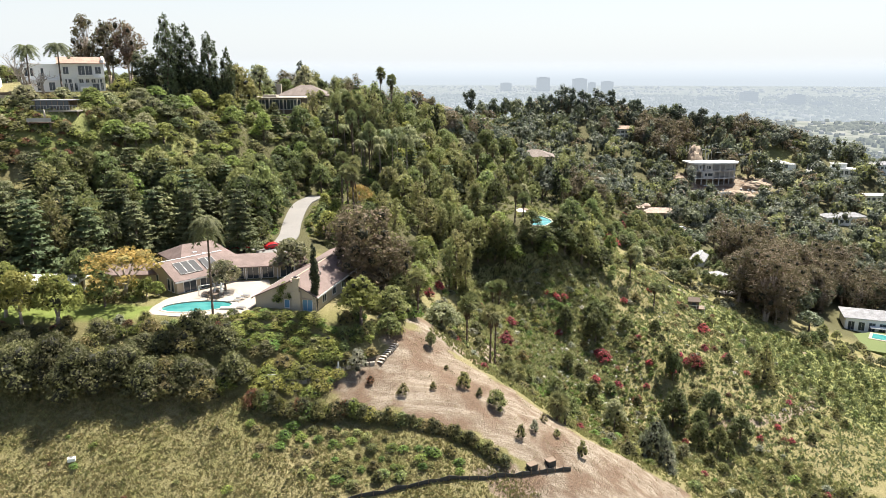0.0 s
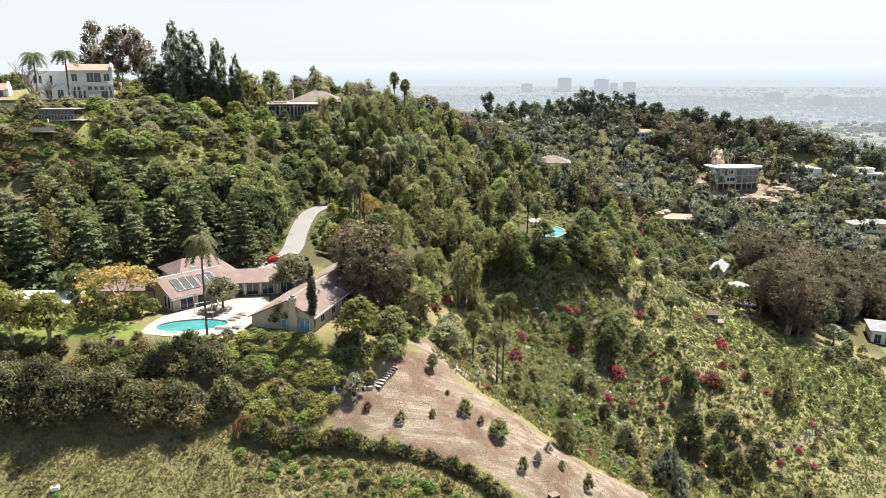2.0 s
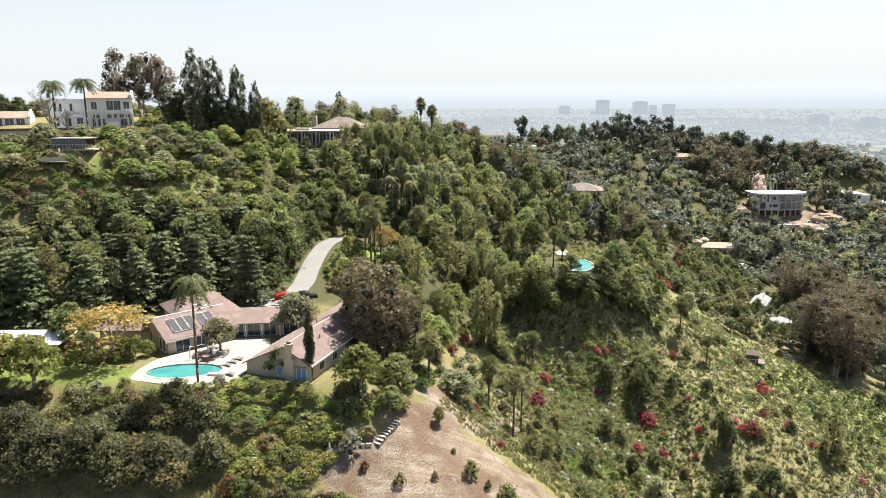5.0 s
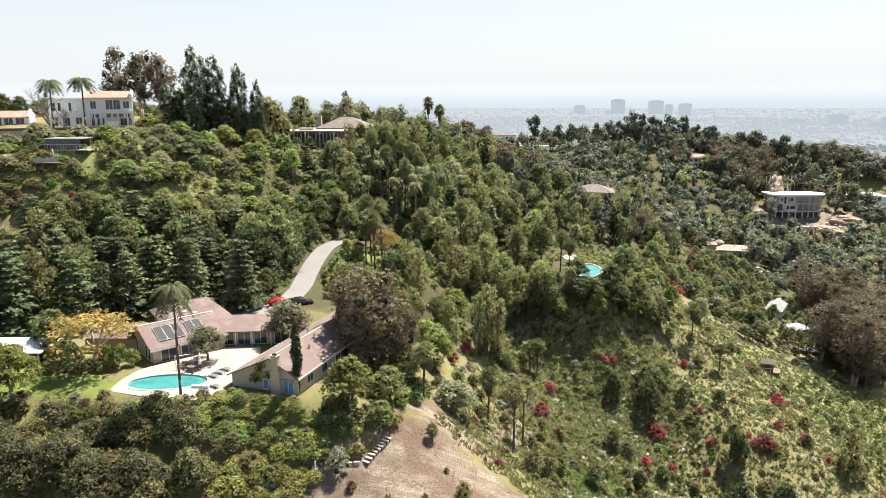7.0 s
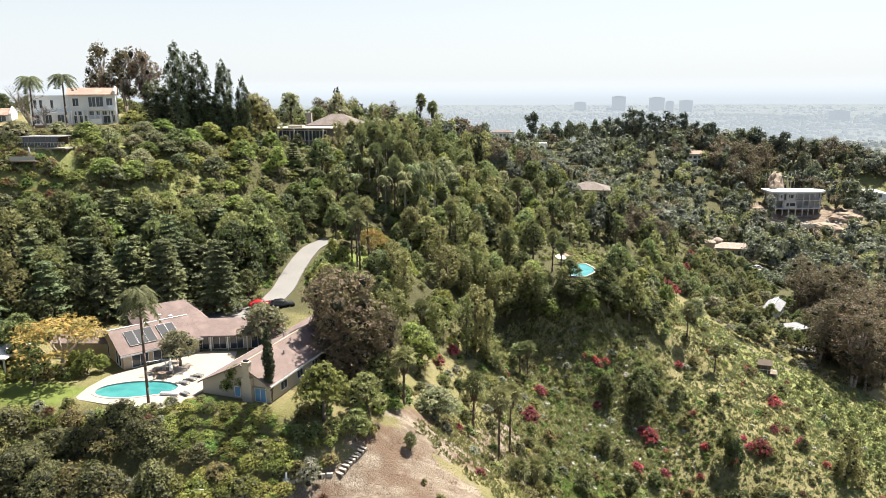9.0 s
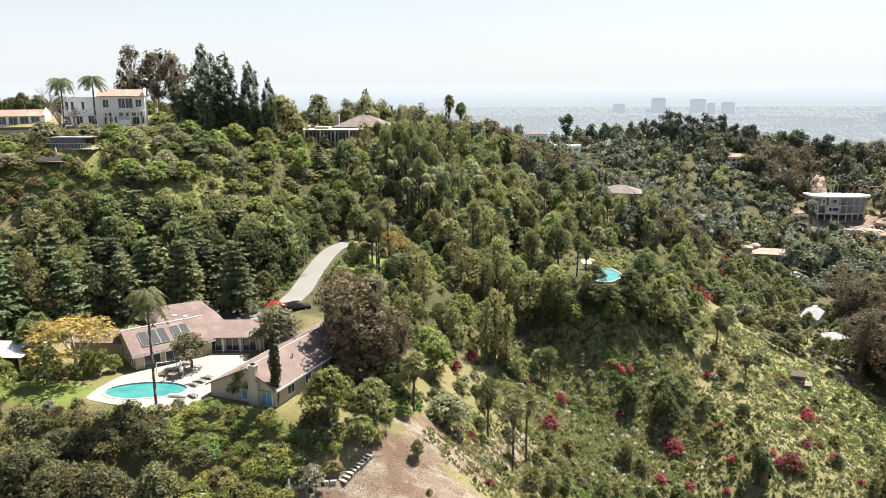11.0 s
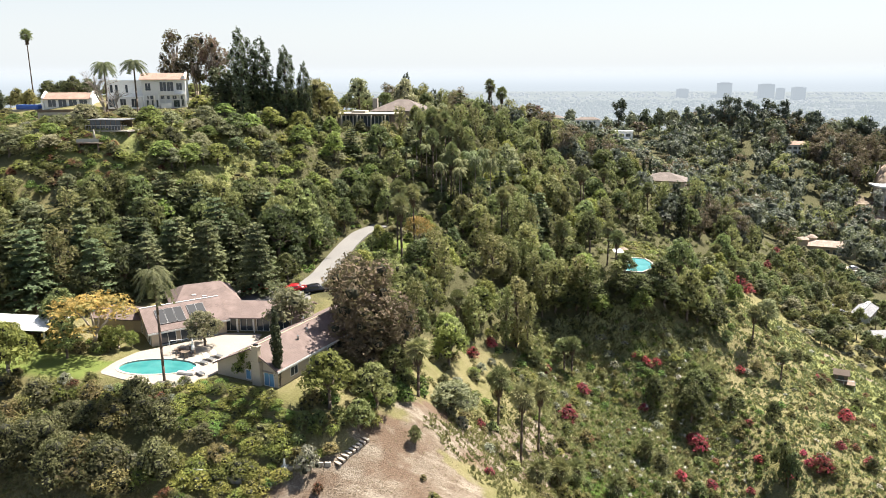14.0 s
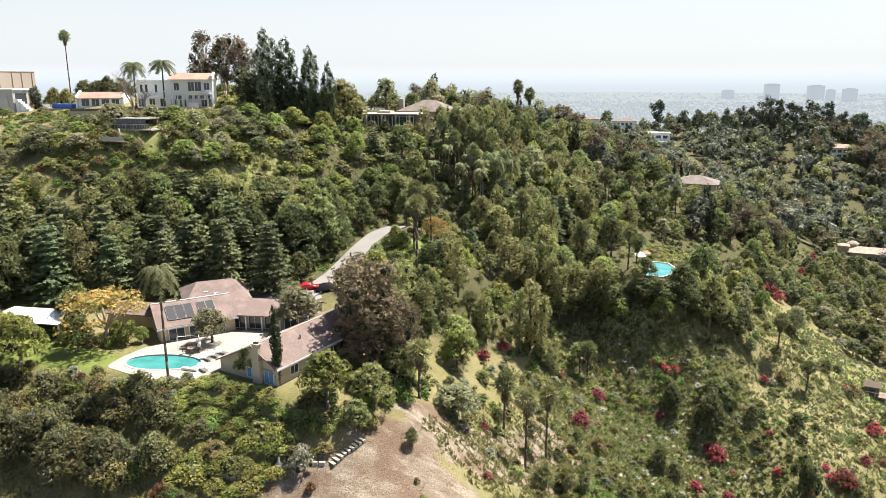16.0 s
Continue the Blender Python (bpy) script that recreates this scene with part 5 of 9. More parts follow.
for k in range(3):
    zz = 3.9 + k * 5.3
    part("core_wall", boxed(1.5, 3.2, zz, 33, 11.5, zz + 4.6), M["timber" if k == 0 else "concrete"], site)
    for i, (x, y) in enumerate(((0.5, 0), (3, -3.0), (7, -4.0), (11, -4.2), (15.5, -4.0), (20, -3.6), (24, -3.2), (28, -2.0), (32, -0.2), (34.5, 4))):
        part("pillar", boxed(x, y, zz, x + 0.6, y + 0.6, zz + 4.6), M["concrete"], site)
    for x0, x1 in (((8, 16.5),) if k == 1 else ((9, 15), (4, 7)) if k == 2 else ()):
        part("infill_wall", boxed(x0, -4.0, zz, x1, -3.5, zz + 4.6), M["concrete"], site)
        # solid dark glass block imitates the shade in an open window
        part("window_void", boxed(x0 + 1.5, -4.05, zz + 1.3, x1 - 1.5 if x1 - x0 > 4 else x1 - 0.6, -3.45, zz + 3.4), M["glass"], site)
part("podium", boxed(-1, -5.2, -6, 36, 12, 3.2), M["concrete"], site)
rw = thing("retaining_wall", "raw concrete retaining wall below the building site", "wall", turned(186, 484, -50, 8))
part("wall", boxed(0, 0, -3, 30, 1.0, 6.5), M["concrete"], rw)
for i in range(3):
    part("pier", boxed(6 + i * 5, -0.5, 0.5, 7.2 + i * 5, 0.0, 5.5), M["concrete"], rw)
rngE = np.random.default_rng(77)
for k, (x, y, w, d, h) in enumerate(((166, 501, 17, 10, 8.5), (158, 511, 17, 11, 10), (171, 488, 14, 9, 6), (207, 484, 21, 9, 6), (222, 494, 17, 11, 8), (231, 503, 11, 9, 7), (190, 531, 24, 9, 23))):
    bm = bmesh.new()
    bmesh.ops.create_icosphere(bm, subdivisions=4, radius=1)
    for v in bm.verts:
        n_ = noise.noise(v.co * 2.2 + Vector((k * 9.1, 0, 0))) * 0.2 + noise.noise(v.co * 6 + Vector((k, 3, 0))) * 0.1
        v.co *= 1 + n_
    mound = part("earth_mound", bm, M["earth"], at=pose(x, y, floor_at(x, y) - 1, 0, 0, k * 40) @ Matrix.Diagonal((w * 0.62, d * 0.62, h * 0.7, 1)))
    tagged(mound, "heaped brown earth on the building site", "earth", "earth mounds on the building site")

rub = bmesh.new()
for k in range(150):
    x, y = rngE.uniform(166, 236), rngE.uniform(478, 497)
    s = rngE.uniform(0.4, 1.5)
    bmesh.ops.create_cube(rub, size=1, matrix=pose(x, y, floor_at(x, y) + s * 0.2, *rngE.uniform(0, 90, 3)) @ Matrix.Diagonal((s * rngE.uniform(0.6, 2.2), s, s * 0.6, 1)))
tagged(part("rubble", rub, M["concrete"]), "broken concrete and rubble on the building site", "rubble", kind="stuff")
tr_ = thing("site_fence", "row of pale posts along the top of the building site", "fence", pose(0, 0, 0))
for k in range(12):
    x, y = 184 + k * 2.6, 534 + k * 0.5
    part("post", boxed(x, y, floor_at(x, y) - 1, x + 0.5, y + 0.5, floor_at(x, y) + 12 + (k % 3)), M["trim"], tr_)
for x in (186, 203, 219):
    part("rail", boxed(x, 534.2, floor_at(x, 535) + 9, x + 12, 534.6, floor_at(x, 535) + 9.5), M["trim"], tr_)

# ---- further houses on the far slopes ----
long_h = simple_house("garden_villa", "long low white house under trees on the far shoulder", turned(240, 540, -34.2, -4), 25, 9, 4.4, "white", "hip", "white", [(1.5 + i * 3.4, 0.8, 2.4, 2.4) for i in range(7)], 1.6, -8, 1.0)
part("side_wing", boxed(25.0, 1, -8, 31, 8, 3.6), M["white"], long_h)
high_h = simple_house("terraced_house", "white terraced house with flat roofs on the far shoulder", turned(297, 541, -39.5, -10), 20, 10, 5.0, "white", "flat", "white", [(1.5 + i * 3.6, 1.0, 2.4, 2.6) for i in range(5)], 0, -8, 0.8)
part("upper_storey", boxed(4, 3, 5.3, 14, 9, 8.6), M["white"], high_h)
part("upper_roof", boxed(3.5, 2.5, 8.6, 14.5, 9.5, 8.9), M["white"], high_h)
part("side_block", boxed(20.0, 2, -8, 28, 9, 3.4), M["white"], high_h)
tagged(part("far_drive", ribbon([(279, 541, floor_at(279, 541)), (286, 548, floor_at(286, 548)), (291, 557, floor_at(291, 557))], 6.5, 0.5, 3.0), M["concrete"]), "pale concrete drive beside the terraced house", "road", kind="structure")

for x, y, z, w, rot, wall, roof in ((232, 300, -60, 20, -15, "white", "greyroof"), (236, 424, -58, 26, 4, "white", "greyroof"), (300, 500, -55, 24, -5, "white", "white"), 
                                    (345, 560, -62, 26, 8, "white", "greyroof"), (310, 430, -62, 18, -20, "stucco", "tile"), (70, 640, -14, 22, 0, "white", "pavroof"), (180, 640, -24, 22, 6, "stucco", "tile"),
                                    (-90, 470, 10, 20, 4, "white", "pavroof"), (420, 640, -75, 24, 12, "white", "tile"), (390, 760, -85, 26, -8, "white", "greyroof")):
    simple_house("far_house", "pale house among trees on the far slope", turned(x, y, floor_at(x, y) + 0.3, rot), w, 10, 4.6, wall, "hip" if roof != "white" else "flat", roof, [(1.5 + i * 3.6, 1.2, 2.2, 2.0) for i in range(int(w / 4))], 2.2, -8, 0.7)

# ---- city towers on the plain ----
TOWERS = [(323, 3705, 54, 43, 0), (511, 3684, 62, 50, 28), (682, 3606, 64, 52, 22), (731, 3545, 33, 27, 4), (792, 3481, 52, 41, 9), (468, 3690, 31, 25, -28), (1080, 2928, 67, 53, -48),
          (1145, 2903, 40, 32, -64), (1202, 2826, 56, 45, -26), (1266, 2742, 60, 48, -62), (1304, 2725, 39, 31, -54), (1311, 2666, 48, 38, -32), (1364, 2582, 53, 43, -56), (1436, 2543, 47, 37, -70)]
for x, y, w, d, top in TOWERS:
    foot = floor_at(x, y) - 6
    tw = thing("office_tower", "hazy grey office tower on the plain", "tower", pose(x, y, foot), "towers on the plain")
    part("shaft", boxed(-w / 2, -d / 2, 0, w / 2, d / 2, top - foot), M["tower"], tw)
    part("plant_room", boxed(-w * 0.3, -d * 0.3, top - foot, w * 0.3, d * 0.3, top - foot + 3), M["tower"], tw)
    tiers = int((top - foot) / 7)
    for k in range(tiers):
        part("window_band", boxed(-w / 2 + 2.5, -d / 2 - 0.5, 3 + k * 7, w / 2 - 2.5, -d / 2, 6.5 + k * 7), M["towerglass"], tw)


def city(name, label, count, near, far, wide, tall, mat, seed, round_=False):
    """Low buildings or tree masses spread over the plain in loose quarters, as one mesh of small solids."""
    rng = np.random.default_rng(seed)
    r, a = np.sqrt(rng.uniform(near ** 2, far ** 2, count * 2)), rng.uniform(radians(-50), radians(58), count * 2)
    x, y = r * np.sin(a), r * np.cos(a)
    quarter = np.sin(x * 0.012 + 2 * np.sin(y * 0.007)) * np.sin(y * 0.011 + seed)
    keep = np.argsort(-(quarter * (1 if round_ else -1) + rng.normal(size=count * 2) * 0.7))[:count]
    x, y = x[keep], y[keep]
    w, d, h = rng.uniform(*wide, count) / 2, rng.uniform(*wide, count) / 2, rng.uniform(*tall, count)
    z = height(x, y)
    slim = 0.55 if round_ else 1.0
    corner = np.array([(sx * (1 if sz == 0 else slim), sy * (1 if sz == 0 else slim), sz) for sz in (0, 1) for sx, sy in ((-1, -1), (1, -1), (1, 1), (-1, 1))], float)
    t = rng.uniform(0, 1.57, count)[:, None]
    ox, oy = w[:, None] * corner[:, 0], d[:, None] * corner[:, 1]
    v = np.stack([x[:, None] + ox * np.cos(t) - oy * np.sin(t), y[:, None] + ox * np.sin(t) + oy * np.cos(t), z[:, None] - 4 + (h[:, None] + 4) * corner[:, 2]], -1)
    tri = np.array([(4, 5, 6), (4, 6, 7), (0, 1, 5), (0, 5, 4), (1, 2, 6), (1, 6, 5), (3, 0, 4), (3, 4, 7)])
    f = (tri[None] + 8 * np.arange(count)[:, None, None]).reshape(-1, 3)
    return tagged(put(name, array_mesh(name, v.reshape(-1, 3), f), M[mat]), label, "city", kind="stuff")


city("city_blocks", "pale low buildings across the hazy plain", 5200, 1350, 4100, (6, 17), (3, 7), "blocks", 301)
city("city_trees", "grey-green street trees across the hazy plain", 13000, 900, 3400, (9, 22), (5, 10), "parks", 302, True)


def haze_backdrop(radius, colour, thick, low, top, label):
    """Added ring that glows to imitate bright haze over the plain, thinning out upwards."""
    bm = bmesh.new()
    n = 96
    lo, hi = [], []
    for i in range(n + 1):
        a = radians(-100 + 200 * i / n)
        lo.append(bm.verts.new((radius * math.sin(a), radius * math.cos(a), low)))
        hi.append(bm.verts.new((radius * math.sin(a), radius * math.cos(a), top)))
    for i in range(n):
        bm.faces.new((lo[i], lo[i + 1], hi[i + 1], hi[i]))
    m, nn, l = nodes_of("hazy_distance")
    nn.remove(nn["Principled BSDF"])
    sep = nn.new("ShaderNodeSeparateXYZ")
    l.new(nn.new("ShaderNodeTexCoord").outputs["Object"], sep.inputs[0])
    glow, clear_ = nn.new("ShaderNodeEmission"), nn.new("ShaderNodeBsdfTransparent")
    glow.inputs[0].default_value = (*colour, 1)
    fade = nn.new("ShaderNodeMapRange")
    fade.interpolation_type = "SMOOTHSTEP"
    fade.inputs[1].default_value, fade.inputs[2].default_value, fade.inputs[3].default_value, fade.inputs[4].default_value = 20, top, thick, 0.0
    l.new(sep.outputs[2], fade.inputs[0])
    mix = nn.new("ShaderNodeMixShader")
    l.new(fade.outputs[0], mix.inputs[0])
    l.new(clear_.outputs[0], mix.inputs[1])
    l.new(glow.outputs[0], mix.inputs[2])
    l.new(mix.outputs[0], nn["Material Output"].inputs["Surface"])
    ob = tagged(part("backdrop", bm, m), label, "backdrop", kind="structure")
    ob.visible_shadow = False
    return ob


haze_backdrop(1250, (0.190, 0.217, 0.243), 0.42, -190, 60, "thin glowing sheet for haze over the near plain")
haze_backdrop(2350, (0.275, 0.306, 0.334), 0.60, -160, 80, "glowing sheet for haze over the middle of the plain")
haze_backdrop(4250, (0.362, 0.388, 0.412), 0.95, -140, 150, "glowing sheet for the pale hazy horizon beyond the city plain")

# ---- plants: how each kind is grown ----
ball_bm = bmesh.new()
bmesh.ops.create_icosphere(ball_bm, subdivisions=1, radius=1)
BALL_V = np.array([v.co[:] for v in ball_bm.verts])
BALL_F = np.array([[v.index for v in f.verts] for f in ball_bm.faces])
ball_bm.free()


def leaves(rng, centres, ways, size, loose=0.55, slim=0.55):
    """Pointed leaves (triangles) at the given places, facing roughly along ways."""
    n = len(centres)
    ways = ways + loose * rng.normal(size=(n, 3))
    ways /= np.linalg.norm(ways, axis=1, keepdims=True) + 1e-9
    side = np.cross(ways, rng.normal(size=(n, 3)))
    side /= np.linalg.norm(side, axis=1, keepdims=True) + 1e-9
    up = np.cross(ways, side)
    s = size * rng.uniform(0.6, 1.35, (n, 1))
    v = np.stack([centres - side * s * slim - up * s * 0.4, centres + side * s * slim - up * s * 0.4, centres + up * s * 0.9], 1)
    return v.reshape(-1, 3), np.arange(3 * n).reshape(n, 3)


def crown_arrays(rng, lobes, count, size, core=0.56, loose=0.55, low=-0.55):
    """Leaves on the skins of lobes (x, y, z, rx, ry, rz), with a dim uneven core in each."""
    lobes = np.asarray(lobes, float)
    area = (lobes[:, 3] * lobes[:, 4] * lobes[:, 5]) ** (2 / 3)
    pick = rng.choice(len(lobes), count, p=area / area.sum())
    way = rng.normal(size=(count, 3))
    way /= np.linalg.norm(way, axis=1, keepdims=True)
    way[:, 2] = np.where(way[:, 2] < low, -way[:, 2], way[:, 2])
    r = rng.uniform(0.36, 1.25, (count, 1)) ** 0.5
    c = lobes[pick, :3] + way * lobes[pick, 3:] * r
    vs, fs = leaves(rng, c, way, size, loose)
    parts_v, parts_f, at = [vs], [fs], len(vs)
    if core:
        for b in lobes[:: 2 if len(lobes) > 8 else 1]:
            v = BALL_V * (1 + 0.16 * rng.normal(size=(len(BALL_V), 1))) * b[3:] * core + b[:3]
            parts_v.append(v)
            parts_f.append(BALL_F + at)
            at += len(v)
    return np.concatenate(parts_v), np.concatenate(parts_f)


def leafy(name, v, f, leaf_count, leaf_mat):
    """A crown's mesh: the first faces are leaves, the rest cores coloured as inner shade."""
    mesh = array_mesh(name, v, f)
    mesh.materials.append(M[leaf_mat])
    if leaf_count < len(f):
        mesh.materials.append(M["shadecore"])
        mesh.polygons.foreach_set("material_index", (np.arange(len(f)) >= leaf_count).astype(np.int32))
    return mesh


def limbs(trunk_r, stem_to, ends, rng, stems=((0, 0),)):
    bm = bmesh.new()
    for sx, sy in stems:
        lean = Vector((sx * 0.6, sy * 0.6, stem_to))
        mid = Vector((sx * 0.35 + rng.normal() * trunk_r, sy * 0.35 + rng.normal() * trunk_r, stem_to * 0.5))
        tube(bm, (sx * 0.2, sy * 0.2, -0.6), mid, trunk_r * 1.25, trunk_r * 0.9, 8)
        tube(bm, mid, lean, trunk_r * 0.92, trunk_r * 0.7, 8)
        for e in ends:
            if len(stems) == 1 or rng.random() < 0.6:
                e = Vector(e)
                knee = lean.lerp(e, 0.5) + Vector((0, 0, 0.08 * e.length))
                tube(bm, lean, knee, trunk_r * 0.55, trunk_r * 0.36, 6)
                tube(bm, knee, e, trunk_r * 0.36, trunk_r * 0.12, 5)
    return bm


PLANTED = []


class Kind:
    """A kind of plant: a few grown forms, each planted first and copied afterwards."""

    def __init__(self, name, label, category, forms, size):
        self.name, self.label, self.category, self.forms, self.size = name, label, category, forms, size
        self.made, self.count = {}, 0

    def plant(self, x, y, h, w, rng, label="", group="", sink=0.15, lean=0.0, z=None):
        which = self.count % len(self.forms)
        self.count += 1
        pw, ph = self.size
        turn = rng.uniform(0, 360)
        PLANTED.append((x, y, w))
        z = floor_at(x, y) - sink if z is None else z
        m = pose(x, y, z, rng.uniform(-lean, lean), rng.uniform(-lean, lean), turn) @ Matrix.Diagonal((w / pw, w / pw, h / ph, 1))
        if which in self.made:
            ob = copy_thing(self.made[which], m)
            ob.matrix_basis = m
            tagged(ob, label or self.label, "", group)
            return ob
        ob = self.forms[which](self)
        ob.matrix_basis = m
        tagged(ob, label or self.label, self.category, group)
        self.made[which] = ob
        return ob


def tree_form(seed, leaf_mat, bark_mat, grow):
    """grow(rng) gives the trunk's bmesh and the crown's arrays."""
    def make(kind):
        rng = np.random.default_rng(seed)
        trunk, (v, f) = grow(rng)
        root = new(kind.name)
        part("trunk", trunk, M[bark_mat], root, flat=False)
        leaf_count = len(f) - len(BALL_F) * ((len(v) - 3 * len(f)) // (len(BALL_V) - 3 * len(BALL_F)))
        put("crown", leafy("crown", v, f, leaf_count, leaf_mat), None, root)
        return root
    return make


def bush_form(seed, leaf_mat, grow):
    def make(kind):
        rng = np.random.default_rng(seed)
        v, f = grow(rng)
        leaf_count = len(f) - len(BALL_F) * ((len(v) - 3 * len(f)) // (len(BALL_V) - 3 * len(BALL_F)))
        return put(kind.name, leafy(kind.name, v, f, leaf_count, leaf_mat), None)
    return make


def grow_round(count, size, n=13, low=0.30, spread=0.33, core=0.56):
    """Broad crown, 8 wide and 8 high."""
    def grow(rng):
        lobes, ends = [], []
        for i in range(n):
            a, k = i * 2.4 + rng.uniform(-0.4, 0.4), math.sqrt((i + 0.5) / n)
            r = rng.uniform(0.95, 1.75) * (13 / max(n, 13)) ** 0.42
            z = 8 * (low + 0.52 * (1 - k ** 1.6) + rng.uniform(-0.05, 0.08)) + 0.6
            x, y = k * 8 * spread * math.cos(a), k * 8 * spread * math.sin(a)
            lobes.append((x, y, min(z, 8 - r * 0.8), r, r, r * rng.uniform(0.7, 0.95)))
            if i % (4 if count > 1000 else 7) == 0:
                ends.append((x * 0.8, y * 0.8, z))
        return limbs(0.24, 2.6, ends, rng), crown_arrays(rng, lobes, count, size, core)
    return grow


def grow_gum(count, size, n=15, stems=3, low_=6.5):
    """Several pale stems and clumps apart from each other, 10 wide and 18 high."""
    def grow(rng):
        lobes, ends = [], []
        for i in range(n):
            a, z = i * 2.4, rng.uniform(low_, 16.8)
            k = rng.uniform(0.25, 1.0) * (1 - abs(z - 11) / 13)
            r = rng.uniform(0.9, 1.7)
            x, y = 4.2 * k * math.cos(a), 4.2 * k * math.sin(a)
            lobes.append((x, y, z, r, r, r * rng.uniform(0.9, 1.3)))
            if i % (4 if count < 700 else 2) == 0 or count > 1200:
                ends.append((x, y, z - 0.4))
        st = [(1.6 * math.cos(j * 2.1), 1.6 * math.sin(j * 2.1)) for j in range(stems)]
        return limbs(0.26, 7.0, ends, rng, st), crown_arrays(rng, lobes, count, size, core=0.40, loose=0.5, low=-1)
    return grow


def grow_oval(count, size):
    """A dense upright oval of many small clumps, 10 wide and 12 high."""
    def grow(rng):
        lobes, ends = [], []
        for i in range(34):
            z = 1.8 + 9.2 * (i + 0.5) / 34
            wide = 4.3 * math.sin(math.pi * min(1, max(0.08, (12.6 - z) / 12.2))) ** 0.6
            a, k = i * 2.4, rng.uniform(0.35, 1.0)
            r = rng.uniform(0.8, 1.4)
            lobes.append((wide * k * math.cos(a) * 0.8, wide * k * math.sin(a) * 0.8, z, r, r, r * rng.uniform(0.9, 1.25)))
            if i % 4 == 0:
                ends.append((wide * k * math.cos(a) * 0.7, wide * k * math.sin(a) * 0.7, z))
        return limbs(0.26, 3.5, ends, rng, ((0.5, 0), (-0.5, 0.3))), crown_arrays(rng, lobes, count, size, core=0.5, loose=0.65, low=-0.8)
    return grow


def grow_wispy(count, size):
    """Tall and feathery, 7 wide and 14 high."""
    def grow(rng):
        lobes, ends = [], []
        for i in range(22):
            z = 2.2 + 11 * (i + rng.uniform(0, 1)) / 22
            k = rng.uniform(0.2, 1) * math.sin(math.pi * min(1, (14.6 - z) / 13)) ** 0.7
            a = i * 2.4
            r = rng.uniform(0.55, 1.05)
            lobes.append((2.6 * k * math.cos(a), 2.6 * k * math.sin(a), z, r, r, r * 1.7))
            if i % 3 == 0:
                ends.append((2.2 * k * math.cos(a), 2.2 * k * math.sin(a), z))
        return limbs(0.18, 6, ends, rng), crown_arrays(rng, lobes, count, size, core=0.36, loose=0.7, low=-1)
    return grow


def grow_column(count, size):
    """A tall dense column of upright clumps with a rounded top, 7 wide and 21 high."""
    def grow(rng):
        lobes = []
        for i in range(40):
            z = 1.5 + 17.8 * i / 39
            wide = 2.7 * min(1, 0.55 + z / 16) * (1 - max(0, (z - 11) / 10.5) ** 1.9)
            a, k = i * 2.4, rng.uniform(0.35, 1.0)
            r = max(0.42, min(1.1, wide * 0.37)) * rng.uniform(0.8, 1.15)
            lobes.append((wide * k * math.cos(a), wide * k * math.sin(a), z, r, r, r * 1.9))
        return limbs(0.3, 8, [(0, 0, 18)], rng), crown_arrays(rng, lobes, count, size, core=0.6, loose=0.65, low=-1)
    return grow


def grow_cone(count, size):
    """A broad dense cone down to the ground, 7 wide and 11 high."""
    def grow(rng):
        lobes = []
        for i in range(46):
            z = 0.6 + 9.8 * (i / 45) ** 1.15
            wide = 2.9 * (1 - (z / 11.4) ** 1.25)
            a, k = i * 2.4, rng.uniform(0.5, 1.0)
            r = max(0.3, 0.95 * (1 - z / 14)) * rng.uniform(0.75, 1.15)
            lobes.append((wide * k * math.cos(a), wide * k * math.sin(a), z, r, r, r * 1.15))
        return limbs(0.22, 4, [(0, 0, 9)], rng), crown_arrays(rng, lobes, count, size, core=0.6, loose=0.65, low=-0.8)
    return grow


def grow_cypress(count, size):
    """A narrow spindle, 2 wide and 11 high."""
    def grow(rng):
        lobes = []
        for i in range(20):
            z = 0.7 + 9.7 * i / 19
            r = 0.85 * (math.sin(math.pi * min(1, 0.16 + 0.84 * (11.2 - z) / 11)) ** 0.8) * rng.uniform(0.82, 1.08)
            r = max(0.22, r if z < 5 else 0.85 * (1 - ((z - 4) / 7.4) ** 1.6))
            lobes.append((rng.normal() * 0.07, rng.normal() * 0.07, z, r, r, 0.75))
        return limbs(0.14, 3, [(0, 0, 9)], rng), crown_arrays(rng, lobes, count, size, core=0.7, loose=0.6)
    return grow


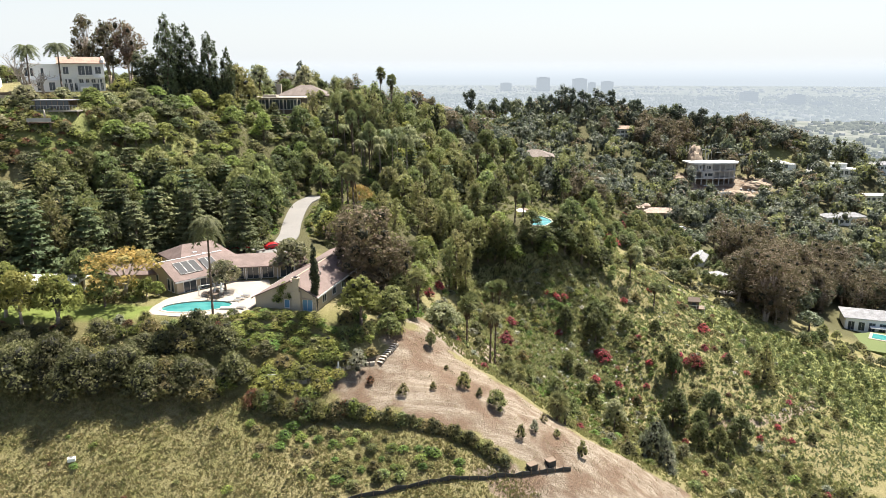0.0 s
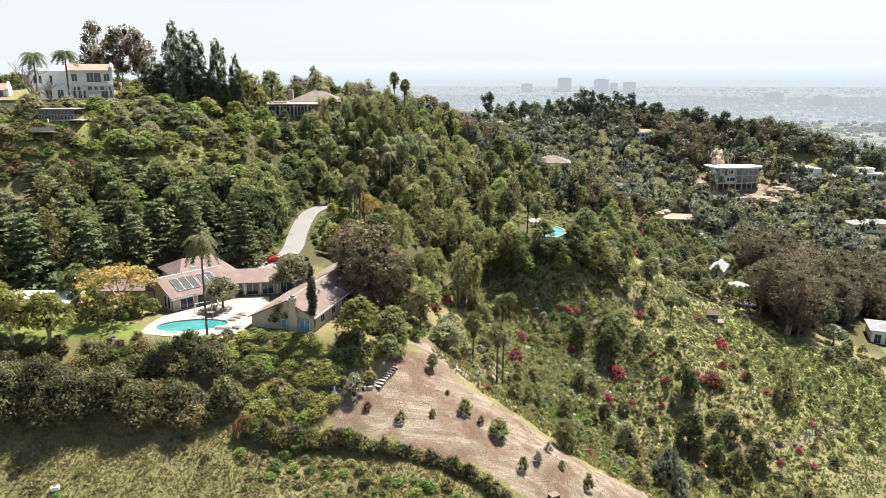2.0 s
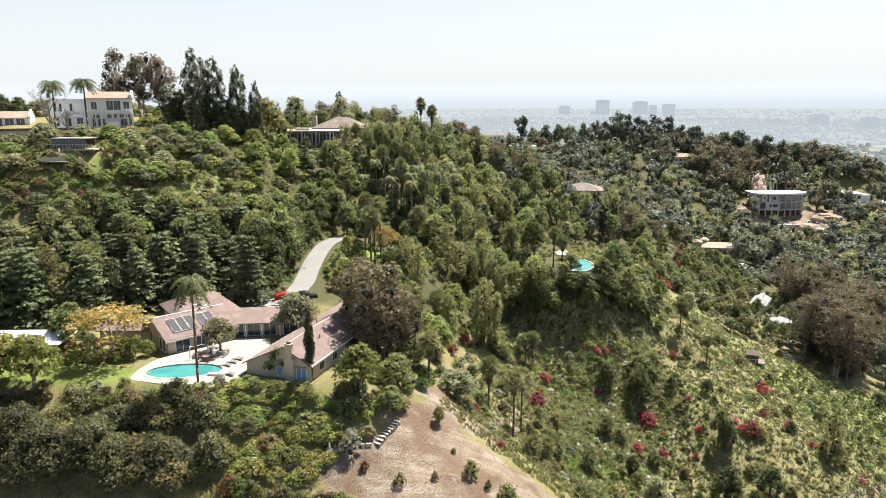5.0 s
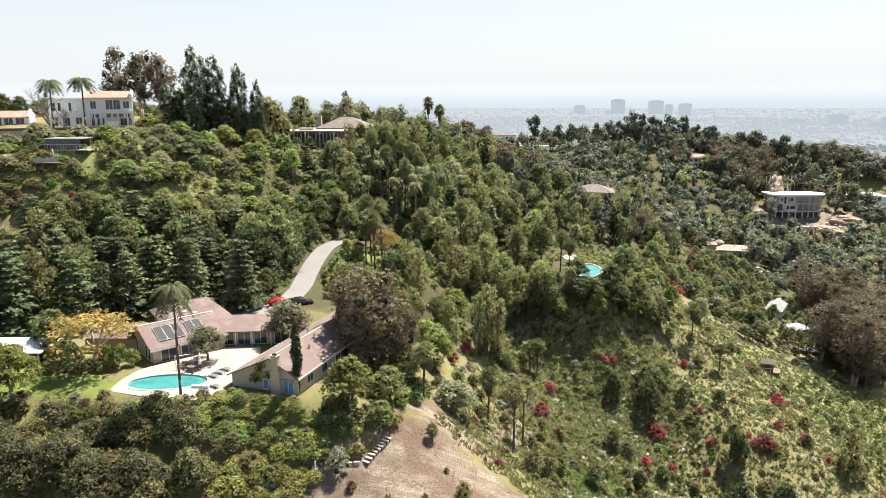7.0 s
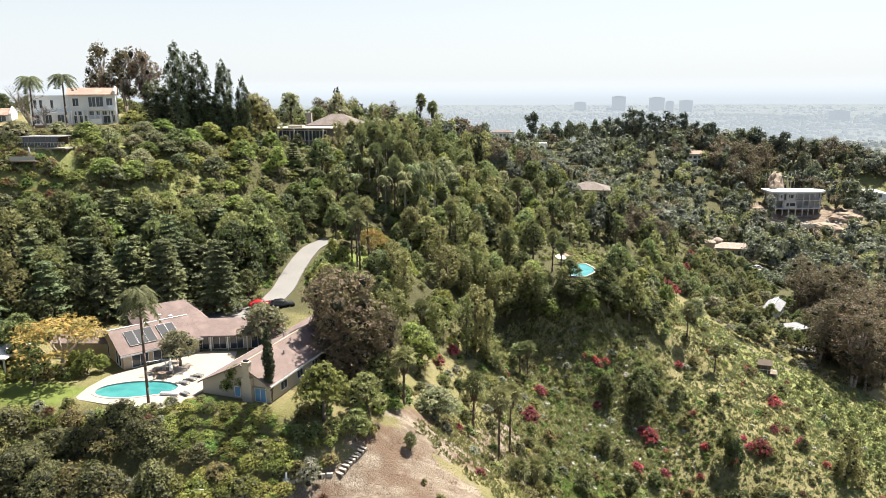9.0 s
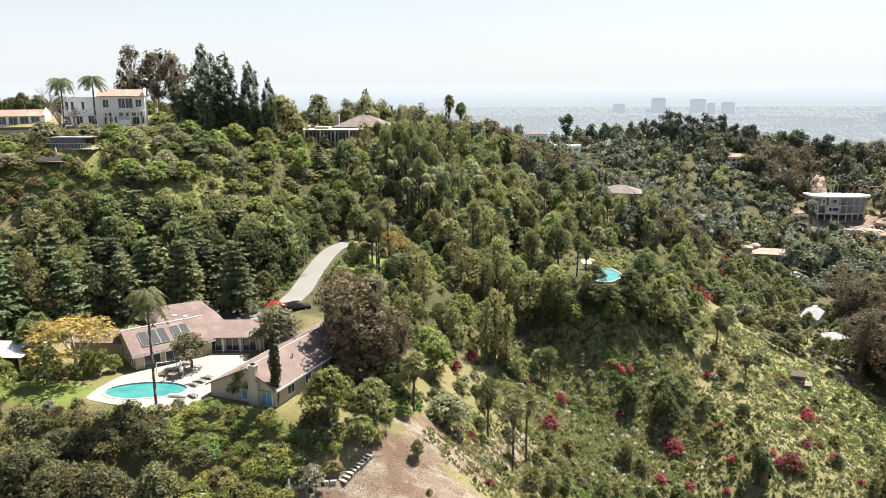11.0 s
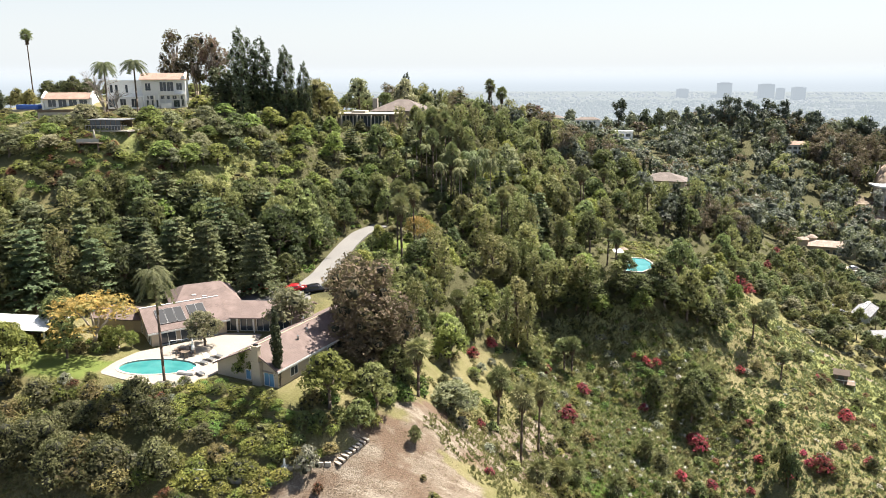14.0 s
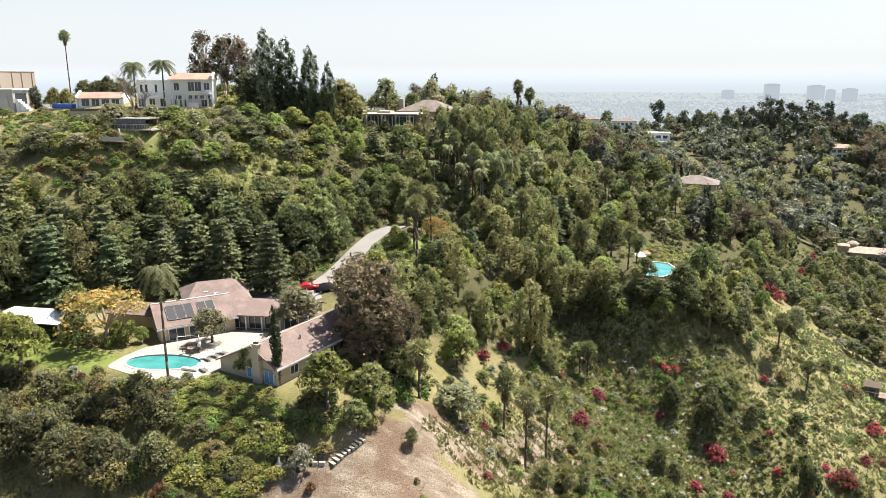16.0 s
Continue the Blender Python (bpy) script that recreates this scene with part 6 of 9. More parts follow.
def grow_cedar(count, size, droop=0.32):
    """Tiers of drooping boughs, 8 wide and 14 high."""
    def grow(rng):
        cs, ws, ends = [], [], []
        tiers = 13
        for i in range(tiers):
            z = 1.6 + 11.8 * i / (tiers - 1)
            reach = 4.2 * (1 - (z - 1) / 13.6) ** 0.75 + 0.25
            for j in range(6):
                a = j * 1.05 + i * 1.7 + rng.uniform(-0.25, 0.25)
                rr = reach * rng.uniform(0.6, 1.15)
                k = max(4, int(count / tiers / 6 * (0.35 + reach / 2.6)))
                s = rng.uniform(0.15, 1, k) ** 0.75
                side = rng.normal(size=k) * 0.42 * (0.25 + s) * (0.35 + rr * 0.2)
                x = rr * s * math.cos(a) - side * math.sin(a)
                y = rr * s * math.sin(a) + side * math.cos(a)
                zz = z + 0.35 * s * rr * 0.3 - droop * (s ** 2) * rr * 0.55 + rng.normal(size=k) * 0.07
                cs.append(np.stack([x, y, zz], -1))
                ws.append(np.tile([0.25 * math.cos(a), 0.25 * math.sin(a), 1.0], (k, 1)))
                if j % 3 == 0 and i % 2 == 0:
                    ends.append((rr * 0.85 * math.cos(a), rr * 0.85 * math.sin(a), z - 0.1))
        bm = bmesh.new()
        tube(bm, (0, 0, -0.6), (0, 0, 7), 0.3, 0.18, 8)
        tube(bm, (0, 0, 7), (0, 0, 13.6), 0.18, 0.04, 6)
        for e in ends:
            tube(bm, (0, 0, e[2] - 0.25), e, 0.06, 0.02, 4)
        return bm, leaves(rng, np.concatenate(cs), np.concatenate(ws), size, 0.45, 0.6)
    return grow


def grow_bush(count, size, n=12, tall=1.0):
    """A low mound, 3 wide and 2.4 high."""
    def grow(rng):
        lobes = []
        for i in range(n):
            a, k = i * 2.4, math.sqrt((i + 0.3) / n)
            r = rng.uniform(0.36, 0.66)
            z = max(r * 0.55, 0.3 + 1.5 * tall * (1 - k ** 1.7) + rng.uniform(-0.15, 0.2))
            lobes.append((1.05 * k * math.cos(a), 1.05 * k * math.sin(a), z, r, r, r * 0.9))
        return crown_arrays(rng, lobes, count, size, core=0.6, low=-0.3)
    return grow


def fan_palm_form(seed, tall):
    """Fan palm: ringed trunk, skirt of dead fronds, head of stiff fans; 4 wide, with the head at the top."""
    def make(kind):
        rng = np.random.default_rng(seed)
        root = new(kind.name)
        bm, bend = bmesh.new(), rng.uniform(-0.25, 0.25, 2)
        for i in range(6):
            a, b = i / 6, (i + 1) / 6
            tube(bm, (bend[0] * a * a, bend[1] * a * a, a * (tall - 1.2) - (0.5 if i == 0 else 0)), (bend[0] * b * b, bend[1] * b * b, b * (tall - 1.2)), 0.24 - 0.08 * a, 0.23 - 0.08 * b, 9)
        part("trunk", bm, M["palmbark"], root, flat=False)
        top = np.array([bend[0], bend[1], tall - 1.2])
        n = 260
        a, d = rng.uniform(0, 6.283, n), rng.uniform(0, 1, n)
        c = np.stack([np.cos(a) * (0.80 - 0.42 * d), np.sin(a) * (0.80 - 0.42 * d), 0.1 - 2.9 * d * min(1, tall / 6)], -1) + top
        put("skirt", array_mesh("skirt", *leaves(rng, c, np.stack([np.cos(a), np.sin(a), 0.2 + 0 * a], -1), 0.45, 0.3, 0.3)), M["thatch"], root)
        vs, fs, at = [], [], 0
        for k in range(40):
            az, el = k * 2.4, math.radians(86 - 142 * (k / 40) ** 1.05 + rng.uniform(-10, 10))
            out = np.array([math.cos(az) * math.cos(el), math.sin(az) * math.cos(el), math.sin(el)])
            flat_side = np.array([-math.sin(az), math.cos(az), 0])
            hub = top + out * rng.uniform(0.85, 1.25) + np.array([0, 0, 0.15])
            twist = rng.normal() * 0.7
            side = flat_side * math.cos(twist) + np.cross(out, flat_side) * math.sin(twist)
            up = np.cross(out, side)
            vs += [top + side * 0.03, top - side * 0.03, hub]
            fs.append((at, at + 1, at + 2))
            at += 3
            for j in range(9):
                b = math.radians(-100 + 25 * j)
                tip = hub + (out * math.cos(b) + side * math.sin(b)) * rng.uniform(1.1, 1.5) - np.array([0, 0, 0.26]) + up * 0.08 * rng.normal()
                q = hub + (out * math.cos(b + 0.13) + side * math.sin(b + 0.13)) * 0.75
                p = hub + (out * math.cos(b - 0.13) + side * math.sin(b - 0.13)) * 0.75
                vs += [hub, p, tip, q]
                fs += [(at, at + 1, at + 2), (at, at + 2, at + 3)]
                at += 4
        put("crown", array_mesh("crown", np.array(vs), np.array(fs)), M["palm"], root)
        return root
    return make


def queen_palm_form(seed, tall, droop=1.0, leaf_mat="feather", bark_mat="palmbark"):
    """Feather palm: smooth slim trunk and arching fronds with hanging leaflets; 6 wide."""
    def make(kind):
        rng = np.random.default_rng(seed)
        root = new(kind.name)
        bm = bmesh.new()
        for i in range(6):
            a, b = i / 6, (i + 1) / 6
            tube(bm, (0.25 * math.sin(a * 2), 0, a * (tall - 1) - (0.5 if i == 0 else 0)), (0.25 * math.sin(b * 2), 0, b * (tall - 1)), 0.22 - 0.07 * a, 0.21 - 0.07 * b, 9)
        tube(bm, (0.23, 0, tall - 1.2), (0.23, 0, tall + 0.2), 0.2, 0.1, 8)
        part("trunk", bm, M[bark_mat], root, flat=False)
        top, vs, fs, at = np.array([0.23, 0, tall]), [], [], 0
        for k in range(26):
            az, lift = k * 2.4, 1.9 - 2.6 * k / 26
            way, side = np.array([math.cos(az), math.sin(az), 0]), np.array([-math.sin(az), math.cos(az), 0])
            long_ = rng.uniform(2.7, 3.3)
            spine = [top + way * long_ * s + np.array([0, 0, lift * s * 1.4 - droop * 2.0 * s * s]) for s in np.linspace(0, 1, 15)]
            for j in range(1, 14):
                for sg in (-1, 1):
                    b0, b1 = spine[j], spine[j + 1]
                    ll = 0.95 * math.sin(math.pi * (0.15 + 0.8 * j / 15)) + 0.15
                    tip = (b0 + b1) / 2 + side * sg * ll * 0.75 + way * 0.25 - np.array([0, 0, ll * rng.uniform(0.35, 0.8)])
                    vs += [b0, b1, tip]
                    fs.append((at, at + 1, at + 2))
                    at += 3
        put("crown", array_mesh("crown", np.array(vs), np.array(fs)), M[leaf_mat], root)
        return root
    return make


def bare_tree_form(seed):
    """Leafless branching tree, 7 wide and 8 high."""
    def make(kind):
        rng = np.random.default_rng(seed)
        bm = bmesh.new()

        def fork(a, way, long_, r, depth):
            b = a + way * long_
            tube(bm, a, b, r, r * 0.65, 6 if depth > 2 else 4)
            if depth:
                for k in range(3 if depth > 1 else 2):
                    w = (way + Vector(rng.normal(size=3)) * 0.55 + Vector((0, 0, 0.12))).normalized()
                    fork(b, w, long_ * rng.uniform(0.6, 0.85), r * 0.6, depth - 1)
        fork(Vector((0, 0, -0.4)), Vector((0, 0, 1)), 2.2, 0.26, 5)
        root = new(kind.name)
        part("trunk", bm, M["palebark"], root, "bare brown branches")
        return root
    return make


K = {
    "round": Kind("broadleaf_tree", "dark green broadleaf tree with rounded uneven crown", "tree",
                  [tree_form(s, "broad", "bark", grow_round(2900, 0.28, 40)) for s in (1, 2, 3, 4)], (8, 8)),
    "bright": Kind("leafy_tree", "bright green leafy garden tree", "tree",
                   [tree_form(s, "bright", "bark", grow_round(1900, 0.36, 26)) for s in (11, 12, 13)], (8, 8)),
    "mid": Kind("canyon_tree", "green canyon tree with dense crown", "tree",
                [tree_form(s, "broad", "bark", grow_round(1150, 0.43, 26)) for s in (21, 22, 23)], (8, 8)),
    "slopetree": Kind("slope_tree", "green tree with rounded crown on the slope", "tree",
                      [tree_form(s, m_, "bark", grow_round(1150, 0.42, 26)) for s, m_ in ((121, "broad"), (122, "wispy"), (123, "pine"), (124, "broad"))], (8, 8)),
    "midolive": Kind("greyish_canyon_tree", "grey-green canyon tree among others", "tree",
                     [tree_form(s, "olive", "bark", grow_round(1000, 0.45, 24)) for s in (24, 25)], (8, 8)),
    "midpine": Kind("canyon_pine", "dark pine on the wooded slope", "tree",
                    [tree_form(s, "pine", "bark", grow_cedar(1500, 0.55)) for s in (26, 27)], (8, 14)),
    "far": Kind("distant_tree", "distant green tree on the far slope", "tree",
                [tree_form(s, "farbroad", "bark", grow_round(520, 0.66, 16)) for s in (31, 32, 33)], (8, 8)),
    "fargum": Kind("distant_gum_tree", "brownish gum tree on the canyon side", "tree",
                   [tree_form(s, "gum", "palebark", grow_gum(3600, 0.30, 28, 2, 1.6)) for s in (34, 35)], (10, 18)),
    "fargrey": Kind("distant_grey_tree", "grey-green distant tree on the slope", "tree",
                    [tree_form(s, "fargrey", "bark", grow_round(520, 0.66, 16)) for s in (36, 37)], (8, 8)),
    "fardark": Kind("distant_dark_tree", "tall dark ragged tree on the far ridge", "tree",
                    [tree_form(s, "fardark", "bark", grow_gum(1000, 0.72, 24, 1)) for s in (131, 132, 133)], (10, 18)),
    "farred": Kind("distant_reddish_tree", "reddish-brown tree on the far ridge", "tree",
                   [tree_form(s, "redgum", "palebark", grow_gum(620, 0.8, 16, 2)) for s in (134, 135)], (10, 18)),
    "bigbank": Kind("large_bank_shrub", "large dense dark green shrub below the pool", "bush",
                    [bush_form(s, "bank", grow_bush(4200, 0.085, 30)) for s in (151, 152, 153)], (3, 2.4)),
    "goldtree": Kind("golden_tree", "rounded golden-olive leafy tree on the slope", "tree",
                     [tree_form(155, "gold", "bark", grow_round(1500, 0.42, 15, low=0.2))], (8, 8)),
    "fineyellow": Kind("yellow_green_shrub", "yellow-green fine-leaved shrub by the house", "bush",
                       [bush_form(s, "yellow", grow_bush(1300, 0.125, 18, 0.8)) for s in (161, 162, 163)], (3, 2.4)),
    "finebright": Kind("bright_green_shrub", "bright green fine-leaved shrub by the house", "bush",
                       [bush_form(s, "lush", grow_bush(1300, 0.12, 18, 0.8)) for s in (164, 165)], (3, 2.4)),
    "bankbush": Kind("bank_shrub", "dense dark green shrub spilling down the bank", "bush",
                     [bush_form(s, m_, grow_bush(1700, 0.125, 20)) for s, m_ in ((141, "bank"), (142, "shrub"), (143, "bank"))], (3, 2.4)),
    "farpine": Kind("distant_conifer", "dark distant conifer on the slope", "tree",
                    [tree_form(s, "dark", "bark", grow_column(520, 0.85)) for s in (38, 39)], (7, 21)),
    "olive": Kind("olive_tree", "grey-green olive tree with spreading crown", "tree",
                  [tree_form(s, "olive", "bark", grow_round(1600, 0.42)) for s in (41, 42)], (8, 8)),
    "citrus": Kind("yellow_green_tree", "yellow-green fruit tree beside the house", "tree",
                   [tree_form(s, "yellow", "palebark", grow_round(1900, 0.36, 12)) for s in (45, 46)], (8, 8)),
    "orange": Kind("orange_tree", "tree with orange-yellow flowering crown", "tree",
                   [tree_form(s, "orange", "palebark", grow_round(1500, 0.30, 17, spread=0.42, low=0.42, core=0)) for s in (47, 48)], (8, 8)),
    "cedar": Kind("cedar_tree", "tall dark green cedar with drooping boughs", "tree",
                  [tree_form(s, "pine", "bark", grow_cedar(2200, 0.40)) for s in (51, 52, 53, 54)], (8, 14)),
    "column": Kind("columnar_tree", "tall dark columnar tree on the ridge", "tree",
                   [tree_form(s, "column", "bark", grow_column(2900, 0.42)) for s in (55, 56, 57)], (7, 21)),
    "cypress": Kind("italian_cypress", "slender dark Italian cypress beside the gable", "tree",
                    [tree_form(58, "dark", "bark", grow_cypress(1800, 0.28))], (2, 11)),
    "cone": Kind("conical_tree", "dense dark olive tree of broad conical shape", "tree",
                 [tree_form(s, "shrub", "bark", grow_cone(1500, 0.36)) for s in (181, 182)], (7, 11)),
    "deep": Kind("dark_tree", "dense dark green tree with rounded crown", "tree",
                 [tree_form(s, "deep", "bark", grow_round(2400, 0.30, 36, low=0.12)) for s in (191, 192, 193)], (8, 8)),
    "silvertree": Kind("silvery_shrub", "large silvery blue-green shrub in the ravine", "bush",
                       [bush_form(s, "silver", grow_bush(1500, 0.15, 24)) for s in (194, 195)], (3, 2.4)),
    "thincypress": Kind("slim_cypress", "slim dark cypress among trees", "tree",
                        [tree_form(59, "dark", "bark", grow_cypress(700, 0.4))], (2, 11)),
    "gum": Kind("gum_tree", "tall gum tree with reddish clumps and bare stems", "tree",
                [tree_form(s, "redgum", "palebark", grow_gum(2000, 0.46, 28, 3, 5.5)) for s in (61, 62, 63)], (10, 18)),
    "browngum": Kind("brown_gum_tree", "brownish gum tree beside the house", "tree",
                     [tree_form(s, "gum", "bark", grow_oval(3600, 0.32)) for s in (64, 65)], (10, 12)),
    "wispy": Kind("feathery_tree", "tall feathery yellow-green tree", "tree",
                  [tree_form(s, "wispy", "bark", grow_wispy(1700, 0.34)) for s in (66, 67, 68)], (7, 14)),
    "fan": Kind("fan_palm", "fan palm with slim trunk and skirt of dead fronds", "palm",
                [fan_palm_form(s, 10) for s in (71, 72, 73)], (5.8, 10)),
    "highfan": Kind("tall_fan_palm", "tall fan palm with slim bare trunk", "palm", [fan_palm_form(s, 13.5) for s in (171, 172)], (5.8, 13.5)),
    "topfan": Kind("sky_palm", "very tall slim fan palm on the ridge", "palm", [fan_palm_form(173, 23)], (5.4, 23)),
    "lowfan": Kind("low_fan_palm", "short stout fan palm in the ravine", "palm", [fan_palm_form(s, 4) for s in (74, 75)], (6.0, 4)),
    "queen": Kind("queen_palm", "tall feather palm with slim trunk", "palm", [queen_palm_form(76, 15, 1.7), queen_palm_form(77, 15, 1.6)], (6, 15)),
    "king": Kind("king_palm", "slender pale-trunked feather palm in a grove", "palm", [queen_palm_form(s, 14, 1.3, "king", "palebark") for s in (176, 177)], (6, 14)),
    "bare": Kind("bare_tree", "leafless brown tree beside the white house", "tree", [bare_tree_form(78)], (7, 8)),
    "bush": Kind("bush", "rounded green bush on the slope", "bush",
                 [bush_form(s, ("shrub", "broad")[s % 2], grow_bush(600, 0.2, 16)) for s in (81, 82, 83, 84)], (3, 2.4)),
    "scrub": Kind("scrub_bush", "dry olive scrub bush on the slope", "bush",
                  [bush_form(s, "scrub", grow_bush(520, 0.2, 16)) for s in (84, 85, 86)], (3, 2.4)),
    "yellowbush": Kind("yellow_green_bush", "yellow-green bush below the house", "bush",
                       [bush_form(s, "yellow", grow_bush(560, 0.2, 16)) for s in (87, 88)], (3, 2.4)),
    "brightbush": Kind("bright_bush", "bright green leafy bush on the bank", "bush",
                       [bush_form(s, "lush", grow_bush(560, 0.2, 16)) for s in (89, 90)], (3, 2.4)),
    "silverbush": Kind("silvery_bush", "silvery grey-green bush on the slope", "bush",
                       [bush_form(s, "silver", grow_bush(560, 0.2, 16)) for s in (91, 92)], (3, 2.4)),
    "boug": Kind("bougainvillea", "crimson flowering bougainvillea bush", "bush",
                 [bush_form(s, "boug", grow_bush(640, 0.19, 16)) for s in (93, 94, 95)], (3.6, 2.9)),
    "rust": Kind("rusty_bush", "rust-red leaved bush on the slope", "bush",
                 [bush_form(s, "rust", grow_bush(560, 0.2, 16)) for s in (96, 97)], (3, 2.4)),
    "flowerbush": Kind("white_flowering_bush", "low bush with white flower heads", "bush",
                       [bush_form(s, "flower", grow_bush(420, 0.15, 7, 0.5)) for s in (98, 99)], (3, 2.4)),
    "sapling": Kind("orchard_sapling", "small young orchard tree on the slope", "tree",
                    [tree_form(s, "broad", "bark", grow_round(220, 0.9, 5, low=0.2, spread=0.26)) for s in (101, 102)], (8, 8)),
}

# ---- single plants: x, y, height, width ----
COLUMNS = [(-74.3, 197, 23.2, 7.2), (-70.9, 201, 22.2, 7.6), (-66.0, 205, 21.4, 7.0), (-61.6, 207, 19.0, 5.2), (-82.4, 200, 12.4, 8.4), (-79.0, 199, 11.2, 8.0), (-74, 203, 11.2, 8.4), (-69.0, 204, 11.0, 7.0), (-64.5, 206, 9.5, 5.6)]
GUMS = [(-104, 212, 20.5, 10.5), (-98, 213, 19.5, 10), (-92, 213, 20.5, 11)]
BROWN_GUMS = [(-13, 117, 15.5, 15), (-16.5, 121.5, 13, 11), (-8.5, 117.5, 12, 10), (-11, 114.5, 11, 11)]
CYPRESSS = [(-19.6, 103.2, 10.8, 1.9)]
QUEENS = [(-35, 101.4, 15, 5.2), (-98.8, 187, 13.4, 6.7), (-105.5, 184, 13.5, 6.5)]
FANS = [(4.6, 128.7, 10.5, 5.4), (12.4, 167.2, 7, 5.4), (14, 167.2, 8.5, 5.4), (53.9, 195, 9, 5.4), (59.3, 188.3, 6, 5.4), (-6.7, 149.8, 8, 5.4), (-4.3, 114, 8, 5.4), (-27.7, 220.4, 16, 5.4), (-21.7, 218.6, 16.5, 5.4), (-19.2, 217.8, 15.5, 5.4), (-31.9, 217.1, 16, 5.4), (-22.2, 211.2, 15, 5.4), (1.5, 189.5, 10, 5.4), (9, 192.8, 11, 5.4), (21.9, 188.6, 9, 5.4), (20, 192.1, 10, 5.4), (52.1, 251, 7, 5.4), (54.5, 250.9, 7, 5.4), (58, 239.7, 7, 5.4), (55.8, 241.4, 7, 5.4), (49.9, 226.5, 6.5, 5.4), (46.9, 227.4, 7, 5.4)]
ORANGES = [(-51, 108.6, 8.5, 13), (-21, 173.7, 7.5, 7)]
GOLDS = [(4.6, 224.2, 13.5, 9), (7.2, 216, 13, 8), (1, 219, 11.5, 7)]
OLIVES = [(-36.8, 113.6, 5.6, 6.5), (-27.2, 122.5, 7, 8.5), (-0.2, 117.7, 5.5, 8), (60.9, 215.2, 8, 7), (40, 117.6, 5, 6.5), (81.6, 272.1, 6, 7)]
CITRUSS = [(-24.7, 104.4, 4.3, 3.8), (-48.4, 109.9, 3.6, 4.2), (-50.8, 110.6, 3.2, 3.8), (-46.9, 111, 2.6, 2.8), (-57.7, 99.4, 7.5, 7), (-56.9, 99.3, 8, 8), (-62.6, 98.7, 9, 8.5), (-66.1, 100.7, 9, 9), (5.2, 240, 3.7, 9.3)]
BRIGHTS = [(-12.7, 103, 8, 8.6), (-11.8, 196, 3.8, 8.4), (-2.9, 200, 4, 6.9)]
ROUNDS = [(-8, 106.3, 6.5, 7.5), (-7.6, 113.8, 6, 6), (-8.3, 101.7, 4.5, 5), (30.9, 167.6, 5.5, 4.2), (39.4, 171.6, 6, 8.5), (42.1, 174, 5, 6), (53.2, 155.6, 8, 5.5), (19.1, 100.3, 5.5, 6), (51.7, 141.9, 6.5, 6), (55.2, 138.3, 6, 5), (36.5, 132.8, 4, 4), (57.4, 132.7, 6, 5), (38.3, 148.5, 3.5, 4), (9.4, 180.5, 7, 6), (36.7, 198.3, 13, 12), (38.1, 187.7, 12, 11), (31.9, 186, 9, 9), (54.1, 253.4, 11, 9), (27.8, 252.1, 12, 8), (14.1, 181.6, 9, 8), (55.7, 251.4, 9, 8), (-78.4, 143.6, 11, 10)]
ROUNDS_MORE = [(-74.9, 146.1, 11, 10), (-70.8, 147.4, 11, 10), (-62.8, 154, 11, 10), (-58.4, 155.5, 11, 10), (-54.5, 158.5, 11, 10), (-74.4, 140.2, 11, 10), (-66.7, 144.6, 11, 10), (-58, 148.3, 11, 10), (-51.8, 150.6, 11, 10), (-42.3, 162.6, 12, 9), (-43.9, 157, 12, 9), (-53.2, 105.1, 6, 6), (-59.9, 112.2, 8, 8)]
WISPYS = [(3, 160.4, 15, 8), (1.4, 157.3, 13, 6), (4, 178.5, 12, 7), (9.2, 179.9, 13, 7), (13.7, 181, 13, 8), (5.3, 160, 14, 6), (16.4, 180, 12, 7), (36, 260.9, 14, 8), (49.4, 288.5, 15, 9), (85, 461.6, 15, 9), (95.6, 452.8, 14, 8), (-4.3, 152.1, 9, 5), (3.3, 190, 6.2, 7.5), (10.4, 200, 4.5, 7.1), (-2.9, 215, 5.2, 7.7)]
DEEPS = [(-151.5, 216, 8.8, 8), (-147, 217, 9, 8), (-142.5, 216, 9.8, 9), (-138, 217, 8.4, 7), (54.4, 154.3, 9.5, 5.5), (50.4, 140.2, 11.0, 8.9), (60.1, 144.5, 7.9, 6.8), (53.7, 133.6, 8.0, 5.4), (63.6, 136.8, 7.7, 7.3), (30.7, 166.4, 8.2, 5.6), (38.1, 166.2, 11.3, 8.3), (46.1, 169.5, 4.6, 3.8), (54.4, 170.0, 5.1, 3.9), (32.8, 142.8, 5.3, 4.0), (58.4, 129.8, 6.0, 4.0), (24, 183, 6.0, 8.5), (30, 184.5, 6.2, 8.5), (36, 187, 8.5, 9), (41, 190.5, 8.5, 9), (18, 182, 7, 8.5), (12, 181, 7, 8.5), (45, 194, 8.5, 8.5), (-41.5, 160.5, 14, 14.5), (-44, 168, 13, 12)]
SILVERS = [(35.9, 107.7, 7.5, 6.4), (39.2, 120.5, 3.6, 3.6), (37.6, 106.1, 3.7, 3.7)]
SLOPE_OLIVES = [(34.9, 131.2, 6.9, 5.7), (47.1, 125.0, 3.8, 3.8)]
KINGS = [(-34.9, 212.9, 7.6, 4.0), (-33.5, 217.9, 8.0, 4.4), (-29.5, 213.9, 10.1, 4.2), (-27.5, 216.5, 11.1, 4.0), (-23.7, 211.7, 11.7, 3.9), (-21.7, 212.4, 13.6, 4.3), (-18.5, 208.4, 13.9, 4.4), (-17.7, 212.4, 14.9, 4.8), (-15.0, 208.7, 16.1, 4.4), (-14.0, 213.3, 16.7, 4.1), (-10.9, 207.1, 18.4, 4.8), (-31.7, 208.0, 8.1, 4.1), (-24.1, 208.6, 10.5, 4.4), (-18.5, 204.9, 12.9, 4.6)]
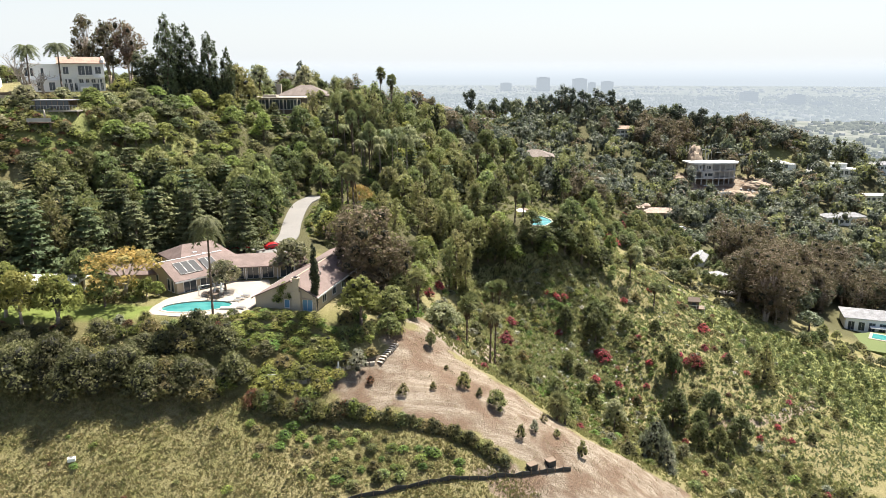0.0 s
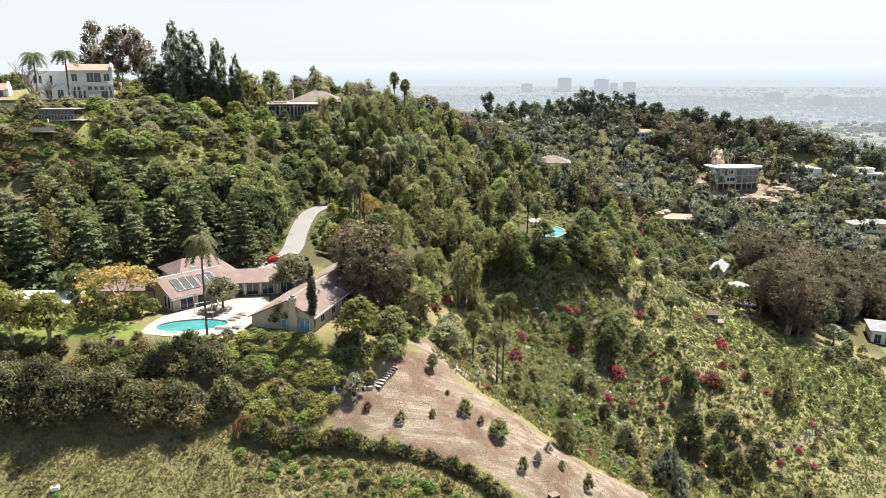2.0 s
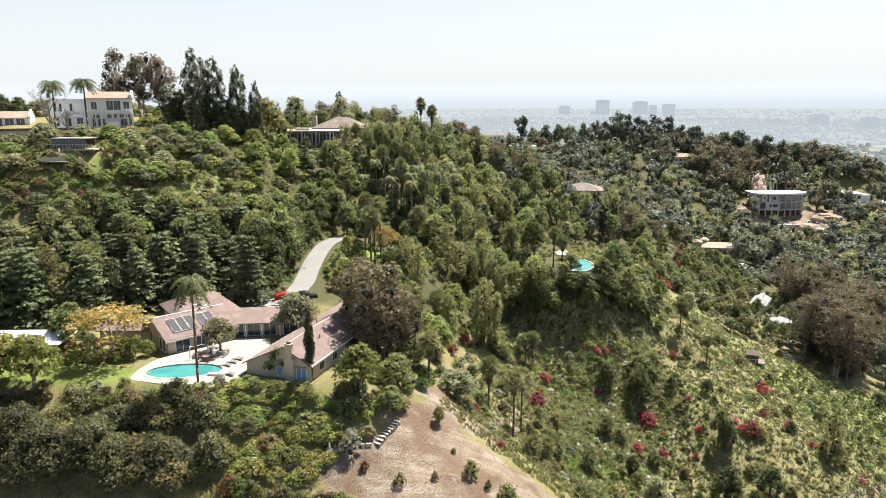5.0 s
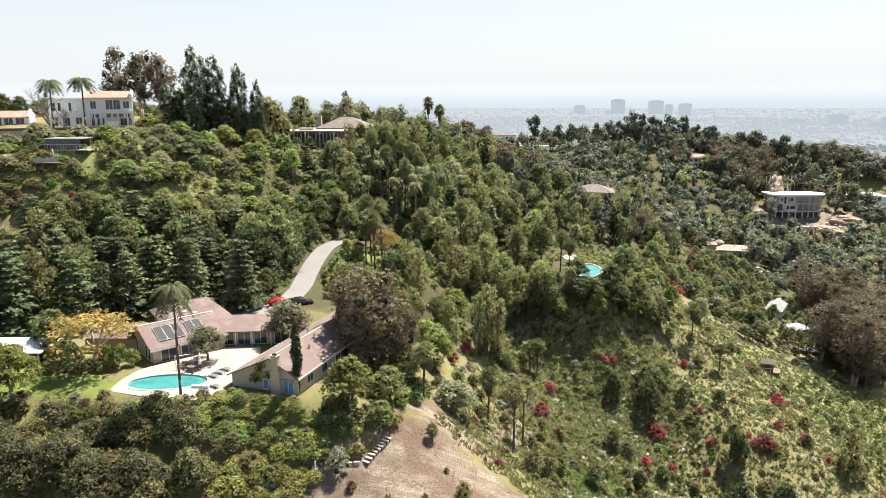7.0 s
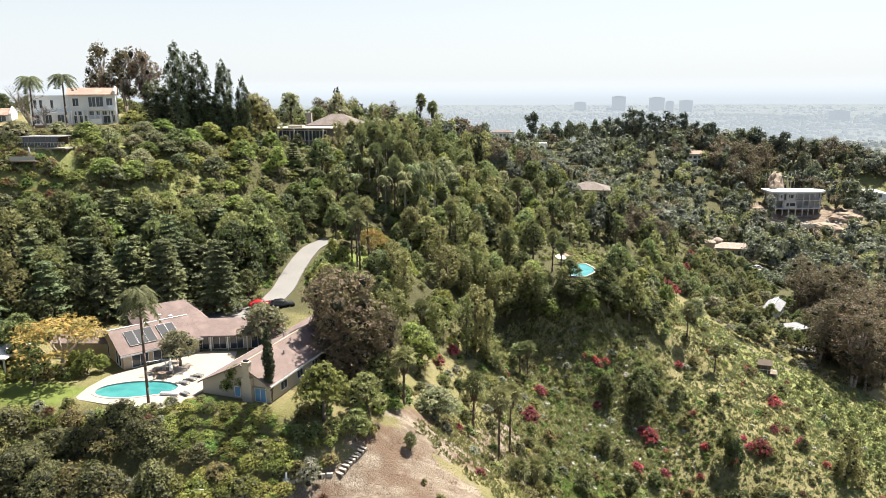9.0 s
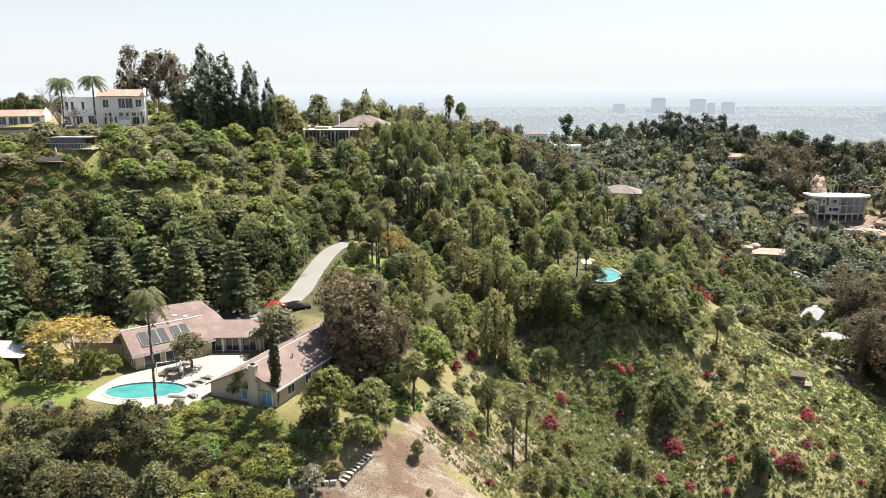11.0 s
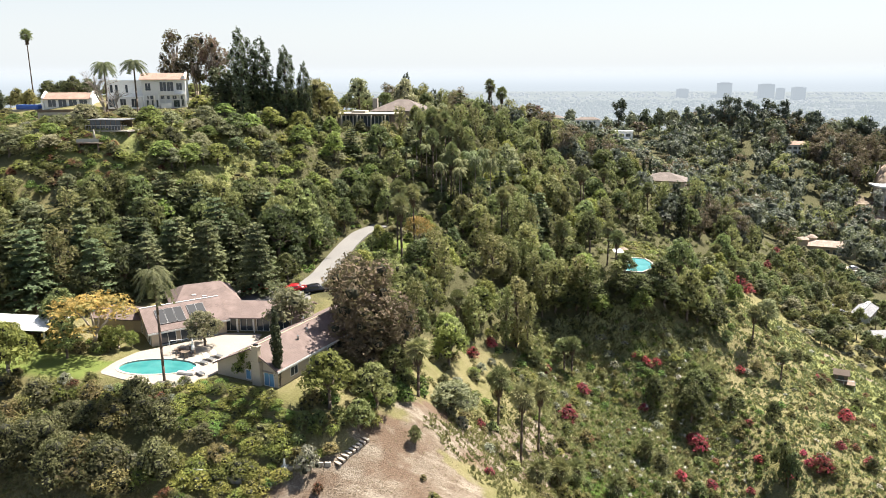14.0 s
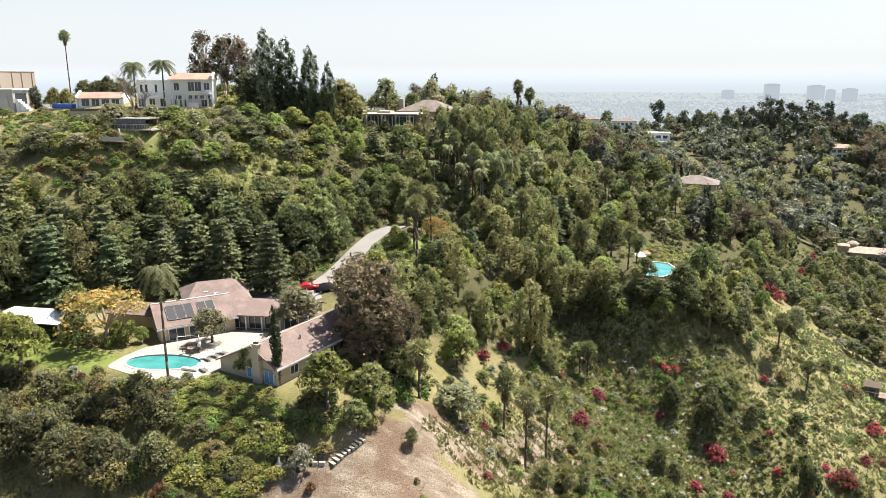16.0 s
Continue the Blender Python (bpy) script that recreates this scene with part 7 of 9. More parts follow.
CONES = [(77, 156.6, 11.5, 7.5)]
CEDARS = [(-67.9, 138.7, 14, 8), (-65.4, 138.2, 14, 8), (-63.7, 138.1, 14, 8), (-57.4, 137.2, 14, 8), (-50.7, 139.1, 14, 8), (-51.3, 137.9, 14, 8), (-41.4, 138.2, 14, 8), (-40.2, 137.6, 14, 8), (-58.2, 137.6, 14, 8), (-49.7, 137.1, 14, 8), (-81.7, 141.1, 11, 10), (-67.1, 151, 11, 10), (-49, 157.8, 11, 10), (-76.5, 138.5, 11, 10)]
BOUGS = [(8.9, 161.5, 2.5, 3.5), (16.4, 162.7, 3.2, 4.5), (14.4, 151.6, 3.9, 5.4), (39.1, 161.2, 4.1, 5.8), (38.1, 162.5, 2.5, 3.5), (35.1, 150.7, 2.5, 3.5), (41.1, 152.8, 2.3, 3.2), (26.7, 173.4, 1.7, 2.4), (28.9, 173, 2.1, 2.9), (31.2, 173.5, 2.1, 2.9), (29.9, 172.3, 1.7, 2.4), (50.3, 186.8, 2.3, 3.2), (59.9, 194.4, 2.3, 3.2), (71.5, 182.4, 3.4, 4.8), (70.9, 164.5, 2.8, 3.8), (60.8, 158.9, 4.1, 5.8), (59, 159.3, 2.3, 3.2), (50, 158.6, 1.8, 2.6), (44.7, 148.5, 2.3, 3.2), (28.8, 164.5, 2.1, 2.9), (-3, 146.4, 2.8, 3.8), (-1, 153.8, 2.5, 3.5)]
BOUGS_MORE = [(66.1, 166.8, 2.3, 3.2), (75, 174.9, 2.3, 3.2), (73.9, 158.8, 1.8, 2.6), (18.4, 149, 2.1, 2.9), (2.6, 123.6, 1.8, 2.6), (6.8, 108.1, 1.6, 2.2), (54.7, 155.9, 2.3, 3.2), (47.9, 153.1, 1.7, 2.4), (80, 306.8, 4.2, 5), (85.6, 326.8, 4.2, 5), (73.4, 281.3, 4.2, 5), (59.6, 244.5, 4.2, 5), (60.8, 241.9, 4.2, 5), (58.3, 244.5, 4.2, 5), (68.6, 137.8, 1.6, 2.2), (80.7, 150.8, 1.6, 2.2), (75.6, 138.1, 1.6, 2.2), (74, 141.7, 1.6, 2.2)]
FARDARKS = [(22.7, 600, 27.7, 14.8), (97.5, 585, 28.7, 14.6), (106.1, 590, 24, 13.6), (113.8, 586, 25.1, 15.5), (127, 590, 24.5, 17.1), (137.2, 585, 25.3, 13.6), (148.5, 592, 19.6, 9.8), (155.7, 590, 18.4, 12.7), (160.5, 588, 21.1, 11.5), (87.9, 580, 25.1, 12.2), (80.9, 585, 22.7, 12.9), (71, 582, 21.7, 11.1), (185, 575, 24.1, 14.5), (191.9, 578, 27, 12.9), (205.7, 570, 27.7, 15.1), (201.5, 575, 24, 14.6), (151.9, 575, 21.1, 10.3), (155.9, 578, 22, 8.6)]
FARREDS = [(-16.8, 305, 12.4, 10.4), (-13.1, 310, 14.9, 10.5), (-9.2, 315, 15.6, 10.2), (-6.1, 318, 14, 9.4), (-19.3, 300, 8.5, 9.7), (35.8, 575, 11.2, 16.4)]
FARS = [(31.5, 590, 18, 14), (41.5, 585, 19.3, 12.8), (51.8, 590, 18.6, 14), (61.6, 585, 18.2, 12.8), (-16.1, 610, 16.6, 14.5), (-0.1, 560, 6.2, 10.6), (13.2, 585, 13.8, 12.2), (16, 560, 6.9, 9.6), (-17.3, 520, 5.5, 10.8), (47.3, 560, 10.9, 16), (73.4, 555, 15.6, 15.9), (61.8, 545, 9.6, 15.5), (92.1, 560, 19, 16.1), (107.2, 565, 19.4, 15.2), (128, 560, 19.1, 16.2), (165.5, 570, 20.4, 16.8), (177, 575, 23.7, 18.7), (187, 580, 25.9, 17.2), (221.8, 580, 21, 14.9), (232.1, 580, 18, 15), (266.3, 583, 16, 15), (276, 584, 15, 15), (296, 582, 14, 14), (312, 578, 14, 14), (330, 574, 15, 14)]
FARS_MORE = [(254.1, 562, 16, 14), (213.4, 550, 22.4, 14.2), (217.6, 540, 22.5, 14)]
FARGUMS = [(159.6, 560, 21.7, 16.5), (167.5, 550, 24.6, 16.2), (176.4, 545, 25.1, 16.2), (152.5, 540, 17.1, 15.8), (160.1, 530, 20.7, 15.6), (168.8, 520, 24.7, 15.4), (123.9, 545, 19.9, 13.2), (164.9, 560, 18.2, 16.8), (175.2, 555, 24.4, 16.7), (183.5, 550, 26.5, 16.7), (153.8, 548, 19.4, 15.3), (147.6, 545, 13.7, 13.5), (162.3, 535, 20.9, 16.1), (175.5, 535, 24.9, 16.2), (189.5, 550, 25.7, 15.1), (245.7, 584, 20, 17), (253.9, 580, 19, 16), (236.3, 572, 19, 15), (286, 586, 17, 15), (304, 580, 15, 14)]
GREYTREES = [(-66.7, 262, 12, 12.2)]
TOPFANS = [(-165, 224, 23, 5)]
HIGHFANS = [(8.9, 124.4, 13, 5.4), (10.6, 134.2, 12.5, 5.4), (-24.9, 171, 15, 5.4), (-20.8, 160.8, 14, 5.4), (-21.6, 173.1, 14, 5.4), (-22.9, 167.5, 13, 5.4), (-26.4, 222.2, 17.5, 5.4), (-24.2, 218.9, 17, 5.4), (-30.1, 220.6, 17, 5.4), (-27.1, 211.2, 16, 5.4), (-24.5, 283, 18, 6), (-20.5, 284, 16.5, 6)]
LOWFANS = [(11.9, 121.3, 4.2, 5.4), (14.8, 128.3, 4.5, 5.4), (16.9, 131.8, 4.3, 5.4), (47.7, 191.8, 3, 4), (23.6, 136.6, 4, 5.4), (-1.9, 104.1, 2.2, 2.6), (17.4, 98.1, 4.2, 5.4), (28.9, 151.4, 4, 5.4)]
rng = np.random.default_rng(5)
for kind, spots in (("column", COLUMNS), ("gum", GUMS), ("browngum", BROWN_GUMS), ("cypress", CYPRESSS), ("queen", QUEENS), ("fan", FANS), ("orange", ORANGES), ("goldtree", GOLDS), ("olive", OLIVES), ("citrus", CITRUSS), ("bright", BRIGHTS), ("round", ROUNDS), ("round", ROUNDS_MORE), ("wispy", WISPYS), ("deep", DEEPS), ("silvertree", SILVERS), ("olive", SLOPE_OLIVES), ("king", KINGS), ("cone", CONES), ("cedar", CEDARS), ("boug", BOUGS), ("boug", BOUGS_MORE), ("fardark", FARDARKS), ("farred", FARREDS), ("far", FARS), ("far", FARS_MORE), ("fargum", FARGUMS), ("midolive", GREYTREES), ("topfan", TOPFANS), ("highfan", HIGHFANS), ("lowfan", LOWFANS)):
    for x, y, h, w in spots:
        K[kind].plant(x, y, h, w, rng, lean=0.0 if kind == "topfan" else 0.8)

# ---- woods and scrub, region by region ----
KEEP_CLEAR = [(-100, 192, 9), (-112, 194, 9), (-124, 196, 9), (-136, 198, 8), (-37, 104, 12), (-45, 108, 7), (-42, 116, 8), (-46, 127, 10), (-36, 122, 6), (-26, 110, 8), (-23, 120, 9), (-24, 130, 6), (-64, 109, 7), (-55, 103, 8),
              (-108, 203, 14), (-132, 205, 11), (-86, 160, 5), (-54, 238, 11), (-51, 254, 10), (27.5, 194, 9), (77, 204, 4), (37, 288, 12),
              (118, 390, 14), (120, 352, 12), (104, 274, 8), (102, 253, 7), (196, 510, 24), (190, 484, 16), (216, 486, 14), (26, 550, 14), (24, 532, 12), (22, 514, 10), (141, 556, 10), (-176, 215, 12), (150, 232, 18), (165, 254, 15), (136, 212, 12), (58, 241, 6), (57, 232, 5), (108, 364, 12), (112, 376, 12), (-26, 206, 7), (-22, 200, 6), (-30, 210, 5)]


def is_clear(x, y, room=0.0):
    if any((x - a) ** 2 + (y - b) ** 2 < (r + room) ** 2 for a, b, r in KEEP_CLEAR):
        return False
    if along(np.array([x]), np.array([y]), ROAD)[0][0] < 4.2 + room:
        return False
    return along(np.array([x]), np.array([y]), CLEARING)[0][0] > 2.0


def fill(poly, gap, choices, seed, group="", lean=2.0, clear=True):
    """Plants a region on a jittered grid; choices: kind, share, heights, widths."""
    rng = np.random.default_rng(seed)
    xs, ys = [p[0] for p in poly], [p[1] for p in poly]
    shares = np.array([c[1] for c in choices], float)
    row = 0
    y = min(ys)
    while y < max(ys):
        x = min(xs) + (row % 2) * gap / 2
        while x < max(xs):
            px, py = x + rng.uniform(-0.42, 0.42) * gap, y + rng.uniform(-0.42, 0.42) * gap
            kind, _, (h0, h1), (w0, w1) = choices[rng.choice(len(choices), p=shares / shares.sum())]
            k = rng.uniform(0, 1)
            h, w = h0 + (h1 - h0) * k, w0 + (w1 - w0) * min(1, max(0, k + rng.uniform(-0.3, 0.3)))
            if inside(np.array([px]), np.array([py]), poly)[0] < 0 and (not clear or is_clear(px, py, w * 0.3)):
                K[kind].plant(px, py, h, w, rng, "", group, lean=lean)
            x += gap
        y += gap * 0.87
        row += 1


# pines behind the house
fill([(-112, 110), (-79, 112), (-74, 119), (-62, 126), (-57, 133), (-44, 143), (-39, 152), (-42, 165), (-60, 158), (-78, 142), (-95, 132), (-112, 127)], 6.4,
     [("cedar", 2.6, (11, 15), (8, 11)), ("deep", 5.5, (9, 14), (9, 14)), ("round", 1.4, (9, 14), (9, 14)), ("wispy", 0.5, (11, 15), (7, 9)), ("bright", 0.3, (8, 11), (8, 11)), ("olive", 0.4, (8, 10), (8, 11))], 11)
fill([(-112, 108), (-80, 110), (-76, 117), (-64, 124), (-58, 131), (-46, 139), (-48, 142), (-112, 122)], 7.5,
     [("cedar", 1, (12, 15), (8, 11))], 10)
fill([(-112, 127), (-95, 132), (-78, 142), (-66, 152), (-66, 158), (-78, 147), (-95, 140), (-112, 137)], 5.2,
     [("bright", 3, (4, 6.5), (6, 8.5)), ("olive", 2, (4, 6), (6, 8)), ("slopetree", 1.5, (4, 6.5), (6, 8)), ("wispy", 1, (6, 8), (5, 7)), ("yellowbush", 1.5, (1.8, 2.8), (4, 5.5))], 96)
for x, y, h, w in ((-41, 158, 13, 12), (-43, 165, 13, 11), (-39.5, 186, 9, 8), (-33, 189, 9, 8), (-27, 186, 8, 7), (-40, 178, 8, 7), (-46, 172, 10, 9), (-37, 194, 10, 9)):
    K["round"].plant(x, y, h, w, np.random.default_rng(int(x * -7)))
# shrubby slope under the ridge
fill([(-108, 150), (-80, 152), (-64, 162), (-44, 166), (-38, 182), (-44, 205), (-60, 200), (-72, 188), (-84, 178), (-108, 168)], 5.0,
     [("slopetree", 1.0, (3.6, 5.6), (6, 8.5)), ("midolive", 2.4, (3.4, 5.4), (6, 8)), ("scrub", 1.6, (1.4, 2.6), (3, 5)), ("yellowbush", 4, (1.6, 2.8), (3.6, 5.6)), ("brightbush", 2.4, (1.6, 2.6), (3.4, 5)), ("bright", 3, (3.4, 5.5), (6, 8)), ("olive", 2, (3.6, 5.4), (6, 8.5)), ("rust", 0.3, (1.4, 2), (2.6, 3.8))], 12)
# lighter scrub below the ridge gardens
fill([(-116, 160), (-84, 150), (-78, 160), (-68, 176), (-72, 188), (-92, 190), (-116, 176)], 3.6,
     [("yellowbush", 2.5, (1.0, 2.0), (2.4, 4)), ("scrub", 2, (1.2, 2.4), (2.6, 4.2)), ("brightbush", 1.6, (1.0, 1.8), (2.4, 3.6)), ("rust", 0.5, (1.2, 2), (2.4, 3.6))], 55)
fill([(-160, 176), (-128, 178), (-118, 184), (-128, 190), (-160, 190)], 4.0, [("yellowbush", 2, (0.8, 1.4), (2.4, 3.6)), ("brightbush", 2, (0.8, 1.6), (2.2, 3.4))], 56)
# mixed wood beyond the road
fill([(-42, 196), (-24, 194), (-8, 186), (2, 200), (6, 240), (-20, 275), (-46, 264), (-44, 225)], 6.4,
     [("mid", 2, (8, 13), (7, 12)), ("slopetree", 1.4, (6, 12), (6, 10)), ("wispy", 2.8, (10, 16), (6, 9)), ("midpine", 1.2, (11, 16), (7, 9)), ("midolive", 1.6, (7, 11), (7, 10)), ("olive", 1.2, (6, 9), (6, 9)), ("bright", 2.8, (7, 11), (6, 9)), ("highfan", 0.6, (12, 16), (5, 6))], 13)
fill([(-27, 142), (-12, 130), (-4, 136), (0, 150), (-6, 162), (-13, 161), (-27, 154)], 6.0,
     [("round", 3, (6, 10), (6, 9)), ("bright", 2, (5, 8), (5, 8)), ("wispy", 2, (8, 12), (5, 7))], 14)
fill([(-6, 173), (0, 173), (10, 178), (17, 182), (19, 184), (4, 200), (-8, 192)], 5.6,
     [("wispy", 4, (9, 14), (6, 9)), ("round", 2, (7, 10), (7, 10)), ("bright", 1.5, (7, 10), (6, 9)), ("highfan", 1, (11, 14), (5, 6)), ("olive", 0.6, (7, 9), (6, 8))], 15)
fill([(-34, 200), (-14, 194), (-16, 208), (-22, 214), (-36, 217)], 3.0,
     [("lowfan", 1.2, (2.5, 4), (4, 5)), ("brightbush", 2, (1.4, 2.6), (2.4, 3.8)), ("bankbush", 2, (1.6, 3), (2.8, 4))], 87, clear=False)
# dark trees below the far pool and along the spur
fill([(16, 178), (30, 180), (42, 186), (46, 193), (38, 194), (24, 187)], 5.4,
     [("round", 2, (5, 7), (6, 9)), ("wispy", 2, (6, 8), (5, 8)), ("bright", 1.4, (5, 7), (5, 8))], 16)
fill([(46, 192), (50, 202), (57, 235), (54, 258), (46, 250), (44, 210)], 5.2,
     [("slopetree", 3, (5, 8), (5, 8)), ("midolive", 2, (4, 7), (5, 7)), ("bright", 1, (5, 8), (5, 7))], 59)
fill([(24, 200), (34, 201), (40, 212), (41, 226), (33, 236), (24, 228), (21, 212)], 2.6,
     [("fineyellow", 4, (0.9, 1.5), (2.8, 4.0)), ("yellowbush", 2, (0.9, 1.6), (2.8, 4.2)), ("scrub", 1, (0.9, 1.4), (2.6, 3.8))], 17, clear=False)
fill([(2, 204), (16, 200), (20, 204), (19, 226), (26, 238), (34, 242), (34, 254), (8, 256), (-2, 236)], 6.2,
     [("round", 2, (7, 11), (7, 10)), ("wispy", 3, (9, 14), (6, 8.5)), ("bright", 1.6, (6, 10), (6, 9)), ("mid", 2, (7, 11), (7, 10)), ("midolive", 1.2, (6, 9), (6, 9)), ("highfan", 0.7, (12, 15), (5, 6))], 90)
for x, y, h, w in ((27, 182, 6.5, 9), (33, 184, 7, 9), (37, 187, 8, 9), (17, 185, 7, 8), (24, 186, 6, 7), (41, 191, 8, 8)):
    K["round"].plant(x, y, h, w, np.random.default_rng(int(x * 13)))
# margins of the drive
fill([(-50, 142), (-29, 143), (-28.5, 161), (-29.5, 182), (-24, 200), (-46, 202), (-44, 170)], 3.4,
     [("scrub", 1, (1.6, 3.0), (2.6, 4)), ("brightbush", 1, (1.2, 2.4), (2, 3.6)), ("slopetree", 2.4, (4, 7), (4.5, 6.5))], 46)
# low growth right beside the drive
rng = np.random.default_rng(88)
for (ax, ay, _), (bx, by, _) in zip(ROAD, ROAD[1:]):
    ln = math.hypot(bx - ax, by - ay)
    for i in range(int(ln / 1.6)):
        k = (i + rng.uniform(0, 1)) / (ln / 1.6)
        for sg in (-1, 1):
            if ay > 142 and rng.random() < 0.8:
                off = sg * rng.uniform(3.4, 4.4)
                K[("finebright", "fineyellow", "brightbush", "bankbush")[rng.integers(4)]].plant(ax + (bx - ax) * k - (by - ay) / ln * off, ay + (by - ay) * k + (bx - ax) / ln * off, rng.uniform(0.6, 1.4), rng.uniform(1.4, 2.2), rng)
fill([(-29, 136), (-20, 131), (-13, 128), (-14, 140), (-26, 150), (-29, 146)], 3.6,
     [("round", 2, (4, 7), (4, 6.5)), ("bankbush", 2, (1.8, 3), (3, 4.4)), ("wispy", 1, (6, 9), (4, 6))], 92)
# ridge behind
fill([(-62, 268), (-20, 276), (40, 256), (62, 264), (76, 300), (70, 335), (-74, 335), (-72, 320)], 8.4,
     [("mid", 3, (7, 13), (8, 12)), ("wispy", 1.4, (11, 15), (7, 9)), ("fargrey", 2, (7, 12), (8, 12)), ("farpine", 0.7, (12, 17), (4, 5.5)), ("fargum", 1.6, (10, 15), (8, 12)), ("slopetree", 1, (6, 10), (7, 10)), ("farred", 0.5, (9, 13), (8, 10))], 18)
# canyon on the far side
fill([(72, 264), (86, 244), (100, 232), (116, 262), (112, 345), (92, 345), (78, 300)], 5.2,
     [("slopetree", 3, (4.5, 8), (4.5, 7)), ("scrub", 1, (2, 3.5), (3, 5)), ("midolive", 1, (4, 6), (4, 6)), ("silverbush", 0.6, (2, 3), (3, 4))], 45)
fill([(116, 262), (112, 226), (150, 215), (215, 160), (300, 250), (300, 330), (200, 345), (134, 345), (130, 300)], 10.0,
     [("far", 4, (6, 13), (8, 13)), ("fargrey", 2, (6, 10), (8, 12)), ("fargum", 2.4, (11, 18), (10, 14)), ("farpine", 0.5, (13, 18), (5, 6))], 19)
fill([(94, 230), (108, 216), (122, 226), (132, 250), (150, 266), (182, 266), (215, 225), (225, 260), (170, 295), (130, 305), (116, 292), (118, 250)], 7.4,
     [("fargum", 6, (16, 25), (12, 17)), ("far", 1, (9, 13), (9, 12))], 20)


def woods(name, label, poly, gap, heights, widths, leaf_mats, seed, per=70, size=1.7):
    """Far woods that nobody could count, as one mesh of ragged crowns of several kinds."""
    rng = np.random.default_rng(seed)
    xs, ys = [p[0] for p in poly], [p[1] for p in poly]
    n = int((max(xs) - min(xs)) * (max(ys) - min(ys)) / gap ** 2)
    px, py = rng.uniform(min(xs), max(xs), n), rng.uniform(min(ys), max(ys), n)
    ok = inside(px, py, poly) < 0
    for a, b, r in KEEP_CLEAR + FAR_CLEAR:
        ok &= np.hypot(px - a, py - b) > r
    px, py = px[ok], py[ok]
    pz = height(px, py)
    vs, fs, ms, at = [], [], [], 0
    for x, y, z in zip(px, py, pz):
        h, w = rng.uniform(*heights), rng.uniform(*widths)
        lobes = [(x + rng.normal() * w * 0.16, y + rng.normal() * w * 0.16, z + h * rng.uniform(0.36, 0.82), w * rng.uniform(0.22, 0.36), w * rng.uniform(0.22, 0.36), h * rng.uniform(0.16, 0.26)) for _ in range(4)]
        lobes.append((x, y, z + h * 0.3, w * 0.2, w * 0.2, h * 0.34))
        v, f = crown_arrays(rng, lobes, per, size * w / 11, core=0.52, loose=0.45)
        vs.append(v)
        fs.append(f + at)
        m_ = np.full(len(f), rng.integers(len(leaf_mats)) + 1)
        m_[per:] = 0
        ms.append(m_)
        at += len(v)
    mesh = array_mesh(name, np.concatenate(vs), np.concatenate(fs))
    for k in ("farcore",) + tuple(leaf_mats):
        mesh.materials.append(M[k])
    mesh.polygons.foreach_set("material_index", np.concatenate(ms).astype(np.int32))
    return tagged(put(name, mesh, None), label, "woods", kind="stuff")


FAR_CLEAR = [(240, 305, 14), (248, 428, 18), (310, 505, 17), (263, 525, 14), (357, 565, 16), (318, 435, 13), (80, 645, 14), (190, 645, 14), (-80, 475, 12), (430, 645, 16), (400, 765, 16), (-26, 560, 11), (-54, 525, 10), (2, 595, 12), (196, 470, 16), (18, 530, 11), (18, 518, 9), (280, 400, 14), (330, 470, 18), (290, 360, 12), (250, 545, 15), (262, 540, 12), (306, 546, 15), (270, 562, 10), (282, 515, 13), (300, 485, 11), (288, 551, 8)]
CANYON_WOODS = [(60, 345), (200, 345), (300, 330), (300, 250), (420, 330), (520, 640), (300, 640), (60, 640), (52, 425)]
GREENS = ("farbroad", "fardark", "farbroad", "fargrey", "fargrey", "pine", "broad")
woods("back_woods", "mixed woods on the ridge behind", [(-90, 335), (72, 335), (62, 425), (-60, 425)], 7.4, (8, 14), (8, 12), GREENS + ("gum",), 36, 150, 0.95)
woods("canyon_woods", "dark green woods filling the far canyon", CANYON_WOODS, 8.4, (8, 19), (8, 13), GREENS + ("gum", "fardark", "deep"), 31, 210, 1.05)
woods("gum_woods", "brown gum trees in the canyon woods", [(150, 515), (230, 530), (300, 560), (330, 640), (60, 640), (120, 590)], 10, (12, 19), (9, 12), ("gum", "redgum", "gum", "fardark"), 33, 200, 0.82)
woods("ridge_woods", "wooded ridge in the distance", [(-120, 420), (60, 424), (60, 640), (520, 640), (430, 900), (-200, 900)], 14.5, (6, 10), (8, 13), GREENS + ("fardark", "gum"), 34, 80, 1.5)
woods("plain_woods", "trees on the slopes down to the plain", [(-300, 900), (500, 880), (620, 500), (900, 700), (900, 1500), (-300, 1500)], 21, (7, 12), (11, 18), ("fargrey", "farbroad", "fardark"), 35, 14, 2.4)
# ridge behind the white house
fill([(-200, 150), (-108, 152), (-108, 182), (-124, 194), (-200, 200)], 6.5,
     [("yellowbush", 3, (1, 2.2), (3, 5)), ("brightbush", 2, (1, 2.2), (3, 5)), ("scrub", 1.5, (1, 2.4), (3, 5)), ("silverbush", 1, (1, 2), (3, 4.5)), ("mid", 0.5, (2.5, 4), (4, 6))], 23)
fill([(-200, 222), (-118, 222), (-86, 226), (-66, 245), (-70, 300), (-200, 300)], 8.5,
     [("mid", 4, (3.5, 6), (6, 8)), ("midolive", 1, (3.5, 5.5), (6, 8))], 24)
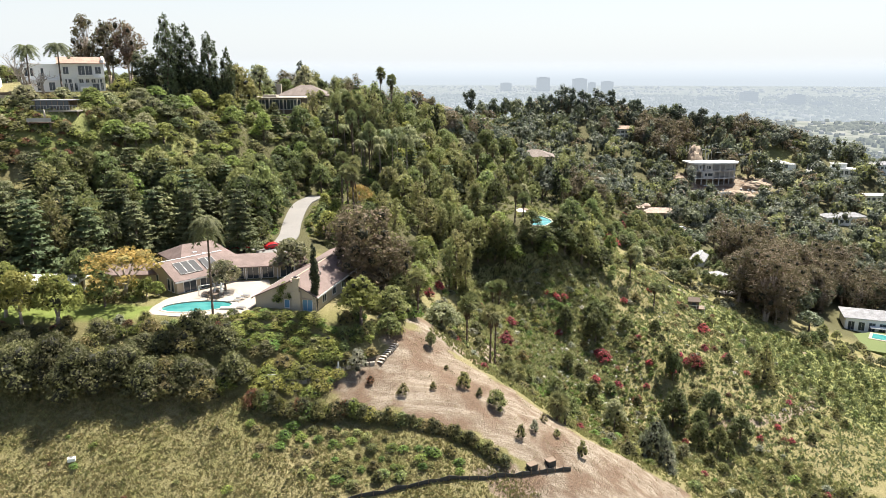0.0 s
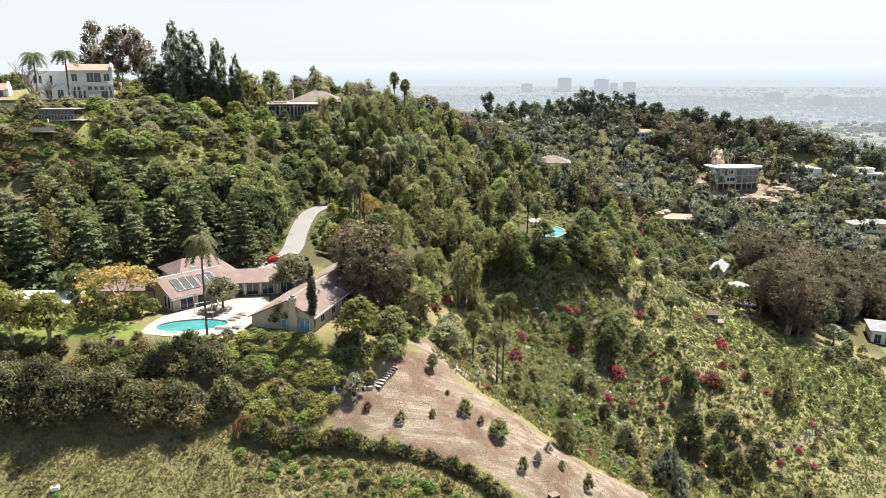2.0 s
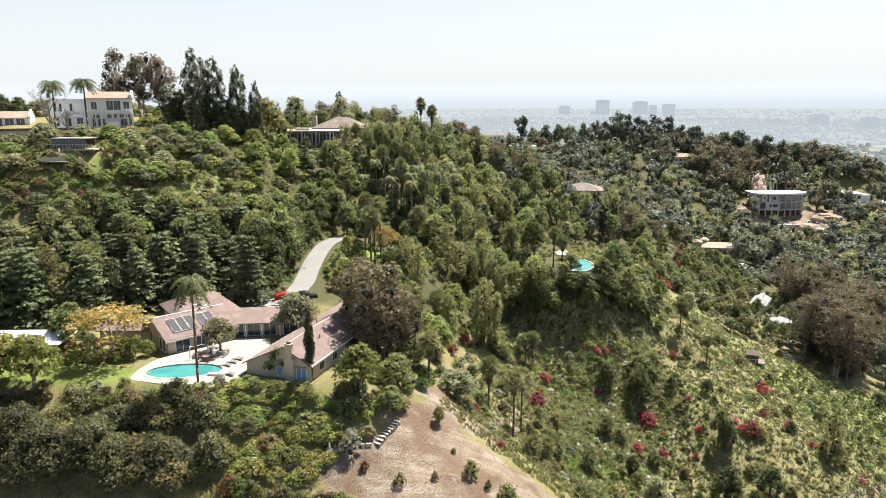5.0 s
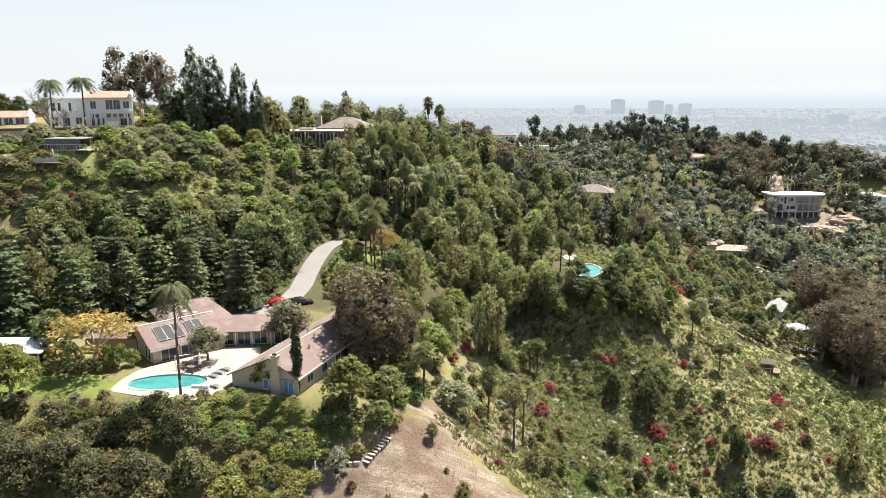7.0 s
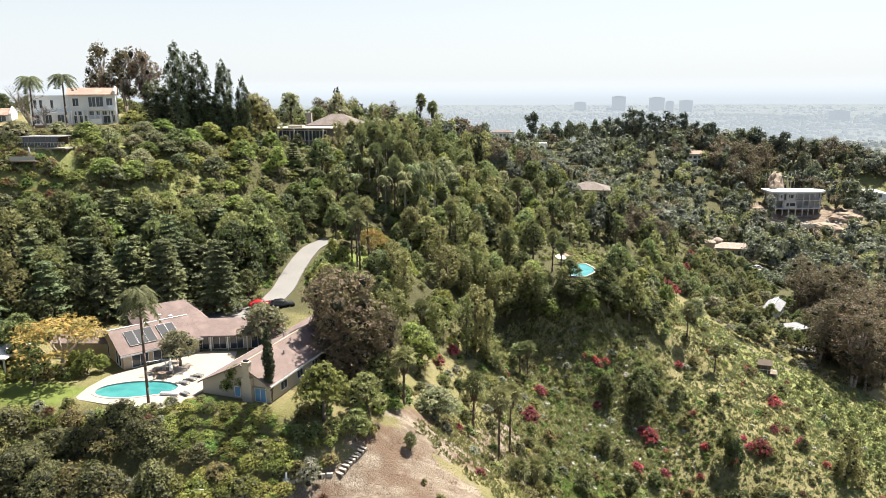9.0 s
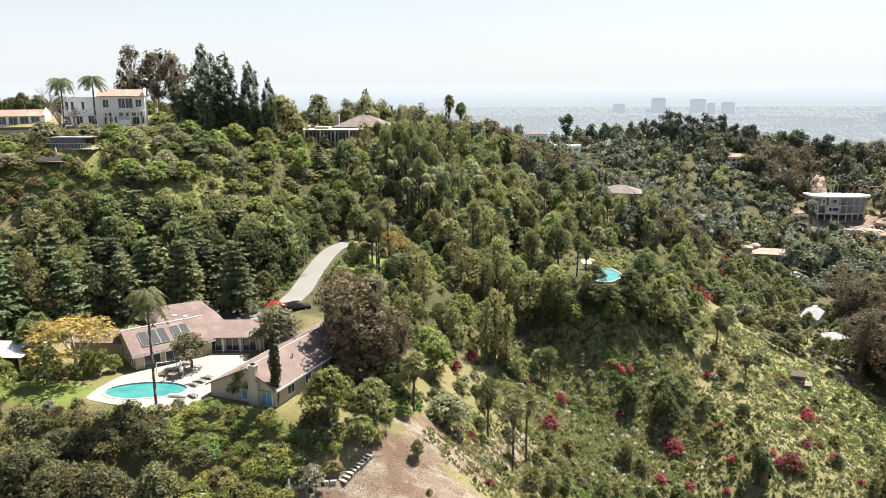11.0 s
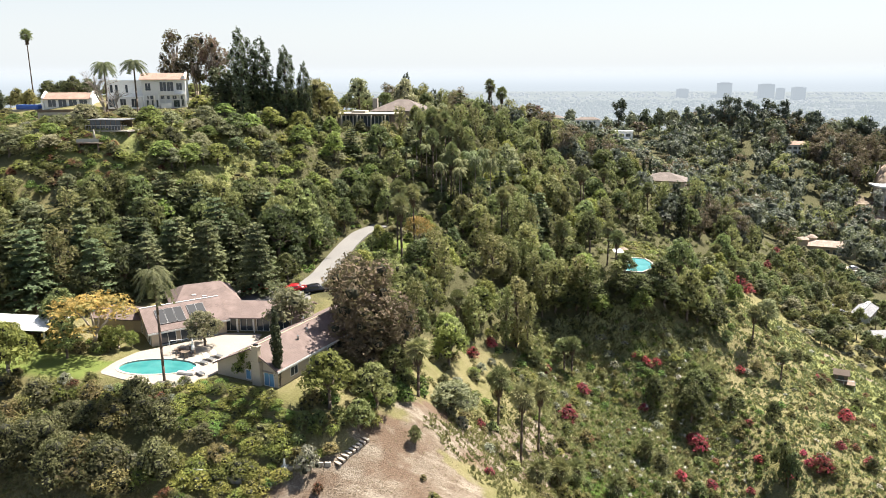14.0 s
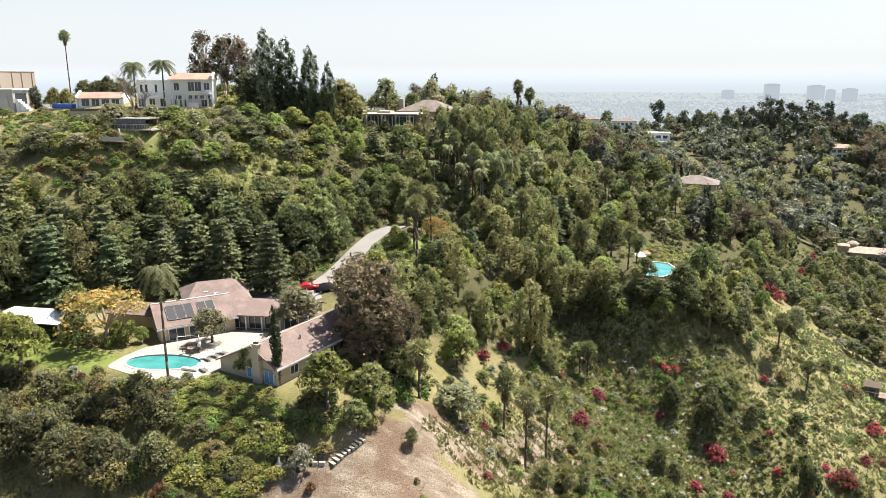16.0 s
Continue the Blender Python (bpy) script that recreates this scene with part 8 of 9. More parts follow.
# bank below the house and pool
fill([(-84, 87), (-60, 88), (-31, 87.5), (-31, 98), (-46, 97.8), (-60, 98.2), (-84, 98)], 2.7,
     [("bankbush", 4, (2.8, 4.6), (4.2, 6.2)), ("bush", 1.6, (1.8, 3.2), (2.4, 3.6)), ("scrub", 1.2, (1.8, 3.2), (2.4, 3.6)), ("brightbush", 0.7, (1.4, 2.2), (2, 3.2)), ("silverbush", 0.6, (1.8, 2.6), (2.2, 3.2)), ("yellowbush", 0.6, (1.6, 2.4), (2.2, 3.2))], 25, clear=False)
fill([(-50, 97.2), (-31, 97.2), (-29.5, 99.5), (-36, 99.3), (-42, 99.5), (-48, 100)], 1.5,
     [("fineyellow", 2, (1.2, 2.2), (1.8, 2.8)), ("silverbush", 2, (1.1, 2.0), (1.6, 2.6)), ("bush", 1, (1.2, 2.2), (1.8, 2.8)), ("rust", 0.5, (0.9, 1.4), (1.5, 2.2))], 41, clear=False)
fill([(-35.2, 99.2), (-31, 98.6), (-30.6, 101.4), (-33.0, 102.3)], 1.15, [("silverbush", 2, (0.7, 1.3), (1.0, 1.7)), ("fineyellow", 2, (0.7, 1.3), (1.0, 1.7)), ("bush", 1, (0.6, 1.1), (0.9, 1.5))], 89, clear=False)
fill([(-29.5, 101.2), (-19, 99.2), (-18.4, 100.6), (-29.5, 103.2)], 1.2, [("fineyellow", 3, (0.6, 1.1), (1.7, 2.4)), ("bush", 1, (0.6, 1.1), (1.6, 2.2))], 42, clear=False)
fill([(-31, 97.2), (-16, 98), (-17, 100.2), (-30, 101.4)], 1.5, [("fineyellow", 4, (0.9, 1.6), (2.0, 3.0)), ("bush", 1, (0.9, 1.6), (1.9, 2.8)), ("finebright", 1.4, (0.8, 1.4), (1.8, 2.8))], 47, clear=False)
fill([(-33, 95.2), (-17, 96.2), (-17.8, 100.8), (-30, 102.8)], 1.45, [("finebright", 1, (0.7, 1.2), (1.9, 2.7)), ("fineyellow", 1, (0.7, 1.3), (1.9, 2.8))], 65, clear=False)
fill([(-16.5, 92.5), (-12, 95.8), (-10.4, 98), (-8.6, 103.5), (-9, 106), (-15, 104.5), (-19, 99)], 2.0, [("bush", 3, (1.2, 2.6), (2, 3.2)), ("finebright", 2, (1.0, 2.0), (1.8, 2.8)), ("fineyellow", 1, (1.2, 2), (1.8, 2.6))], 48, clear=False)
fill([(-9, 106), (-4.5, 108), (-3.5, 119), (-12, 121), (-14, 110)], 2.2, [("brightbush", 3, (1.2, 2.6), (2, 3.2)), ("bush", 3, (1.4, 3), (2, 3.4))], 49, clear=False)
for x, y, h, w in ((-38, 89, 5.2, 7), (-33.5, 88.6, 5, 6.5), (-42.5, 89.4, 5.4, 7.5), (-48, 90, 4.6, 6.5), (-29, 90.4, 4.6, 6)):
    K["bankbush"].plant(x, y, h, w, np.random.default_rng(int(-x)), "large dark green shrub spilling down the bank")
for x, y, h, w in ((-63, 89.8, 6.4, 8), (-57.5, 88.5, 8.0, 9.5), (-53, 89.6, 7.6, 8.5), (-49, 87.6, 7.6, 9), (-44.5, 89.6, 6.0, 8), (-40, 88.0, 5.8, 7.5), (-60, 93.5, 4.6, 6.5), (-68, 91.5, 4.2, 7), (-74, 91, 4.0, 7), (-35.5, 89.6, 4.8, 7)):
    K["bigbank"].plant(x, y, h, w, np.random.default_rng(int(-x * 3)))
fill([(-59, 106.2), (-47, 107.5), (-46.5, 110.5), (-58, 111)], 1.7, [("yellowbush", 2, (1.2, 2.6), (1.8, 3)), ("bush", 2, (1, 2.2), (1.6, 2.6)), ("brightbush", 1, (1, 1.6), (1.4, 2.2))], 43, clear=False)
fill([(-31, 88), (-18, 90), (-14.5, 94.5), (-16, 98), (-31, 97.2)], 2.2,
     [("fineyellow", 4, (1.6, 2.8), (3.0, 4.4)), ("bankbush", 1.6, (2.0, 3.2), (3.2, 4.6)), ("finebright", 1, (1.4, 2.2), (2.6, 3.6)), ("scrub", 1, (1.6, 2.6), (2.8, 3.8))], 26, clear=False)
# ravine and far slope
RAVINE_POLY = [(-6, 117), (12, 110), (30, 101), (62, 104), (94, 124), (72, 134), (46, 138), (22, 148), (12, 164), (0, 152), (-6, 140), (-10, 129)]
SLOPE_POLY = [(18, 150), (44, 140), (70, 132), (98, 150), (100, 168), (82, 205), (64, 226), (54, 240), (46, 204), (40, 182), (28, 169)]
fill(RAVINE_POLY, 4.3,
     [("bush", 3, (1.2, 3.0), (1.8, 3.6)), ("brightbush", 1, (0.8, 1.6), (1.6, 3)), ("silverbush", 1, (1, 2.2), (1.6, 3)), ("scrub", 1.5, (1, 2), (1.6, 3)), ("bankbush", 0.5, (2, 3.6), (2.6, 4.4)), ("boug", 0.12, (1.2, 1.8), (1.8, 2.6))], 27)
fill(SLOPE_POLY, 5.8,
     [("bush", 2, (0.8, 2.4), (1.4, 3.0)), ("bankbush", 1, (1.8, 3.4), (2.2, 4.0)), ("flowerbush", 1.0, (0.7, 1.1), (1.2, 2.2)), ("rust", 0.9, (0.7, 1.4), (1.4, 2.6)), ("silverbush", 1.0, (0.8, 1.8), (1.4, 2.6)), ("brightbush", 1, (0.8, 1.6), (1.4, 2.6)), ("boug", 0.15, (1, 1.6), (1.6, 2.6))], 28)
fill([(58, 250), (70, 236), (88, 229), (84, 250), (74, 266), (60, 264)], 5.5, [("mid", 3, (4, 7), (5, 7)), ("midolive", 2, (4, 6), (5, 7))], 44)


def ground_cover(name, label, poly, gap, sizes, leaf_mat, seed, per=60, clumps=3, leaf=0.2):
    """Low scrub that nobody could count, as one mesh of small mounds."""
    rng = np.random.default_rng(seed)
    xs, ys = [p[0] for p in poly], [p[1] for p in poly]
    n = int((max(xs) - min(xs)) * (max(ys) - min(ys)) / gap ** 2)
    px, py = rng.uniform(min(xs), max(xs), n), rng.uniform(min(ys), max(ys), n)
    ok = (inside(px, py, poly) < 0) & (inside(px, py, DIRT) > 0.5) & (along(px, py, ROAD)[0] > 4.0) & (along(px, py, CLEARING)[0] > 1.6)
    for a, b, r in KEEP_CLEAR:
        ok &= np.hypot(px - a, py - b) > r
    px, py = px[ok], py[ok]
    vs, fs, at = [], [], 0
    for x, y, z in zip(px, py, height(px, py)):
        w = rng.uniform(*sizes)
        lobes = [(x + rng.normal() * w * 0.25, y + rng.normal() * w * 0.25, z + w * rng.uniform(0.1, 0.3), w * 0.35, w * 0.35, w * 0.3) for _ in range(clumps)]
        v, f = crown_arrays(rng, lobes, per, leaf, core=0.6)
        vs.append(v)
        fs.append(f + at)
        at += len(v)
    return tagged(put(name, array_mesh(name, np.concatenate(vs), np.concatenate(fs)), M[leaf_mat]), label, "scrub", kind="stuff")


ground_cover("scrub_cover", "low olive scrub over the ravine slopes", RAVINE_POLY, 3.6, (0.7, 1.6), "scrub", 51)
ground_cover("slope_scrub", "low dry scrub over the far slope", SLOPE_POLY, 4.2, (0.6, 1.6), "scrub", 52)
ground_cover("green_scrub", "low green scrub over the far slope", SLOPE_POLY, 5.0, (0.7, 1.7), "shrub", 53)
LUSH = [(13, 130), (20, 122), (34, 126), (46, 138), (54, 160), (46, 186), (36, 184), (24, 180), (10, 173), (0, 162), (4, 150)]
ground_cover("shade_shrubs", "dark shrubs under the trees at the ravine head", [(4, 166), (14, 173), (24, 176), (34, 178), (45, 183), (44, 190), (30, 185), (16, 182), (4, 176)], 2.3, (1.6, 3.2), "deep", 62, 60, 1, 0.24)
ground_cover("ravine_herbs", "leafy green herbs in the ravine bottom", LUSH, 2.1, (0.8, 1.8), "lush", 60, 40, 1, 0.26)
ground_cover("ravine_shrubs", "low shrubs in the ravine bottom", LUSH, 3.6, (1.0, 2.4), "shrub", 63, 44, 1, 0.3)
ground_cover("flowering_herbs", "white-flowering herbs in the ravine", [(14, 118), (34, 128), (48, 146), (46, 178), (30, 176), (18, 150)], 2.9, (0.7, 1.6), "flower", 64, 34, 1, 0.2)
WOOD_FLOOR = [(-130, 150), (-80, 146), (-44, 143), (-12, 128), (0, 150), (14, 162), (30, 172), (44, 190), (56, 240), (80, 262), (116, 240), (118, 345), (-90, 345), (-74, 300), (-60, 268), (-84, 226), (-130, 178)]
ground_cover("undergrowth", "green undergrowth between the trees", WOOD_FLOOR, 3.9, (1.8, 3.4), "broad", 57, 40, 1, 0.36)
ground_cover("dry_undergrowth", "olive undergrowth between the trees", WOOD_FLOOR, 4.8, (1.6, 3.2), "scrub", 58, 40, 1, 0.34)
fill([(84, 160), (100, 150), (128, 160), (146, 190), (134, 206), (112, 212), (100, 214), (84, 208), (80, 190)], 4.1,
     [("sapling", 1, (2.0, 3.2), (1.8, 2.9))], 29, "saplings in the hillside orchard")
fill([(112, 208), (134, 208), (148, 212), (146, 224), (128, 226)], 4.6, [("slopetree", 2, (3, 6), (4, 6)), ("midolive", 1, (3, 5), (4, 5)), ("scrub", 2, (1.4, 2.4), (2.4, 4))], 66, clear=False)
fill([(-2, 150), (12, 154), (24, 164), (36, 171), (41, 181), (24, 179), (10, 170), (-2, 160)], 3.2, [("brightbush", 2, (0.9, 1.7), (2.0, 3.2)), ("flowerbush", 1.2, (0.8, 1.3), (1.6, 2.6)), ("silverbush", 1, (1.0, 1.8), (1.8, 2.8)), ("lowfan", 0.3, (2.5, 3.4), (4.2, 5)), ("yellowbush", 1.5, (1.0, 1.7), (2.0, 3.0))], 67)
# garden edge by the lawn
fill([(-76, 107.6), (-58, 107.8), (-57, 110.5), (-76, 110.5)], 1.9, [("bankbush", 2, (1.4, 2.4), (2.4, 3.4)), ("bush", 1, (1.2, 2), (2, 3))], 68, clear=False)
fill([(-78, 97.6), (-58, 97.8), (-56, 99.6), (-78, 99.6)], 1.5, [("rust", 3, (0.7, 1.2), (1.6, 2.6)), ("bush", 1, (0.7, 1.2), (1.4, 2.2)), ("brightbush", 1, (0.6, 1), (1.4, 2.2))], 69, clear=False)
fill([(58, 236), (74, 226), (98, 218), (108, 221), (98, 233), (84, 246), (70, 260), (60, 252)], 3.4, [("scrub", 3, (1, 2.2), (2.4, 4)), ("slopetree", 1, (3, 5), (4, 6)), ("silverbush", 1, (1, 2), (2, 3.4)), ("bankbush", 1, (1.6, 3), (2.6, 4))], 70)


def infill(poly, gap, room, choices, seed):
    """Plants the spots of a region that are still bare."""
    rng = np.random.default_rng(seed)
    xs, ys = [p[0] for p in poly], [p[1] for p in poly]
    taken = np.array(PLANTED)
    for y in np.arange(min(ys), max(ys), gap):
        for x in np.arange(min(xs), max(xs), gap):
            px, py = x + rng.uniform(-0.4, 0.4) * gap, y + rng.uniform(-0.4, 0.4) * gap
            if inside(np.array([px]), np.array([py]), poly)[0] < 0 and (np.hypot(taken[:, 0] - px, taken[:, 1] - py) - taken[:, 2] * 0.42).min() > room and is_clear(px, py, 1.0):
                kind, h, w = choices[rng.integers(len(choices))]
                K[kind].plant(px, py, h * rng.uniform(0.8, 1.2), w * rng.uniform(0.85, 1.15), rng)


infill([(-46, 205), (-30, 196), (-8, 190), (4, 200), (12, 212), (12, 250), (40, 256), (70, 300), (70, 335), (-70, 335), (-60, 268), (-44, 235)], 4.4, 1.4,
       [("mid", 8, 7), ("midolive", 6, 6), ("slopetree", 6, 6), ("scrub", 2.4, 4), ("slopetree", 8, 7)], 81)
infill([(-27, 142), (-12, 130), (0, 150), (0, 170), (-8, 186), (-26, 190), (-30, 170)], 3.8, 1.2, [("bright", 5, 5), ("slopetree", 5, 5), ("brightbush", 2, 3.4), ("yellowbush", 1.8, 3.2)], 82)
infill([(-6, 120), (12, 112), (22, 118), (20, 146), (12, 160), (0, 158), (-10, 132)], 4.0, 1.4, [("bankbush", 2, 3), ("brightbush", 1.6, 2.8), ("silverbush", 1.4, 2.4), ("yellowbush", 1.2, 2.4), ("boug", 2.0, 3.0)], 83)
fill([(-84, 68), (-20, 68), (2, 74), (-4, 84), (-24, 86.5), (-60, 86), (-84, 86)], 5.6, [("scrub", 2, (0.4, 0.9), (0.9, 1.8)), ("brightbush", 1, (0.4, 0.8), (0.9, 1.8)), ("rust", 0.3, (0.3, 0.6), (0.7, 1.2))], 84, clear=False)
infill([(-112, 137), (-95, 140), (-78, 147), (-60, 160), (-66, 180), (-84, 176), (-112, 168)], 3.4, 0.9, [("yellowbush", 1.8, 3.4), ("brightbush", 1.8, 3.4), ("scrub", 2, 3.6), ("midolive", 3.6, 4.6), ("yellowbush", 2.2, 4)], 85)
fill([(-47, 147), (-38.4, 150), (-40, 178), (-47, 182)], 2.3, [("brightbush", 2, (1, 2.2), (2, 3.2)), ("yellowbush", 1, (1, 1.8), (2, 3)), ("bankbush", 1, (1.4, 2.6), (2.4, 3.4))], 86, clear=False)

# ---- small things on the slopes ----


def tufts(name, label, poly, count, size, leaf_mat, seed, blades=4, spare=None):
    """Grass and weeds that nobody could count, as one mesh of small blades."""
    rng = np.random.default_rng(seed)
    xs, ys = [p[0] for p in poly], [p[1] for p in poly]
    px, py = rng.uniform(min(xs), max(xs), count), rng.uniform(min(ys), max(ys), count)
    ok = inside(px, py, poly) < 0
    if spare:
        ok &= inside(px, py, spare) > 0.3
    # patchy growth
    ok &= rng.uniform(0, 1, count) < 0.72 + 0.28 * np.sin(px * 0.7 + 1.7 * np.sin(py * 0.5)) * np.sin(py * 0.9 + px * 0.2)
    px, py = np.repeat(px[ok], blades), np.repeat(py[ok], blades)
    n = len(px)
    px, py = px + rng.normal(size=n) * size * 0.4, py + rng.normal(size=n) * size * 0.4
    pz = height(px, py)
    a, s = rng.uniform(0, 6.283, n), size * rng.uniform(0.5, 1.4, n)
    root = np.stack([px, py, pz - 0.05], -1)
    side = np.stack([np.cos(a), np.sin(a), 0 * a], -1) * (s * 0.42)[:, None]
    tip = root + np.stack([rng.normal(size=n) * s * 0.45, rng.normal(size=n) * s * 0.45, s * rng.uniform(0.6, 1.0, n)], -1)
    v = np.stack([root - side, root + side, tip], 1).reshape(-1, 3)
    return tagged(put(name, array_mesh(name, v, np.arange(3 * n).reshape(n, 3)), M[leaf_mat]), label, "grass", kind="stuff")


NEAR_SLOPE = [(-86, 66), (-20, 66), (12, 70), (16, 76), (4, 84), (-8, 87), (-24, 88.5), (-60, 89), (-86, 88)]
FAR_SLOPE = [(18, 150), (40, 128), (70, 120), (110, 140), (140, 165), (150, 205), (130, 216), (98, 220), (64, 230), (54, 242), (46, 204), (40, 182), (28, 169)]
tufts("grass", "dry olive grass on the near slope", NEAR_SLOPE, 42000, 0.27, "grass", 201, 3)
tufts("green_weeds", "green weeds among the dry grass", NEAR_SLOPE, 11000, 0.34, "scrub", 202, 4)
tufts("far_grass", "grass and weeds on the ravine slope", FAR_SLOPE, 30000, 0.6, "slopegrass", 203, 4)
tufts("far_weeds", "green weeds on the ravine slope", FAR_SLOPE, 9000, 0.66, "shrub", 204, 4)
tufts("ravine_weeds", "weeds in the ravine", [(-2, 108), (12, 101), (30, 97), (62, 102), (96, 122), (72, 134), (46, 138), (22, 148), (10, 158), (0, 150), (2, 136)], 16000, 0.62, "scrub", 205, 4, DIRT)
tufts("ravine_head_grass", "fresh grass and herbs at the head of the ravine", [(4, 146), (20, 140), (36, 150), (48, 165), (46, 184), (30, 182), (10, 179), (4, 166)], 15000, 0.7, "slopegrass", 210, 4)
tufts("valley_flowers", "white flowering herbs down the middle of the ravine head", [(19, 150), (24, 150), (29, 166), (30, 174), (23, 174), (21, 162)], 1500, 0.42, "flower", 211, 5)
tufts("straw", "dry straw and clods on the bare earth", DIRT, 6500, 0.17, "straw", 206, 3)
tufts("creeper", "lush green creeper in the ravine bottom", [(14, 128), (26, 128), (30, 145), (30, 172), (22, 174), (18, 150)], 4500, 0.45, "lush", 207, 4)
tufts("pale_flowers", "white flower heads on the ravine slope", [(20, 146), (34, 140), (52, 150), (44, 176), (30, 176)], 900, 0.34, "flower", 208, 6)
# bare ground on the slope under the pavilion house
infill([(-76, 213), (-70, 196), (-62, 178), (-48, 176), (-42, 188), (-44, 206), (-58, 212), (-68, 222)], 3.2, 0.8, [("midolive", 3.4, 5), ("bankbush", 2.4, 4.2), ("slopetree", 4.4, 5.6), ("bright", 3.6, 5)], 93)
infill([(-112, 146), (-92, 146), (-78, 154), (-66, 168), (-70, 186), (-90, 176), (-112, 172)], 2.6, 0.6, [("yellowbush", 1.5, 3.2), ("olive", 2.6, 3.6), ("brightbush", 1.4, 3)], 94)
tufts("ridge_grass", "grass on the slope under the ridge", [(-108, 150), (-64, 160), (-40, 170), (-38, 200), (-60, 215), (-90, 198), (-108, 190)], 6000, 0.6, "slopegrass", 209, 4)

# vine-covered fence along the bare slope
rng = np.random.default_rng(61)
HEDGE_LINE = [(-26, 87.2), (-20, 86.9), (-14, 87.2), (-8, 86.0), (-2, 85.0), (3.4, 83.3), (8.0, 80.8)]
for (ax, ay), (bx, by) in zip(HEDGE_LINE, HEDGE_LINE[1:]):
    for i in range(8):
        k = (i + rng.uniform(0.2, 0.8)) / 8
        x, y = ax + (bx - ax) * k, ay + (by - ay) * k
        near = x < -9
        kind = ("rust", "bankbush", "brightbush", "bankbush", "bankbush", "fineyellow", "bankbush", "scrub")[i] if near else ("bankbush", "scrub", "bush", "bankbush")[(i * 3 + int(abs(x))) % 4]
        K[kind].plant(x, y, rng.uniform(2.0, 3.2) if near else rng.uniform(1.5, 2.4), rng.uniform(2.6, 3.8) if near else rng.uniform(1.9, 2.7), rng)
fill([(-14, 74.5), (3, 77.8), (1, 81.5), (-9, 84.4), (-20, 85.6), (-26, 84.5), (-19, 79)], 1.9,
     [("brightbush", 3, (0.6, 1.3), (1.2, 2.4)), ("bush", 2, (0.7, 1.5), (1.2, 2.4)), ("scrub", 2, (0.5, 1.1), (1.0, 2.0)), ("finebright", 1.5, (0.6, 1.2), (1.2, 2.2))], 91, clear=False)
# bushes standing on the bare earth and round it
for x, y, h, w, kind in ((3.0, 94.2, 2.5, 2.6, "bush"), (-5.6, 91.0, 1.9, 2.0, "scrub"), (7.6, 91.2, 3.2, 3.2, "bush"), (10.4, 86.0, 2.4, 1.6, "scrub"), (19.5, 89.0, 2.6, 1.7, "bush"), (-1.4, 92.6, 1.5, 1.2, "scrub"), (5.2, 92.6, 1.4, 1.2, "scrub"),
                         (-12.5, 95.5, 3.4, 3.4, "silverbush"), (-10.4, 93.4, 1.4, 1.6, "rust"), (12.6, 88.4, 2.2, 1.4, "silverbush"), (16.0, 90.0, 1.5, 1.2, "scrub"), (-7.4, 103.6, 2.4, 3.0, "yellowbush"), (0.5, 99.0, 1.0, 1.0, "scrub"), (14.5, 92.5, 1.6, 1.4, "scrub")):
    K[kind].plant(x, y, h, w, rng)


def flight(name, label, ax, ay, bx, by, count, wide=1.3):
    """Garden steps let into the slope, tread by tread."""
    root = thing(name, label, "steps", pose(0, 0, 0), "garden steps")
    ang = math.degrees(math.atan2(by - ay, bx - ax)) - 90
    for i in range(count):
        k = (i + 0.5) / count
        x, y = ax + (bx - ax) * k, ay + (by - ay) * k
        part("tread", boxed(-wide / 2, -0.19, -0.25, wide / 2, 0.19, 0.06, bevel=0.02), M["stone"], root, at=pose(x, y, floor_at(x, y) + 0.06, 0, 0, ang + (i % 3 - 1) * 4))
        part("riser", boxed(-wide / 2, -0.25, -0.3, wide / 2, -0.19, 0.05), M["timber"], root, at=pose(x, y, floor_at(x, y) + 0.06, 0, 0, ang + (i % 3 - 1) * 4))
    return root


flight("garden_steps", "stone garden steps climbing the bare bank", -9.6, 96.8, -7.4, 101.4, 9)
flight("garden_steps", "short flight of stone garden steps", -16.6, 92.6, -15.4, 95.0, 5)
flight("garden_steps", "stone steps between the shrubs", -10.4, 106.2, -9.6, 109.6, 6)


def low_wall(label, line, tall, thick, mat):
    root = thing("garden_wall", label, "wall", pose(0, 0, 0))
    for (ax, ay), (bx, by) in zip(line, line[1:]):
        n = max(1, int(math.hypot(bx - ax, by - ay) / 0.7))
        for i in range(n):
            k = (i + 0.5) / n
            x, y = ax + (bx - ax) * k, ay + (by - ay) * k
            part("stone", boxed(-0.36, -thick / 2, -0.5, 0.36, thick / 2, tall * (0.85 + 0.3 * ((i * 7) % 5) / 5), bevel=0.04), M[mat], root, at=pose(x, y, floor_at(x, y), 0, 0, math.degrees(math.atan2(by - ay, bx - ax))))
    return root


low_wall("low pale stone edging beside the path", [(-15.0, 94.8), (-12.6, 96.0), (-10.0, 96.6)], 0.35, 0.35, "stone")
low_wall("low stone retaining wall under the shrubs", [(-24.5, 91.4), (-20, 92.0), (-16.8, 92.9)], 0.7, 0.4, "stone")
post = thing("garden_statue", "small white garden ornament on a plinth", "ornament", pose(-15.2, 94.9, floor_at(-15.2, 94.9)))
pl = bmesh.new()
box(pl, -0.35, -0.35, -0.2, 0.35, 0.35, 0.4, 0.03)
tube(pl, (0, 0, 0.4), (0, 0, 1.3), 0.16, 0.10, 8)
part("ornament", pl, M["white"], post)
rail = thing("hand_rail", "white curved tubular hand rail", "rail", pose(-24.8, 90.6, floor_at(-24.8, 90.6)))
rb = bmesh.new()
